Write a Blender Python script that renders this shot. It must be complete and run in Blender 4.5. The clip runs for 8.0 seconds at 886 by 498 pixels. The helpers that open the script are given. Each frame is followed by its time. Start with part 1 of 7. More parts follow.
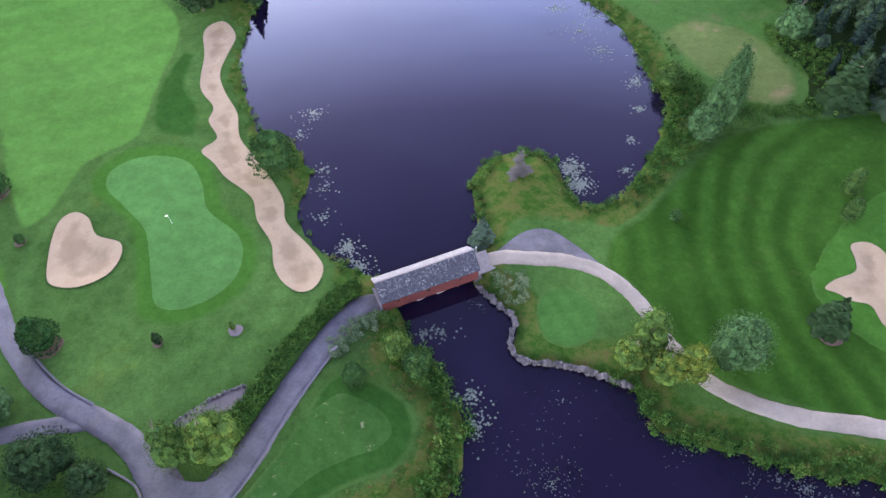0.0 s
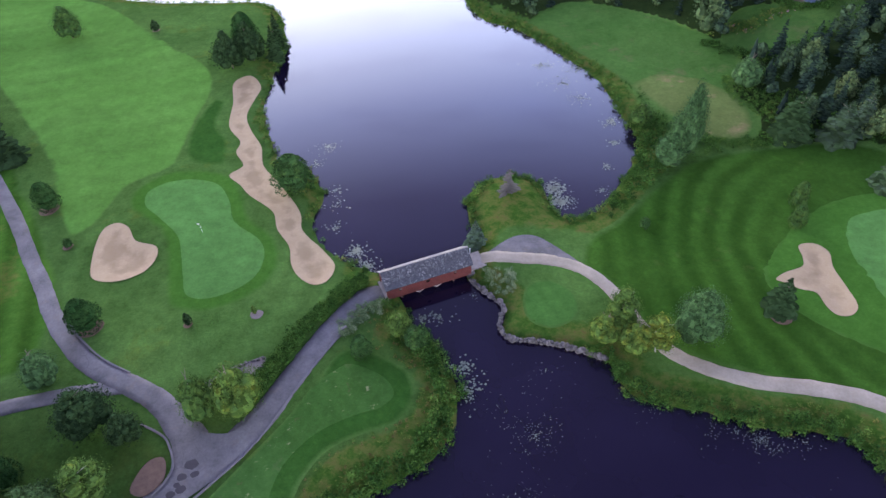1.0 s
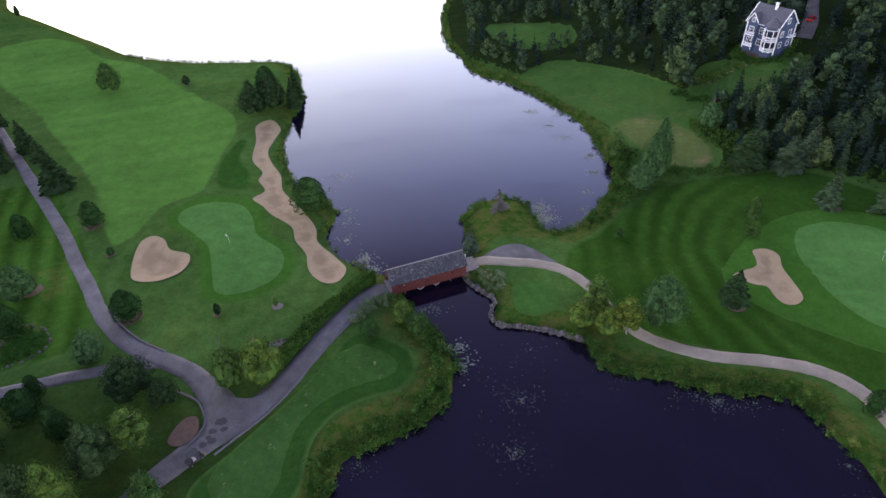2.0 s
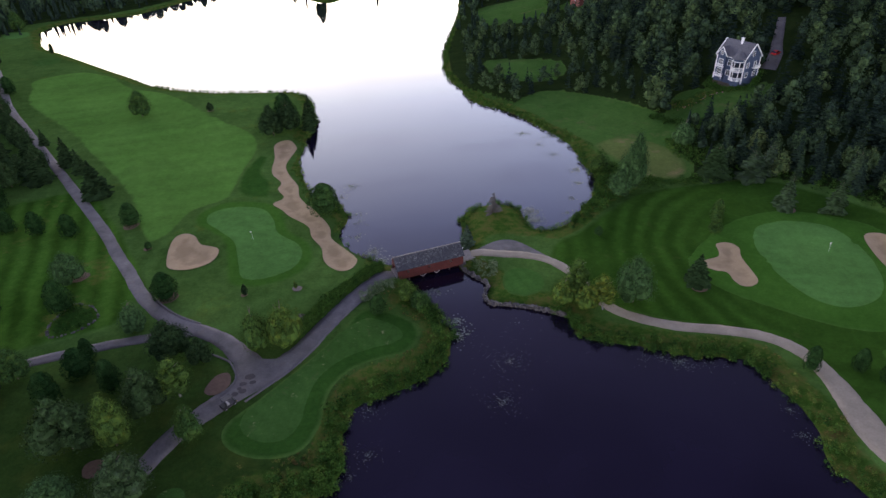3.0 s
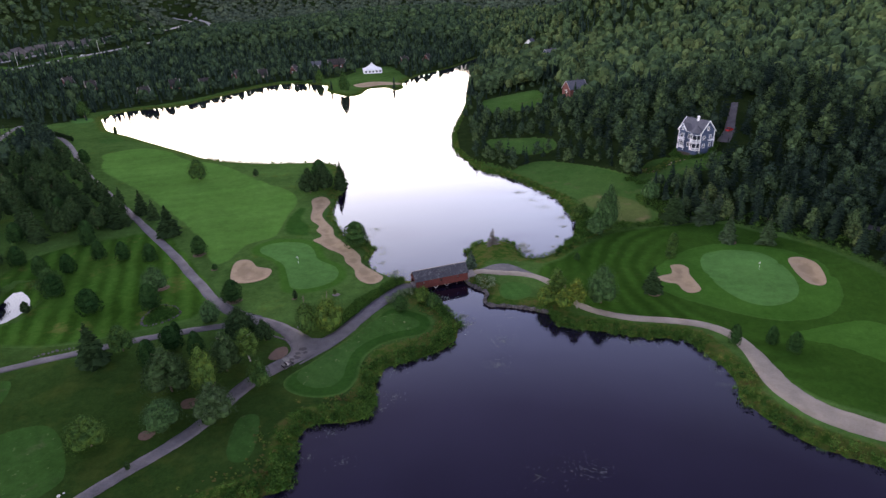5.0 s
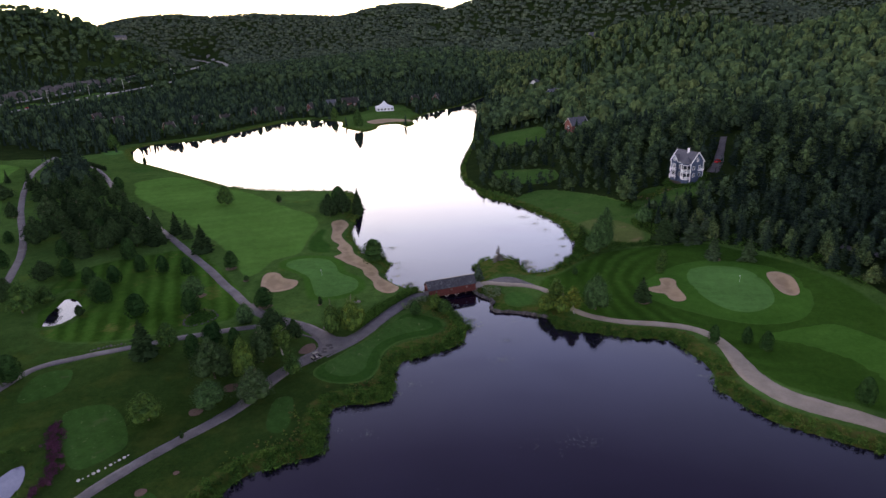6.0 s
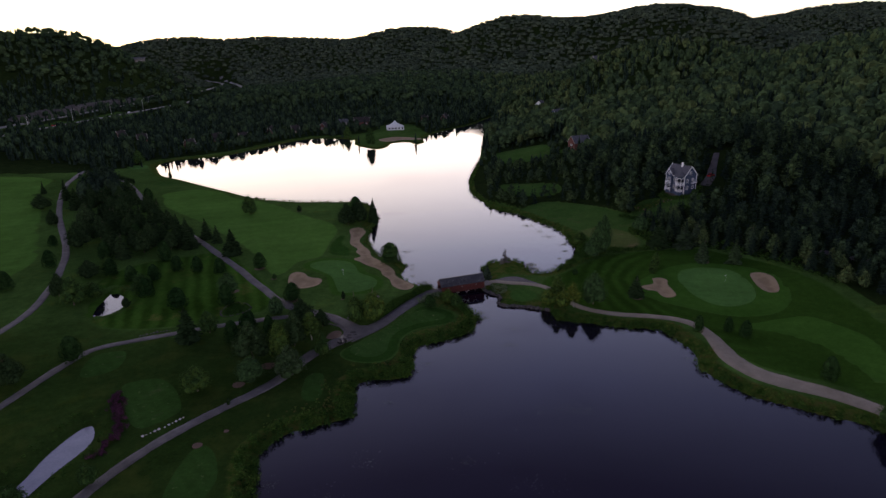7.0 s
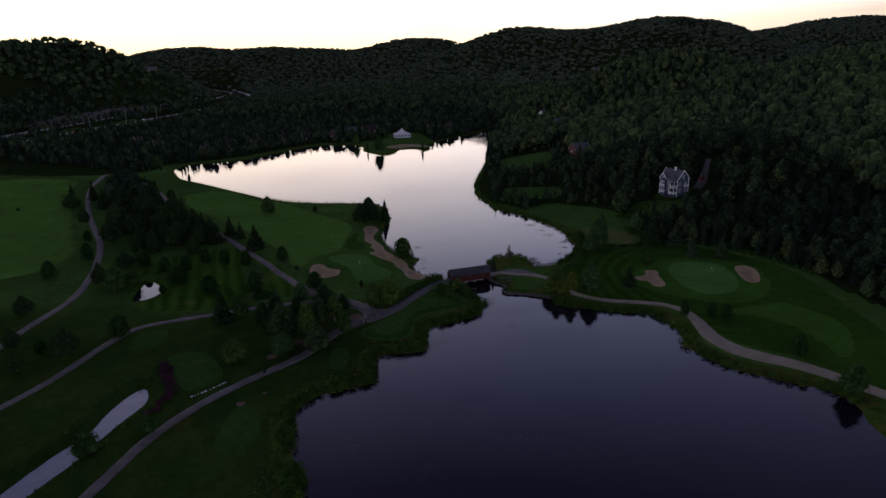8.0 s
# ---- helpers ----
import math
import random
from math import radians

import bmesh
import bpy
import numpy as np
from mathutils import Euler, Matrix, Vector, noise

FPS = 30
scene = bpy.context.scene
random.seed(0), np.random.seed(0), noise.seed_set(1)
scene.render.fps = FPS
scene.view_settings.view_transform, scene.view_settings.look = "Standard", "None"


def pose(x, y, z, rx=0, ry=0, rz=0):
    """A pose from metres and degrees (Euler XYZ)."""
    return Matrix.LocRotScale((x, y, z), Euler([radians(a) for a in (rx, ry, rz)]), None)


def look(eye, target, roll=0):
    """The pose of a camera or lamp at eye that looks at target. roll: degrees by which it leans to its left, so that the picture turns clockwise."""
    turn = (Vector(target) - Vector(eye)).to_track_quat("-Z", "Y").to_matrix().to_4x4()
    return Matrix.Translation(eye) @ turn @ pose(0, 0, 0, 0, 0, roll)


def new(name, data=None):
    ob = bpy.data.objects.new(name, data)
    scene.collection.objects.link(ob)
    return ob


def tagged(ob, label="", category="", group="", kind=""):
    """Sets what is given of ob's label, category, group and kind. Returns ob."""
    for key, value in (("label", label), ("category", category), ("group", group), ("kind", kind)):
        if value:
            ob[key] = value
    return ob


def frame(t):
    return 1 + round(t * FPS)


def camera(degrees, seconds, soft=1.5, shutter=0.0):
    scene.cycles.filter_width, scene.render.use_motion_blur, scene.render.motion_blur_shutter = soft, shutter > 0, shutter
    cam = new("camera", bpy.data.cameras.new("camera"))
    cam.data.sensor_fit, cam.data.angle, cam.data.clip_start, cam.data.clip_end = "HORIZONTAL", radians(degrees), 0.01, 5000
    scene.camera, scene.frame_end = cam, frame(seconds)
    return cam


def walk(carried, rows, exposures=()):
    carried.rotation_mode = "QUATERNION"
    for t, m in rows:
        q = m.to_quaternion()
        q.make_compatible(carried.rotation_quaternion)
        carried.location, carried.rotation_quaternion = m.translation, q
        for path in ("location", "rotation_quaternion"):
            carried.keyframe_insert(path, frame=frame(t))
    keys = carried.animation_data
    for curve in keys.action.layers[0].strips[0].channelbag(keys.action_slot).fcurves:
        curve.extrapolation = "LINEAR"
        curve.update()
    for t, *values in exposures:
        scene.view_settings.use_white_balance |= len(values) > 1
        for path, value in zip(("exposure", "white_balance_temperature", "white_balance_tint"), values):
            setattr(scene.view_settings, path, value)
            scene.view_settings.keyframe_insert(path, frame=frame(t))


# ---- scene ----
cam = camera(72.1, 8.0)
PATH = [
    (0, (0.363, -4.086, 75.198), (0.364, -2.835, 73.638), -3.7),
    (0.5, (0.329, -13.632, 75.203), (0.335, -12.268, 73.741), -3.4),
    (1, (0.245, -23.173, 75.211), (0.256, -21.717, 73.84), -3.2),
    (1.5, (0.089, -32.874, 75.27), (0.106, -31.331, 73.997), -3.0),
    (2.8, (-0.54, -58.14, 75.629), (-0.513, -56.469, 74.531), -2.7),
    (3, (-0.645, -62.028, 75.652), (-0.619, -60.342, 74.577), -2.6),
    (3.5, (-0.94, -71.787, 75.735), (-0.913, -70.061, 74.724), -2.6),
    (4, (-1.284, -81.564, 75.83), (-1.26, -79.801, 74.885), -2.5),
    (4.5, (-1.767, -91.446, 75.935), (-1.746, -89.647, 75.06), -2.4),
    (6, (-4.163, -121.167, 76.546), (-4.163, -119.289, 75.857), -2.1),
    (6.5, (-5.198, -131.058, 76.651), (-5.206, -129.167, 76.0), -1.9),
    (7, (-6.454, -140.864, 76.749), (-6.47, -138.964, 76.125), -1.9),
    (7.5, (-7.814, -150.58, 76.813), (-7.835, -148.674, 76.205), -1.7),
    (8, (-9.206, -160.318, 76.844), (-9.228, -158.408, 76.251), -1.6),
]
EXPOSURE = [(0.0, -0.11, 6500, 13), (0.5, -0.22, 6500, 13), (1.0, -0.5, 6550, 13), (1.5, -0.8, 6700, 12), (3.0, -1.66, 7000, 12), (3.5, -1.6, 7000, 12), (4.0, -1.48, 7000, 13), (4.5, -1.29, 7050, 14), (6.0, -1.8, 7150, 18), (6.5, -2.5, 7050, 19), (7.0, -3.05, 6950, 21), (7.5, -3.55, 6750, 22), (8.0, -3.85, 6600, 22)]
walk(cam, [(t, look(eye, target, roll)) for t, eye, target, roll in PATH], EXPOSURE)

# ---- light ----
SUN_AZ, SUN_EL = -27.0, 4.0
world = bpy.data.worlds.new("dusk_sky")
scene.world = world
world.use_nodes = True
wn = world.node_tree
wn.nodes.clear()
sky = wn.nodes.new("ShaderNodeTexSky")
sky.sky_type, sky.sun_disc = "NISHITA", False
sky.sun_elevation, sky.sun_rotation = radians(SUN_EL), radians(SUN_AZ)
sky.air_density, sky.dust_density, sky.ozone_density = 1.0, 0.4, 3.0
bg = wn.nodes.new("ShaderNodeBackground")
bg.inputs["Strength"].default_value = 0.15
wo = wn.nodes.new("ShaderNodeOutputWorld")
# thin high cloud: pale towards the horizon, blue-violet overhead
at = wn.nodes.new("ShaderNodeTexCoord")
up = wn.nodes.new("ShaderNodeSeparateXYZ")
veil = wn.nodes.new("ShaderNodeValToRGB")
wn.links.new(at.outputs["Generated"], up.inputs[0])
wn.links.new(up.outputs[2], veil.inputs[0])
stops = [(0.0, (0.52, 0.42, 0.28)), (0.045, (0.60, 0.53, 0.40)), (0.1, (0.93, 0.87, 0.83)), (0.2, (0.60, 0.61, 0.68)), (0.32, (0.31, 0.355, 0.52)), (0.5, (0.130, 0.155, 0.29)), (0.62, (0.046, 0.047, 0.096)), (0.75, (0.020, 0.020, 0.044)), (1.0, (0.0085, 0.0085, 0.020))]
while len(veil.color_ramp.elements) < len(stops):
    veil.color_ramp.elements.new(0.5)
for e, (p, c) in zip(veil.color_ramp.elements, stops):
    e.position, e.color = p, (*c, 1)
thick = wn.nodes.new("ShaderNodeVectorMath")
thick.operation = "SCALE"
thick.inputs["Scale"].default_value = 245.0
both = wn.nodes.new("ShaderNodeVectorMath")
# long thin streaks of cloud
flat = wn.nodes.new("ShaderNodeMapping")
flat.inputs["Scale"].default_value = (4.0, 4.0, 38.0)
wisp = wn.nodes.new("ShaderNodeTexNoise")
wisp.inputs["Scale"].default_value, wisp.inputs["Detail"].default_value = 1.6, 4.0
edge = wn.nodes.new("ShaderNodeMapRange")
edge.inputs["From Min"].default_value, edge.inputs["From Max"].default_value, edge.inputs["To Max"].default_value = 0.57, 0.68, 0.22
cloud = wn.nodes.new("ShaderNodeMix")
cloud.data_type, cloud.blend_type = "RGBA", "MULTIPLY"
cloud.inputs[7].default_value = (0.62, 0.56, 0.62, 1.0)
wn.links.new(at.outputs["Generated"], flat.inputs[0])
wn.links.new(flat.outputs[0], wisp.inputs["Vector"])
wn.links.new(wisp.outputs["Fac"], edge.inputs["Value"])
wn.links.new(edge.outputs[0], cloud.inputs[0])
wn.links.new(veil.outputs[0], cloud.inputs[6])
# warm light round the place of the sunset
west = wn.nodes.new("ShaderNodeVectorMath")
west.operation = "DOT_PRODUCT"
west.inputs[1].default_value = (math.sin(radians(SUN_AZ)), math.cos(radians(SUN_AZ)), 0.06)
warm = wn.nodes.new("ShaderNodeMapRange")
warm.inputs["From Min"].default_value, warm.inputs["From Max"].default_value = 0.72, 1.0
glow = wn.nodes.new("ShaderNodeMix")
glow.data_type, glow.blend_type = "RGBA", "MULTIPLY"
glow.inputs[7].default_value = (1.10, 1.0, 0.80, 1.0)
wn.links.new(at.outputs["Generated"], west.inputs[0])
wn.links.new(west.outputs["Value"], warm.inputs["Value"])
wn.links.new(warm.outputs[0], glow.inputs[0])
wn.links.new(cloud.outputs[2], glow.inputs[6])
level = wn.nodes.new("ShaderNodeVectorMath")
level.operation = "MULTIPLY"
level.inputs[1].default_value = (1.0, 1.0, 0.0)
round_sky = wn.nodes.new("ShaderNodeVectorMath")
round_sky.operation = "NORMALIZE"
turned = wn.nodes.new("ShaderNodeVectorMath")
turned.operation = "DOT_PRODUCT"
turned.inputs[1].default_value = (math.sin(radians(SUN_AZ)), math.cos(radians(SUN_AZ)), 0.0)
dim = wn.nodes.new("ShaderNodeMapRange")
dim.inputs["From Min"].default_value, dim.inputs["From Max"].default_value = 0.35, 0.95
dim.inputs["To Min"].default_value, dim.inputs["To Max"].default_value = 0.45, 1.12
spent = wn.nodes.new("ShaderNodeVectorMath")
spent.operation = "SCALE"
wn.links.new(at.outputs["Generated"], level.inputs[0])
wn.links.new(level.outputs[0], round_sky.inputs[0])
wn.links.new(round_sky.outputs[0], turned.inputs[0])
wn.links.new(turned.outputs["Value"], dim.inputs["Value"])
wn.links.new(glow.outputs[2], spent.inputs[0])
wn.links.new(dim.outputs[0], spent.inputs["Scale"])
wn.links.new(spent.outputs[0], thick.inputs[0])
wn.links.new(thick.outputs[0], both.inputs[0])
wn.links.new(sky.outputs[0], both.inputs[1])
wn.links.new(both.outputs[0], bg.inputs[0])
wn.links.new(bg.outputs[0], wo.inputs[0])
sun = new("sun", bpy.data.lights.new("sun", "SUN"))
sun.data.energy, sun.data.angle, sun.data.color = 0.5, radians(3.0), (1.0, 0.62, 0.35)
sun.matrix_world = look((0, 0, 0), (-math.sin(radians(SUN_AZ)) * math.cos(radians(SUN_EL)), -math.cos(radians(SUN_AZ)) * math.cos(radians(SUN_EL)), -math.sin(radians(SUN_EL))))


# ---- materials ----
class Nodes:
    """A short way to wire a node material."""

    def __init__(self, name, rough=0.9, metal=0.0, spec=0.3):
        self.m = bpy.data.materials.new(name)
        self.m.use_nodes = True
        self.t = self.m.node_tree
        self.b = self.t.nodes["Principled BSDF"]
        self.b.inputs["Roughness"].default_value = rough
        self.b.inputs["Metallic"].default_value = metal
        self.b.inputs["Specular IOR Level"].default_value = spec
        self.xyz = self.t.nodes.new("ShaderNodeTexCoord").outputs["Object"]

    def put(self, socket, value):
        if isinstance(value, bpy.types.NodeSocket):
            self.t.links.new(value, socket)
        else:
            socket.default_value = value

    def noise(self, scale, detail=3.0, rough=0.6, where=None):
        n = self.t.nodes.new("ShaderNodeTexNoise")
        self.put(n.inputs["Vector"], where or self.xyz)
        n.inputs["Scale"].default_value, n.inputs["Detail"].default_value, n.inputs["Roughness"].default_value = scale, detail, rough
        return n.outputs["Fac"]

    def math(self, op, a, b=0.0):
        n = self.t.nodes.new("ShaderNodeMath")
        n.operation = op
        self.put(n.inputs[0], a)
        self.put(n.inputs[1], b)
        return n.outputs[0]

    def span(self, v, a, b, to0=0.0, to1=1.0):
        n = self.t.nodes.new("ShaderNodeMapRange")
        self.put(n.inputs["Value"], v)
        for k, q in (("From Min", a), ("From Max", b), ("To Min", to0), ("To Max", to1)):
            n.inputs[k].default_value = q
        return n.outputs["Result"]

    def mix(self, f, a, b, kind="MIX"):
        n = self.t.nodes.new("ShaderNodeMix")
        n.data_type, n.blend_type = "RGBA", kind
        self.put(n.inputs[0], f)
        for s, q in ((n.inputs[6], a), (n.inputs[7], b)):
            self.put(s, (*q, 1.0) if isinstance(q, tuple) and len(q) == 3 else q)
        return n.outputs[2]

    def ramp(self, f, stops):
        n = self.t.nodes.new("ShaderNodeValToRGB")
        self.put(n.inputs[0], f)
        e = n.color_ramp.elements
        while len(e) < len(stops):
            e.new(0.5)
        for i, (p, c) in enumerate(stops):
            e[i].position, e[i].color = p, (*c, 1.0)
        return n.outputs["Color"]

    def attribute(self, name):
        n = self.t.nodes.new("ShaderNodeAttribute")
        n.attribute_name = name
        return n.outputs["Fac"]

    def chance(self):
        return self.t.nodes.new("ShaderNodeObjectInfo").outputs["Random"]

    def island(self):
        return self.t.nodes.new("ShaderNodeNewGeometry").outputs["Random Per Island"]

    def axes(self):
        n = self.t.nodes.new("ShaderNodeSeparateXYZ")
        self.put(n.inputs[0], self.xyz)
        return n.outputs

    def shade(self, colour, f, low=0.8, high=1.2):
        g = self.span(f, 0.0, 1.0, low, high)
        n = self.t.nodes.new("ShaderNodeVectorMath")
        n.operation = "SCALE"
        self.put(n.inputs[0], (*colour,) if isinstance(colour, tuple) else colour)
        self.put(n.inputs["Scale"], g)
        return n.outputs[0]

    def bump(self, h, strength=0.3, depth=0.05):
        n = self.t.nodes.new("ShaderNodeBump")
        self.put(n.inputs["Height"], h)
        n.inputs["Strength"].default_value, n.inputs["Distance"].default_value = strength, depth
        self.put(self.b.inputs["Normal"], n.outputs[0])

    def done(self, colour):
        self.put(self.b.inputs["Base Color"], (*colour, 1.0) if isinstance(colour, tuple) else colour)
        return self.m


def plain(name, c1, c2, scale, rough=0.85, bump=0.0, fine=8.0, metal=0.0, spec=0.3, vary=0.0):
    """Two colours, mottled at two scales, with a fine relief."""
    k = Nodes(name, rough, metal, spec)
    f = k.span(k.math("ADD", k.math("MULTIPLY", k.noise(scale), 0.65), k.math("MULTIPLY", k.noise(scale * fine), 0.35)), 0.3, 0.7)
    c = k.mix(f, c1, c2)
    if vary:
        c = k.shade(c, k.chance(), 1 - vary, 1 + vary)
    if bump:
        k.bump(k.noise(scale * fine, 5.0), 0.5, bump)
    return k.done(c)


def rough_colour(k):
    """Rough grass: broad and small patches, tired spots, faint arcs of mowing round the green."""
    f = k.span(k.math("ADD", k.math("MULTIPLY", k.noise(0.05, 5.0), 0.6), k.math("MULTIPLY", k.noise(0.7, 4.0, 0.7), 0.4)), 0.32, 0.68)
    grass = k.mix(f, (0.0330, 0.0765, 0.0170), (0.0590, 0.1180, 0.0275))
    grass = k.mix(k.span(k.noise(0.09, 5.0, 0.7), 0.58, 0.75), grass, (0.070, 0.105, 0.018))
    grass = k.shade(grass, k.span(k.noise(0.022, 5.0, 0.65), 0.3, 0.7), 0.72, 1.25)
    grass = k.shade(grass, k.span(k.noise(0.28, 4.0, 0.7), 0.3, 0.7), 0.82, 1.18)
    grass = k.shade(grass, k.span(k.noise(1.7, 5.0, 0.8), 0.3, 0.7), 0.8, 1.2)
    x, y, z = k.axes()
    dx, dy = k.math("ADD", x, 44.0), k.math("SUBTRACT", y, 62.0)
    r = k.math("SQRT", k.math("ADD", k.math("MULTIPLY", dx, dx), k.math("MULTIPLY", k.math("MULTIPLY", dy, dy), 0.5)))
    w = k.math("SINE", k.math("MULTIPLY", k.math("ADD", r, k.math("MULTIPLY", k.noise(0.05, 3.0), 5.0)), 1.35))
    w = k.math("MULTIPLY", w, k.math("MULTIPLY", k.span(r, 34.0, 22.0), k.span(k.noise(0.06, 3.0), 0.4, 0.6)))
    return k.shade(grass, k.span(w, -0.8, 0.8), 0.9, 1.1)


def turf(name, c1, c2, worn, wear=0.62, rings=None, stripes=None, strength=0.12, speck=0.0, blend=True):
    """Mown grass: broad patches, fine grain, worn spots; mowing rings (x, y, width) or stripes (degrees, width)."""
    k = Nodes(name, 0.95, 0.0, 0.0)
    f = k.span(k.math("ADD", k.math("MULTIPLY", k.noise(0.06, 4.0), 0.6), k.math("MULTIPLY", k.noise(0.9, 4.0, 0.7), 0.4)), 0.32, 0.68)
    c = k.mix(f, c1, c2)
    c = k.shade(c, k.span(k.noise(0.028, 5.0, 0.65), 0.3, 0.7), 0.8, 1.2)
    c = k.mix(k.span(k.noise(0.11, 5.0, 0.7), wear, wear + 0.12), c, worn)
    c = k.shade(c, k.noise(5.0, 3.0, 0.8), 0.72, 1.28)
    c = k.shade(c, k.span(k.noise(1.5, 5.0, 0.8), 0.3, 0.7), 0.87, 1.13)
    wobble = k.math("MULTIPLY", k.noise(0.045, 3.0), 5.0)
    if rings:
        x, y, z = k.axes()
        dx, dy = k.math("SUBTRACT", x, rings[0]), k.math("MULTIPLY", k.math("SUBTRACT", y, rings[1]), rings[3])
        r = k.math("SQRT", k.math("ADD", k.math("MULTIPLY", dx, dx), k.math("MULTIPLY", dy, dy)))
        w = k.math("SINE", k.math("MULTIPLY", k.math("ADD", r, wobble), 2 * math.pi / rings[2]))
        w = k.math("MULTIPLY", w, k.span(x, 78.0, 60.0))
        w = k.math("MULTIPLY", w, k.math("MULTIPLY", k.span(r, 18.0, 28.0), k.span(k.noise(0.07, 3.0), 0.35, 0.6, 0.35, 1.0)))
        c = k.shade(c, k.span(w, -0.8, 0.8), 1 - strength, 1 + strength)
    if stripes:
        x, y, z = k.axes()
        a = radians(stripes[0])
        r = k.math("ADD", k.math("MULTIPLY", x, math.cos(a)), k.math("MULTIPLY", y, math.sin(a)))
        w = k.math("SINE", k.math("MULTIPLY", k.math("ADD", r, wobble), 2 * math.pi / stripes[1]))
        w = k.math("MULTIPLY", w, k.span(k.noise(0.05, 3.0), 0.35, 0.6, 0.3, 1.0))
        c = k.shade(c, k.span(w, -0.7, 0.7), 1 - strength, 1 + strength)
    if speck:
        c = k.mix(k.math("MULTIPLY", k.span(k.noise(0.75, 4.0, 0.7), 0.63, 0.70), speck), c, (0.16, 0.17, 0.085))
        c = k.mix(k.math("MULTIPLY", k.span(k.noise(0.3, 4.0, 0.7), 0.66, 0.74), 0.6), c, (0.075, 0.062, 0.03))
    c = k.shade(c, k.span(k.noise(0.35, 4.0, 0.7), 0.3, 0.7), 0.88, 1.12)
    if not blend:
        return k.done(c)
    rim = k.math("ADD", k.attribute("inner"), k.span(k.noise(0.5, 4.0), 0.2, 0.8, -0.14, 0.14))
    c = k.mix(k.span(rim, 0.14, 0.6), rough_colour(k), c)
    k.bump(k.noise(3.0, 5.0, 0.8), 0.5, 0.12)
    return k.done(c)


def ground_material():
    """Rough grass; wild growth and forest floor where the cover says so."""
    k = Nodes("rough_grass", 0.95, 0.0, 0.0)
    cover, bank = k.attribute("cover"), k.attribute("bank")
    grass = rough_colour(k)
    # south-west rough darkened by half: tree shade put into the deep grass colour
    grass = k.shade(grass, k.attribute("lush_shade"), 1.0, 0.5)
    tired = k.math("MULTIPLY", k.attribute("lush_shade"), k.span(k.noise(0.075, 5.0, 0.7), 0.5, 0.66))
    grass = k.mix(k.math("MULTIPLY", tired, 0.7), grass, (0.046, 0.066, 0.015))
    wild = k.ramp(k.noise(0.35, 6.0, 0.75), [(0.25, (0.013, 0.038, 0.006)), (0.45, (0.032, 0.074, 0.012)), (0.58, (0.077, 0.090, 0.022)), (0.72, (0.090, 0.058, 0.026))])
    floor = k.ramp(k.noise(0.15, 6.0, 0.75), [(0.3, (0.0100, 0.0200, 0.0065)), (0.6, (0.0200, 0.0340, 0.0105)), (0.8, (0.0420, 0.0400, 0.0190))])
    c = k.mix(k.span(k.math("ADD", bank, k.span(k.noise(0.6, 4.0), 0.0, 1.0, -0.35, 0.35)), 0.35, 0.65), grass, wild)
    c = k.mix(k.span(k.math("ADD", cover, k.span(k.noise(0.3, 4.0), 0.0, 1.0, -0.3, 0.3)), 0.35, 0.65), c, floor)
    c = k.shade(c, k.noise(4.0, 4.0, 0.8), 0.65, 1.35)
    k.bump(k.noise(2.0, 6.0, 0.8), 0.7, 0.25)
    return k.done(c)


def foliage(name, stops, rough=0.8):
    """Leaves: colour by tree, by clump and by leaf."""
    k = Nodes(name, rough, 0.0, 0.0)
    f = k.math("ADD", k.attribute("tint"), k.span(k.chance(), 0.0, 1.0, -0.10, 0.10))
    f = k.math("ADD", f, k.span(k.noise(0.9, 3.0), 0.3, 0.7, -0.2, 0.2))
    c = k.ramp(f, stops)
    c = k.shade(c, k.island(), 0.5, 1.6)
    return k.done(c)


WATER = Nodes("lake_water", 0.02, 0.0, 0.5)
WATER.b.inputs["IOR"].default_value = 1.33
WATER.put(WATER.b.inputs["Roughness"], WATER.span(WATER.noise(0.03, 4.0), 0.4, 0.65, 0.02, 0.09))
WATER.bump(WATER.math("ADD", WATER.noise(0.8, 3.0), WATER.math("MULTIPLY", WATER.noise(0.12, 2.0), 2.0)), 0.06, 0.05)
WATER = WATER.done(WATER.mix(WATER.span(WATER.noise(0.04, 4.0), 0.35, 0.65), (0.0045, 0.003, 0.010), (0.007, 0.005, 0.015)))

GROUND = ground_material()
FAIRWAY = turf("fairway_grass", (0.054, 0.135, 0.0235), (0.076, 0.170, 0.034), (0.086, 0.162, 0.043), 0.66, None, (108, 9.0), 0.035)
FAIRWAY_RINGS = turf("ring_mown_grass", (0.0200, 0.0554, 0.0084), (0.0308, 0.0756, 0.0119), (0.0439, 0.0706, 0.0174), 0.62, (80.0, 42.0, 4.6, 0.86), None, 0.22)
FAIRWAY_STRIPED = turf("stripe_mown_rough", (0.0218, 0.0650, 0.0090), (0.0448, 0.1030, 0.0160), (0.0851, 0.0960, 0.0240), 0.57, None, (20, 5.0), 0.26)
DEEP = turf("deep_rough_grass", (0.0165, 0.0520, 0.0095), (0.0280, 0.0740, 0.0140), (0.0380, 0.0700, 0.0190), 0.66)
GREEN = turf("putting_green_grass", (0.0522, 0.1332, 0.0317), (0.0675, 0.1566, 0.0396), (0.0711, 0.1476, 0.0440), 0.66, None, (75, 3.0), 0.025)
COLLAR = turf("green_collar_grass", (0.0301, 0.0870, 0.0129), (0.0430, 0.1122, 0.0181), (0.0516, 0.1131, 0.0241), 0.66)
TEE = turf("tee_grass", (0.0288, 0.0748, 0.0158), (0.0387, 0.0906, 0.0211), (0.0684, 0.0915, 0.0352), 0.6, None, (40, 3.0), 0.04, 0.9)
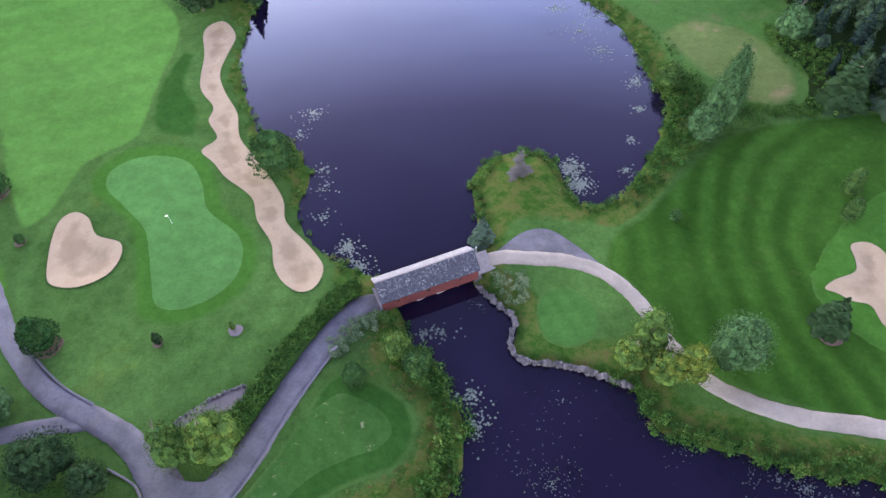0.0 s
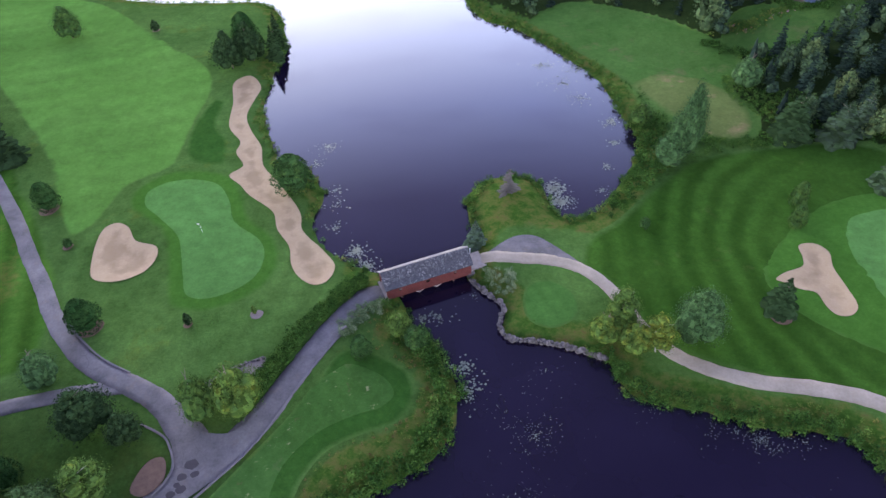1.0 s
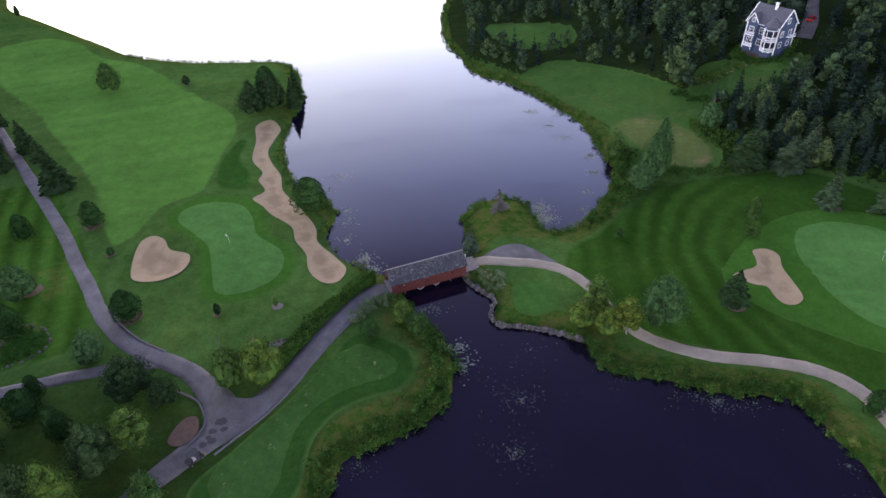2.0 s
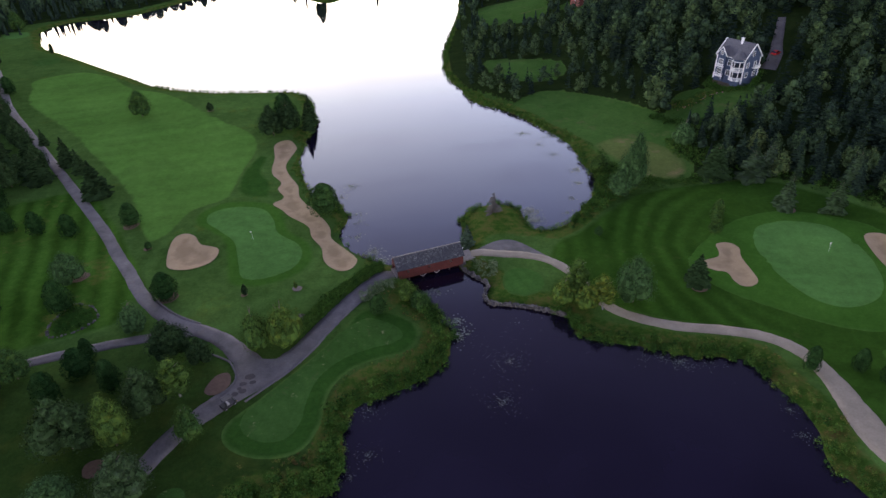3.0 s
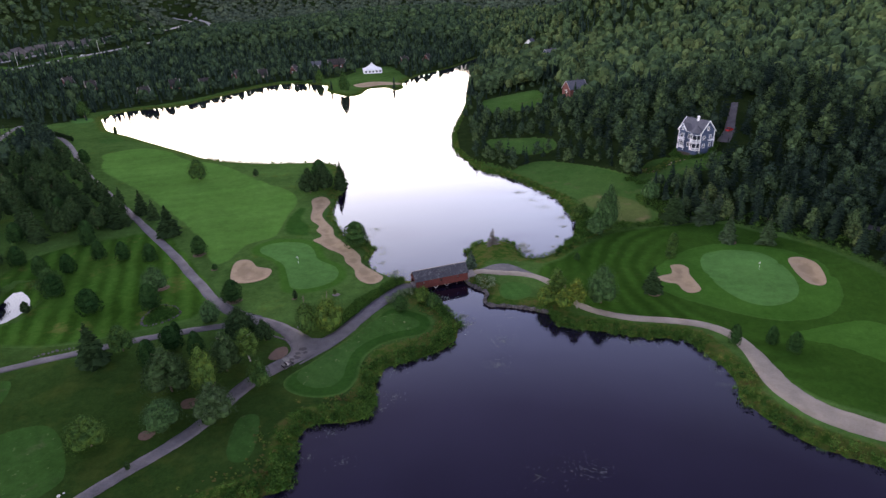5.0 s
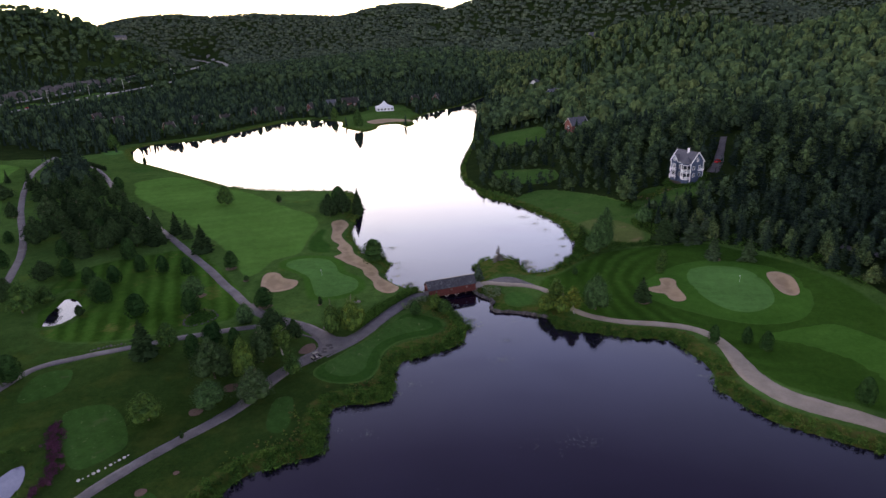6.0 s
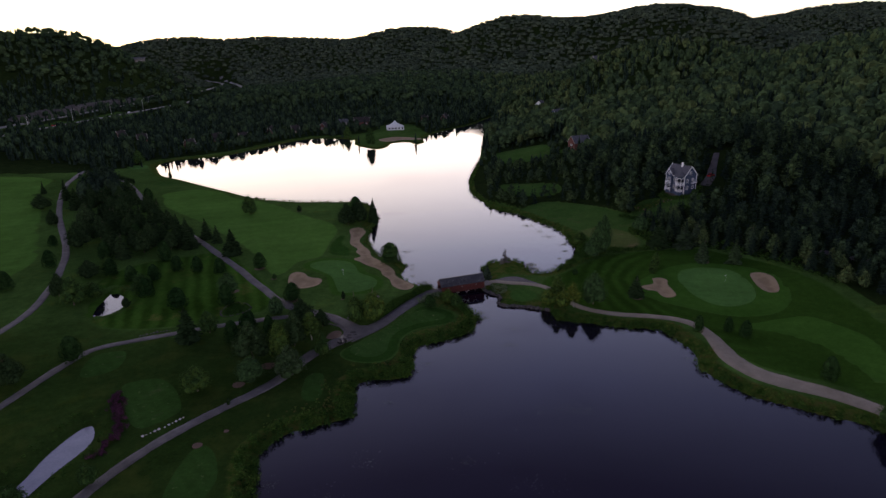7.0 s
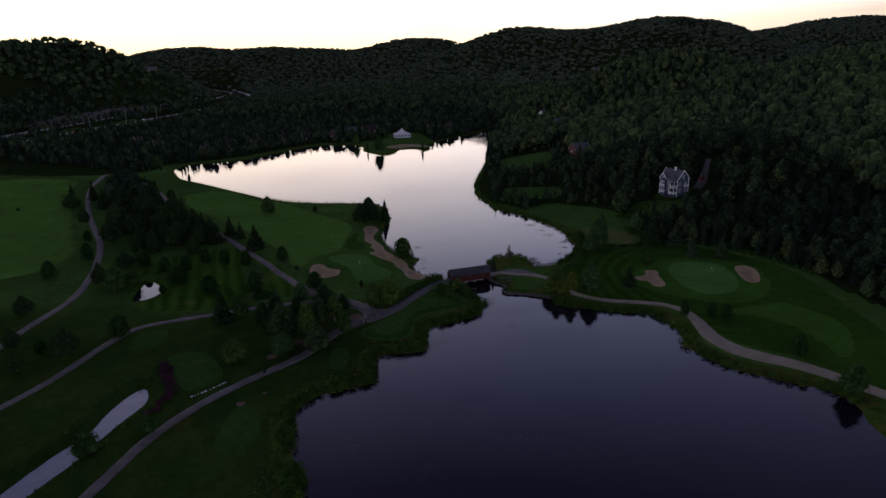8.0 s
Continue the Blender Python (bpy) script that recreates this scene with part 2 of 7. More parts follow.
MEADOW = turf("meadow_grass", (0.032, 0.083, 0.017), (0.051, 0.106, 0.025), (0.074, 0.092, 0.034), 0.58)
DRY = turf("dry_meadow_grass", (0.062, 0.096, 0.026), (0.090, 0.116, 0.036), (0.150, 0.125, 0.062), 0.58)
SAND = Nodes("bunker_sand", 0.95, 0.0, 0.1)
shape = SAND.math("ADD", SAND.math("MULTIPLY", SAND.noise(0.35), 0.6), SAND.math("MULTIPLY", SAND.noise(3.0, 4.0, 0.7), 0.4))
rake = SAND.span(SAND.math("ADD", SAND.attribute("inner"), SAND.span(SAND.noise(0.22, 4.0), 0.25, 0.75, -0.9, 0.5)), 0.35, 0.8)
SAND.bump(SAND.noise(4.0, 4.0, 0.7), 0.5, 0.05)
SAND = SAND.done(SAND.mix(SAND.math("MULTIPLY", rake, 0.6), SAND.mix(SAND.span(shape, 0.3, 0.7), (0.252, 0.186, 0.108), (0.325, 0.250, 0.155)), (0.175, 0.124, 0.070)))
MULCH = plain("bark_mulch", (0.074, 0.047, 0.034), (0.122, 0.080, 0.058), 1.5, 0.95, 0.05)
GRAVEL = plain("grey_gravel", (0.0870, 0.0734, 0.0694), (0.1477, 0.1274, 0.1204), 1.2, 0.95, 0.04)


def asphalt():
    """Old asphalt: pale wheel-worn patches, dust, and a web of cracks."""
    k = Nodes("cart_path_asphalt", 0.9, 0.0, 0.3)
    c = k.mix(k.span(k.math("ADD", k.math("MULTIPLY", k.noise(0.3), 0.65), k.math("MULTIPLY", k.noise(2.7), 0.35)), 0.3, 0.7), (0.060, 0.057, 0.060), (0.134, 0.127, 0.131))
    c = k.shade(c, k.span(k.noise(0.09, 4.0), 0.3, 0.7), 0.75, 1.22)
    c = k.mix(k.math("MULTIPLY", k.span(k.noise(0.5, 5.0, 0.7), 0.56, 0.68), 0.5), c, (0.120, 0.100, 0.085))
    bent = k.t.nodes.new("ShaderNodeVectorMath")
    bent.operation = "ADD"
    wave = k.t.nodes.new("ShaderNodeTexNoise")
    k.put(wave.inputs["Vector"], k.xyz)
    wave.inputs["Scale"].default_value = 0.5
    k.put(bent.inputs[0], k.xyz)
    k.put(bent.inputs[1], wave.outputs["Color"])
    web = k.t.nodes.new("ShaderNodeTexVoronoi")
    web.feature = "DISTANCE_TO_EDGE"
    k.put(web.inputs["Vector"], bent.outputs[0])
    web.inputs["Scale"].default_value = 0.28
    c = k.mix(k.math("MULTIPLY", k.span(web.outputs["Distance"], 0.0, 0.018, 0.6, 0.0), k.span(k.noise(0.12, 3.0), 0.48, 0.62)), c, (0.045, 0.042, 0.042))
    c = k.shade(c, k.noise(9.0, 3.0, 0.8), 0.8, 1.2)
    k.bump(k.noise(6.0, 5.0), 0.4, 0.01)
    return k.done(c)


ASPHALT = asphalt()
HIGHWAY_PAVING = plain("highway_paving", (0.1000, 0.0950, 0.0950), (0.1600, 0.1520, 0.1480), 0.05, 0.7)
CRUSHED = plain("crushed_stone_path", (0.165, 0.142, 0.108), (0.285, 0.247, 0.192), 0.22, 0.95, 0.02, 14.0)
ROCK = plain("dark_rock", (0.0380, 0.0345, 0.0360), (0.1000, 0.0900, 0.0900), 0.2, 0.95, 0.3, 6.0)
PATCH = plain("damp_asphalt", (0.0259, 0.0231, 0.0267), (0.0427, 0.0367, 0.0423), 1.0, 0.7)
KERB = plain("kerb_concrete", (0.0748, 0.0732, 0.0765), (0.1161, 0.1122, 0.1161), 0.8, 0.9, 0.01)
STONE = plain("bank_stone", (0.0450, 0.0408, 0.0402), (0.1104, 0.1020, 0.0978), 0.9, 0.9, 0.06, 6.0, 0.0, 0.3, 0.35)
WHITE_STONE = plain("white_stone", (0.374, 0.360, 0.340), (0.544, 0.530, 0.510), 2.0, 0.8, 0.02)
LILY = plain("lily_leaf", (0.0600, 0.0780, 0.0560), (0.1250, 0.1470, 0.1080), 0.8, 0.6, 0.0, 4.0, 0.0, 0.3)
# pale bluish base colour, used for the creek only
CREEK_PALE = plain("pale_creek_water", (0.0710, 0.0772, 0.1088), (0.1037, 0.1115, 0.1496), 0.3, 0.12, 0.0, 8.0, 0.0, 0.5)
BARK = plain("tree_bark", (0.06, 0.045, 0.035), (0.14, 0.11, 0.09), 3.0, 0.95, 0.03)
PALE_BARK = plain("birch_bark", (0.16, 0.15, 0.14), (0.30, 0.29, 0.27), 3.0, 0.9)
LEAF = foliage("broadleaf_foliage", [(0.0, (0.0115, 0.0330, 0.0105)), (0.4, (0.0265, 0.0590, 0.0180)), (0.75, (0.0520, 0.0900, 0.0190)), (1.0, (0.1063, 0.1158, 0.0178))])
NEEDLE = foliage("conifer_foliage", [(0.0, (0.0130, 0.0260, 0.0115)), (0.5, (0.0250, 0.0480, 0.0180)), (0.7, (0.0350, 0.0590, 0.0260)), (1.0, (0.0480, 0.0700, 0.0520))])
FOREST = foliage("forest_foliage", [(0.0, (0.0120, 0.0214, 0.0166)), (0.25, (0.0190, 0.0332, 0.0230)), (0.4, (0.0257, 0.0456, 0.0245)), (0.75, (0.0455, 0.0756, 0.0310)), (1.0, (0.0675, 0.0903, 0.0335))])
# leaves of the far ridges: distance haze put into a paler, bluer colour
HAZY_FOREST = foliage("hazy_forest_foliage", [(0.0, (0.0300, 0.0430, 0.0340)), (0.5, (0.0400, 0.0570, 0.0390)), (1.0, (0.0540, 0.0720, 0.0430))])
SHRUB = foliage("bank_shrub_foliage", [(0.0, (0.0185, 0.0480, 0.0110)), (0.4, (0.0385, 0.0880, 0.0180)), (0.7, (0.0630, 0.1180, 0.0230)), (0.88, (0.1090, 0.1220, 0.0300)), (1.0, (0.0950, 0.0720, 0.0280))])
SILVER = foliage("grey_green_foliage", [(0.0, (0.0230, 0.0520, 0.0200)), (0.5, (0.0450, 0.0880, 0.0320)), (1.0, (0.0800, 0.1260, 0.0480))])
JUNIPER = foliage("juniper_foliage", [(0.0, (0.0560, 0.0980, 0.0430)), (0.5, (0.1150, 0.1650, 0.0800)), (1.0, (0.2100, 0.2500, 0.1450))])
PURPLE = foliage("loosestrife_foliage", [(0.0, (0.028, 0.028, 0.018)), (0.5, (0.058, 0.024, 0.042)), (1.0, (0.092, 0.036, 0.068))])


# ---- mesh helpers ----
def mesh_of(name, verts, faces, material, smooth=False, tint=None):
    """A mesh from arrays of places and of equal-sized faces."""
    me = bpy.data.meshes.new(name)
    verts, faces = np.asarray(verts, dtype=np.float32), np.asarray(faces, dtype=np.int32)
    n, w = faces.shape
    me.vertices.add(len(verts))
    me.vertices.foreach_set("co", verts.ravel())
    me.loops.add(n * w)
    me.loops.foreach_set("vertex_index", faces.ravel())
    me.polygons.add(n)
    me.polygons.foreach_set("loop_start", np.arange(0, n * w, w, dtype=np.int32))
    me.polygons.foreach_set("loop_total", np.full(n, w, dtype=np.int32))
    me.polygons.foreach_set("use_smooth", np.full(n, smooth, dtype=bool))
    me.update(calc_edges=True)
    if tint is not None:
        me.attributes.new("tint", "FLOAT", "POINT").data.foreach_set("value", np.asarray(tint, dtype=np.float32))
    if material:
        me.materials.append(material)
    return me


def part(name, bm, material, parent=None, label="", smooth=False):
    """Links a bmesh as one mesh object, under a thing or a part."""
    me = bpy.data.meshes.new(name)
    bmesh.ops.recalc_face_normals(bm, faces=bm.faces)
    bm.to_mesh(me)
    bm.free()
    me.materials.append(material)
    if smooth:
        me.polygons.foreach_set("use_smooth", np.full(len(me.polygons), True))
    ob = new(name, me)
    if parent:
        ob.parent = parent
    if label:
        ob["label"] = label
    return ob


def under(name, me, parent, label=""):
    ob = new(name, me)
    ob.parent = parent
    if label:
        ob["label"] = label
    return ob


def box(bm, x, y, z, sx, sy, sz, bevel=0.0, turn=0.0):
    """A box with its centre at x, y, z."""
    m = Matrix.Translation((x, y, z)) @ Matrix.Rotation(turn, 4, "Z") @ Matrix.Diagonal((sx, sy, sz, 1))
    made = bmesh.ops.create_cube(bm, size=1.0, matrix=m)
    if bevel:
        edges = {e for v in made["verts"] for e in v.link_edges}
        bmesh.ops.bevel(bm, geom=list(edges), offset=bevel, segments=1, affect="EDGES")
    return bm


def cube(*a, **k):
    return box(bmesh.new(), *a, **k)


def prism(bm, outline, depth, m=Matrix.Identity(4)):
    """An outline in x, z drawn out along y by depth."""
    a = [bm.verts.new(m @ Vector((x, -depth / 2, z))) for x, z in outline]
    b = [bm.verts.new(m @ Vector((x, depth / 2, z))) for x, z in outline]
    bm.faces.new(a)
    bm.faces.new(b[::-1])
    for i in range(len(a)):
        j = (i + 1) % len(a)
        bm.faces.new((a[i], b[i], b[j], a[j]))
    return bm


def spline(points, closed=True, step=4):
    """A smooth line through control places."""
    p = np.asarray(points, dtype=float)
    n = len(p)
    out = []
    for i in range(n if closed else n - 1):
        if closed:
            a, b, c, d = p[i - 1], p[i], p[(i + 1) % n], p[(i + 2) % n]
        else:
            a, b, c, d = p[max(i - 1, 0)], p[i], p[i + 1], p[min(i + 2, n - 1)]
        for s in np.arange(step) / step:
            out.append(0.5 * (2 * b + (c - a) * s + (2 * a - 5 * b + 4 * c - d) * s ** 2 + (3 * b - a - 3 * c + d) * s ** 3))
    if not closed:
        out.append(p[-1])
    return np.array(out)


def inland(poly, X, Y):
    """Distance to a closed outline, positive outside it."""
    best, inside = np.full(X.shape, 1e9), np.zeros(X.shape, bool)
    q = np.roll(poly, -1, axis=0)
    for (x0, y0), (x1, y1) in zip(poly, q):
        ex, ey = x1 - x0, y1 - y0
        t = np.clip(((X - x0) * ex + (Y - y0) * ey) / (ex * ex + ey * ey + 1e-9), 0, 1)
        best = np.minimum(best, (X - x0 - t * ex) ** 2 + (Y - y0 - t * ey) ** 2)
        if y0 != y1:
            inside ^= ((y0 > Y) != (y1 > Y)) & (X < (x1 - x0) * (Y - y0) / (y1 - y0) + x0)
    best = np.sqrt(best)
    return np.where(inside, -best, best)


def ease(a, b, v):
    t = np.clip((v - a) / (b - a), 0, 1)
    return t * t * (3 - 2 * t)


def ripple(X, Y, size):
    """A soft uneven field, about -1 to 1."""
    a, b = X / size, Y / size
    return (np.sin(a * 1.3 + 2.1 * np.sin(b * 0.7)) + np.sin(b * 1.7 + 1.3 * np.sin(a * 0.9 + 1.0)) + np.sin((a + b) * 0.8 + 0.5)) / 3


# ---- the plan ----
LAKE_NORTH = [(52, 588), (22, 516), (-10, 469), (-25, 428), (-24, 398), (-31, 386), (-40, 404), (-52, 402), (-56, 374), (-68, 371), (-86, 396), (-93, 430), (-134, 446), (-161, 407),
              (-177, 375), (-190, 356), (-221, 343), (-226, 320), (-218, 304), (-204, 280), (-184, 262), (-135, 217), (-114, 198), (-90, 187.5), (-68, 184), (-54, 182), (-45, 170), (-41, 152), (-39.5, 145)]
LAKE_WEST = [(-41, 131), (-41, 123), (-41, 115), (-38.8, 104.4), (-35.6, 95), (-33, 88.5), (-27, 86), (-23.3, 79), (-22.2, 74.6), (-23.3, 70), (-23.2, 65), (-20.4, 60), (-16, 55.8), (-11.4, 53), (-8.5, 50.2),
             (-6.5, 45.8), (-5.2, 41.8), (-3.7, 38.5), (-0.6, 35.2), (0.3, 31.7), (2, 28.4), (1.8, 24.7), (0.6, 20.5), (-3, 16.2), (-9, 12.8), (-15, 10), (-16.5, 5), (-16, -2), (-18.5, -6.5), (-24, -7.3), (-29.3, -8.2)]
LAKE_SOUTH = [(-29.6, -16), (-29, -23), (-35.3, -25.8), (-42, -28.9), (-46.4, -36), (-44.8, -43), (-43, -51), (-38, -65), (-42, -90), (-60, -130), (-52, -180), (0, -215), (70, -190), (95, -130), (88, -85),
              (80.6, -51), (82.5, -38.2), (80.4, -32), (73.4, -27.7), (66, -22.5), (61, -18.5), (57, -11), (55.3, -5.4), (57, 1), (55.6, 8.3), (53.6, 15), (49.5, 17), (43.5, 18)]
LAKE_EAST = [(36, 20.8), (30, 22.8), (26.2, 24.5), (24.8, 28), (23.8, 31), (20.5, 33), (16, 34.8), (10.6, 36), (9.0, 38), (10.2, 42.6), (7.2, 46.4), (4.9, 49.3), (4.3, 53), (5, 56.7), (6.3, 61.4), (6, 69), (5.9, 72), (9.2, 76.7), (14.6, 79), (18.6, 78.4),
             (22, 74.8), (22.6, 69), (23.7, 65.6), (27, 64.6), (31.3, 66.3), (35.5, 71.4), (40, 78), (43.2, 84), (45.2, 90), (44, 97.4), (44, 105), (43, 113), (41, 121), (37, 129), (30, 143), (25, 150), (17, 158), (13, 173), (8, 194), (8, 228), (14, 273), (19, 308), (25, 380), (40, 500)]
LAKE = spline(LAKE_NORTH + LAKE_WEST + LAKE_SOUTH + LAKE_EAST, True, 4)
LEVEL = -1.0
POND = spline([(-125, 58), (-119, 54), (-114, 46.5), (-115.5, 39), (-120, 36.5), (-123, 42), (-124, 50)])
CREEK = spline([(-87.5, -23.5), (-84, -30), (-86.2, -40.4), (-88.2, -53), (-91.4, -64), (-95, -85), (-101, -84), (-97, -63), (-94, -51), (-91, -43.5), (-91, -34.7), (-89.8, -27.1)])

BUNKER_LONG = [(-47.1, 128), (-43.3, 122.4), (-43.7, 115.8), (-44.1, 107.5), (-41.7, 100.5), (-38.3, 93.9), (-36.5, 86.2), (-31.7, 78.8), (-26.6, 69.8), (-25.5, 64.5), (-21.3, 59.3), (-18.5, 54.5), (-19.2, 50.6), (-21.7, 49.6),
               (-24.5, 51.7), (-26.3, 55.1), (-27.3, 59.8), (-30.3, 64.9), (-32, 70.3), (-37.4, 75.6), (-40.1, 79.5), (-43.2, 83.2), (-40.9, 86.6), (-43.5, 91.8), (-43.4, 96.2), (-47.4, 103), (-48.7, 114.2), (-50.7, 124.4)]
BUNKER_HEART = [(-61.9, 69), (-59, 67.4), (-56.4, 63.4), (-52.1, 61.6), (-51.2, 58.3), (-52.5, 55), (-56.3, 53.1), (-60.5, 53.7), (-62.3, 56.4), (-63.7, 62.8), (-63.8, 67.2)]
BUNKER_BOOT = [(62.2, 51), (64.8, 51.3), (66.4, 49), (65.4, 45.5), (65.4, 41.5), (65.2, 37.3), (63.3, 35.5), (61.2, 35.7), (60.3, 37.5), (60.1, 40.3), (58, 41.2), (56.3, 42.7), (55, 43.6), (57.1, 45), (60.5, 46.1), (61.6, 48.2)]
BUNKER_FAR = [(94.1, 49.2), (97.6, 49.6), (99.5, 46.3), (99.2, 42.3), (97.4, 37), (95.6, 34.6), (93.4, 34.6), (92, 37), (92.3, 43)]
BUNKERS = [spline(b) for b in (BUNKER_LONG, BUNKER_HEART, BUNKER_BOOT, BUNKER_FAR)]
GOLF = np.array([(-225, 312), (-244, 304), (-262, 272), (-335, 250), (-360, 180), (-360, 50), (-260, -80), (-150, -200), (0, -240), (110, -200), (150, -80), (140, -20), (119, 14), (117, 38), (109, 57.5), (99, 71), (87, 80), (64, 84), (45, 86), (30, 130), (-30, 160), (-60, 186), (-120, 205), (-190, 265)], dtype=float)
STRIP_WOOD = spline([(-150, 92), (-166, 116), (-200, 172), (-232, 232), (-240, 272), (-226, 268), (-208, 228), (-170, 171), (-144, 139), (-116, 104), (-110, 92), (-128, 84)])
MEADOW_EAST = spline([(30, 151), (42, 163), (54, 158), (66, 146), (76, 128), (78, 116), (72, 105), (73, 92), (68, 84), (57, 85), (53, 97), (52, 108), (47, 118), (42, 128), (34, 142)])
GLADE = spline([(25, 206), (40, 205), (56, 192), (53, 176), (40, 174), (30, 182)])
GLADE_FAR = spline([(33, 318), (55, 325), (70, 318), (64, 272), (48, 268), (32, 278)])
SHORE_STRIP = spline([(38, 82), (60, 80), (56, 100), (48, 122), (36, 146), (28, 158), (14, 176), (6, 188), (6, 170), (20, 148), (34, 118)])
GARDEN = spline([(76, 122), (79, 131), (86, 139), (94, 136), (98, 128), (99, 121), (91, 116), (81, 117)])
SHORE_LAWN = spline([(-243, 335), (-222, 352), (-196, 368), (-184, 384), (-168, 418), (-138, 455), (-110, 455), (-84, 470), (-62, 500), (-36, 495), (-28, 470), (-20, 440), (-26, 395), (-40, 404), (-60, 374), (-76, 380), (-96, 436), (-134, 444), (-180, 360), (-226, 312)])
HIGHWAY = [(-438, 337), (-440, 431), (-440, 500), (-437, 560), (-440, 690), (-438, 810), (-455, 1050), (-507, 1300), (-619, 1496)]
HIGHWAY_LOW = [(-413, 356), (-408, 434), (-400, 519), (-393, 600), (-385, 700), (-384, 860), (-405, 1085), (-468, 1280), (-592, 1532)]
HILLS = [(420, 430, 260, 300, 57), (392, 390, 115, 190, 55), (248, 610, 128, 200, 68), (500, 1350, 400, 290, 155), (165, 1450, 280, 240, 130), (-90, 1760, 300, 260, 136), (-420, 1850, 330, 240, 108), (-760, 1760, 480, 260, 128),
         (-650, 880, 190, 240, 126), (1120, 1760, 520, 320, 150), (700, 250, 300, 400, 80), (108, 140, 42, 50, 8.2), (152, 192, 62, 72, 27), (-560, 640, 130, 330, 26), (-620, 250, 220, 400, 60), (-150, 820, 260, 150, 24), (0, 1050, 400, 200, 30)]
LONG_ROAD = spline(HIGHWAY, False, 6)
LOW_ROAD = spline(HIGHWAY_LOW, False, 6)


def away(line, X, Y):
    """Distance to an open line."""
    best = np.full(X.shape, 1e9)
    for (x0, y0), (x1, y1) in zip(line[:-1], line[1:]):
        ex, ey = x1 - x0, y1 - y0
        t = np.clip(((X - x0) * ex + (Y - y0) * ey) / (ex * ex + ey * ey + 1e-9), 0, 1)
        best = np.minimum(best, np.hypot(X - x0 - t * ex, Y - y0 - t * ey))
    return best


def relief(X, Y):
    """Height of the land, and distance from the lake."""
    d = inland(LAKE, X, Y)
    hills = np.zeros(X.shape)
    for cx, cy, rx, ry, h in HILLS:
        hills += (h * np.exp(-((X - cx) / rx) ** 2 - ((Y - cy) / ry) ** 2)) ** 3
    hills = np.cbrt(hills)
    hills += ease(10, 60, hills) * (5 * ripple(X, Y, 38) + 9 * ripple(X + 50, Y, 95))
    hills += 115 * ease(2000, 2700, np.hypot(X, Y))
    hills *= ease(2, 70, d)
    z = LEVEL + np.where(d > 0, ease(0, 4.0, d) * 1.0, np.maximum(0.55 * d, -2.5))
    z += ease(5, 25, d) * (0.35 * ripple(X, Y, 9) + 0.45 * ripple(X + 30, Y - 10, 21)) * np.where(hills > 8, 2.0, 1.0)
    z += 0.75 * np.exp(-((X + 11.5) ** 2 + (Y - 46.3) ** 2) / 30) * ease(0, 2, d) + 0.8 * np.exp(-((X - 8.0) ** 2 + (Y - 53.2) ** 2) / 25) * ease(0, 2, d)
    z += 1.3 * np.exp(-((X - 15) ** 2 + (Y - 70) ** 2) / 40) * ease(0, 4, d)
    z += hills
    near = away(LONG_ROAD, X, Y)
    z += (17.2 - z) * ease(60, 14, near)
    near = away(LOW_ROAD, X, Y)
    z += (14.2 - z) * ease(30, 12, near)
    for b in BUNKERS:
        z -= 0.55 * ease(0.2, -3.0, inland(b, X, Y))
    for p in (POND, CREEK):
        z = np.minimum(z, LEVEL + 0.3 + 0.5 * np.maximum(inland(p, X, Y) - 0.6, -2.0))
    return z, d


def rows_of(*stretches):
    """Grid lines: (from, to, step) stretches, then widening steps at both ends."""
    line = np.concatenate([np.arange(a, b, s) for a, b, s in stretches])
    lo, hi, s0, s1 = [], [], line[1] - line[0], line[-1] - line[-2]
    a, b = line[0], line[-1]
    while a > -2900:
        s0 = min(s0 * 1.07, 70)
        a -= s0
        lo.append(a)
    while b < 3300:
        s1 = min(s1 * 1.06, 70)
        b += s1
        hi.append(b)
    return np.concatenate([lo[::-1], line, hi])


GX = rows_of((-330, -140, 4.0), (-140, 130, 1.7), (130, 240, 4.5))
GY = rows_of((-75, 160, 1.7), (160, 600, 3.6))
MX, MY = np.meshgrid(GX, GY)
MZ, MD = relief(MX, MY)


def land(x, y):
    """Height of the ground sheet at places in the plan."""
    x, y = np.asarray(x, float), np.asarray(y, float)
    i = np.clip(np.searchsorted(GX, x) - 1, 0, len(GX) - 2)
    j = np.clip(np.searchsorted(GY, y) - 1, 0, len(GY) - 2)
    u, v = (x - GX[i]) / (GX[i + 1] - GX[i]), (y - GY[j]) / (GY[j + 1] - GY[j])
    return (MZ[j, i] * (1 - u) + MZ[j, i + 1] * u) * (1 - v) + (MZ[j + 1, i] * (1 - u) + MZ[j + 1, i + 1] * u) * v


def wooded(X, Y):
    """Where forest stands: 1 in it, 0 outside."""
    d = inland(LAKE, X, Y)
    w = (inland(GOLF, X, Y) > 0) & (d > 2.5)
    w |= (inland(STRIP_WOOD, X, Y) < -3) & (Y > 190)
    for p in (MEADOW_EAST, GLADE, GLADE_FAR, GARDEN, SHORE_LAWN):
        w &= inland(p, X, Y) > 0
    w &= (away(LONG_ROAD, X, Y) > 9 + 17 * ease(850, 1000, Y)) & (away(LOW_ROAD, X, Y) > 17)
    w &= away(HOUSE_LANE, X, Y) > 3.0
    w &= inland(SHORE_STRIP, X, Y) > 0
    w &= np.hypot(X - 102.5, Y - 136) > 9.5
    for cx, cy, r in CLEARED:
        w &= np.hypot(X - cx, Y - cy) > r
    return w


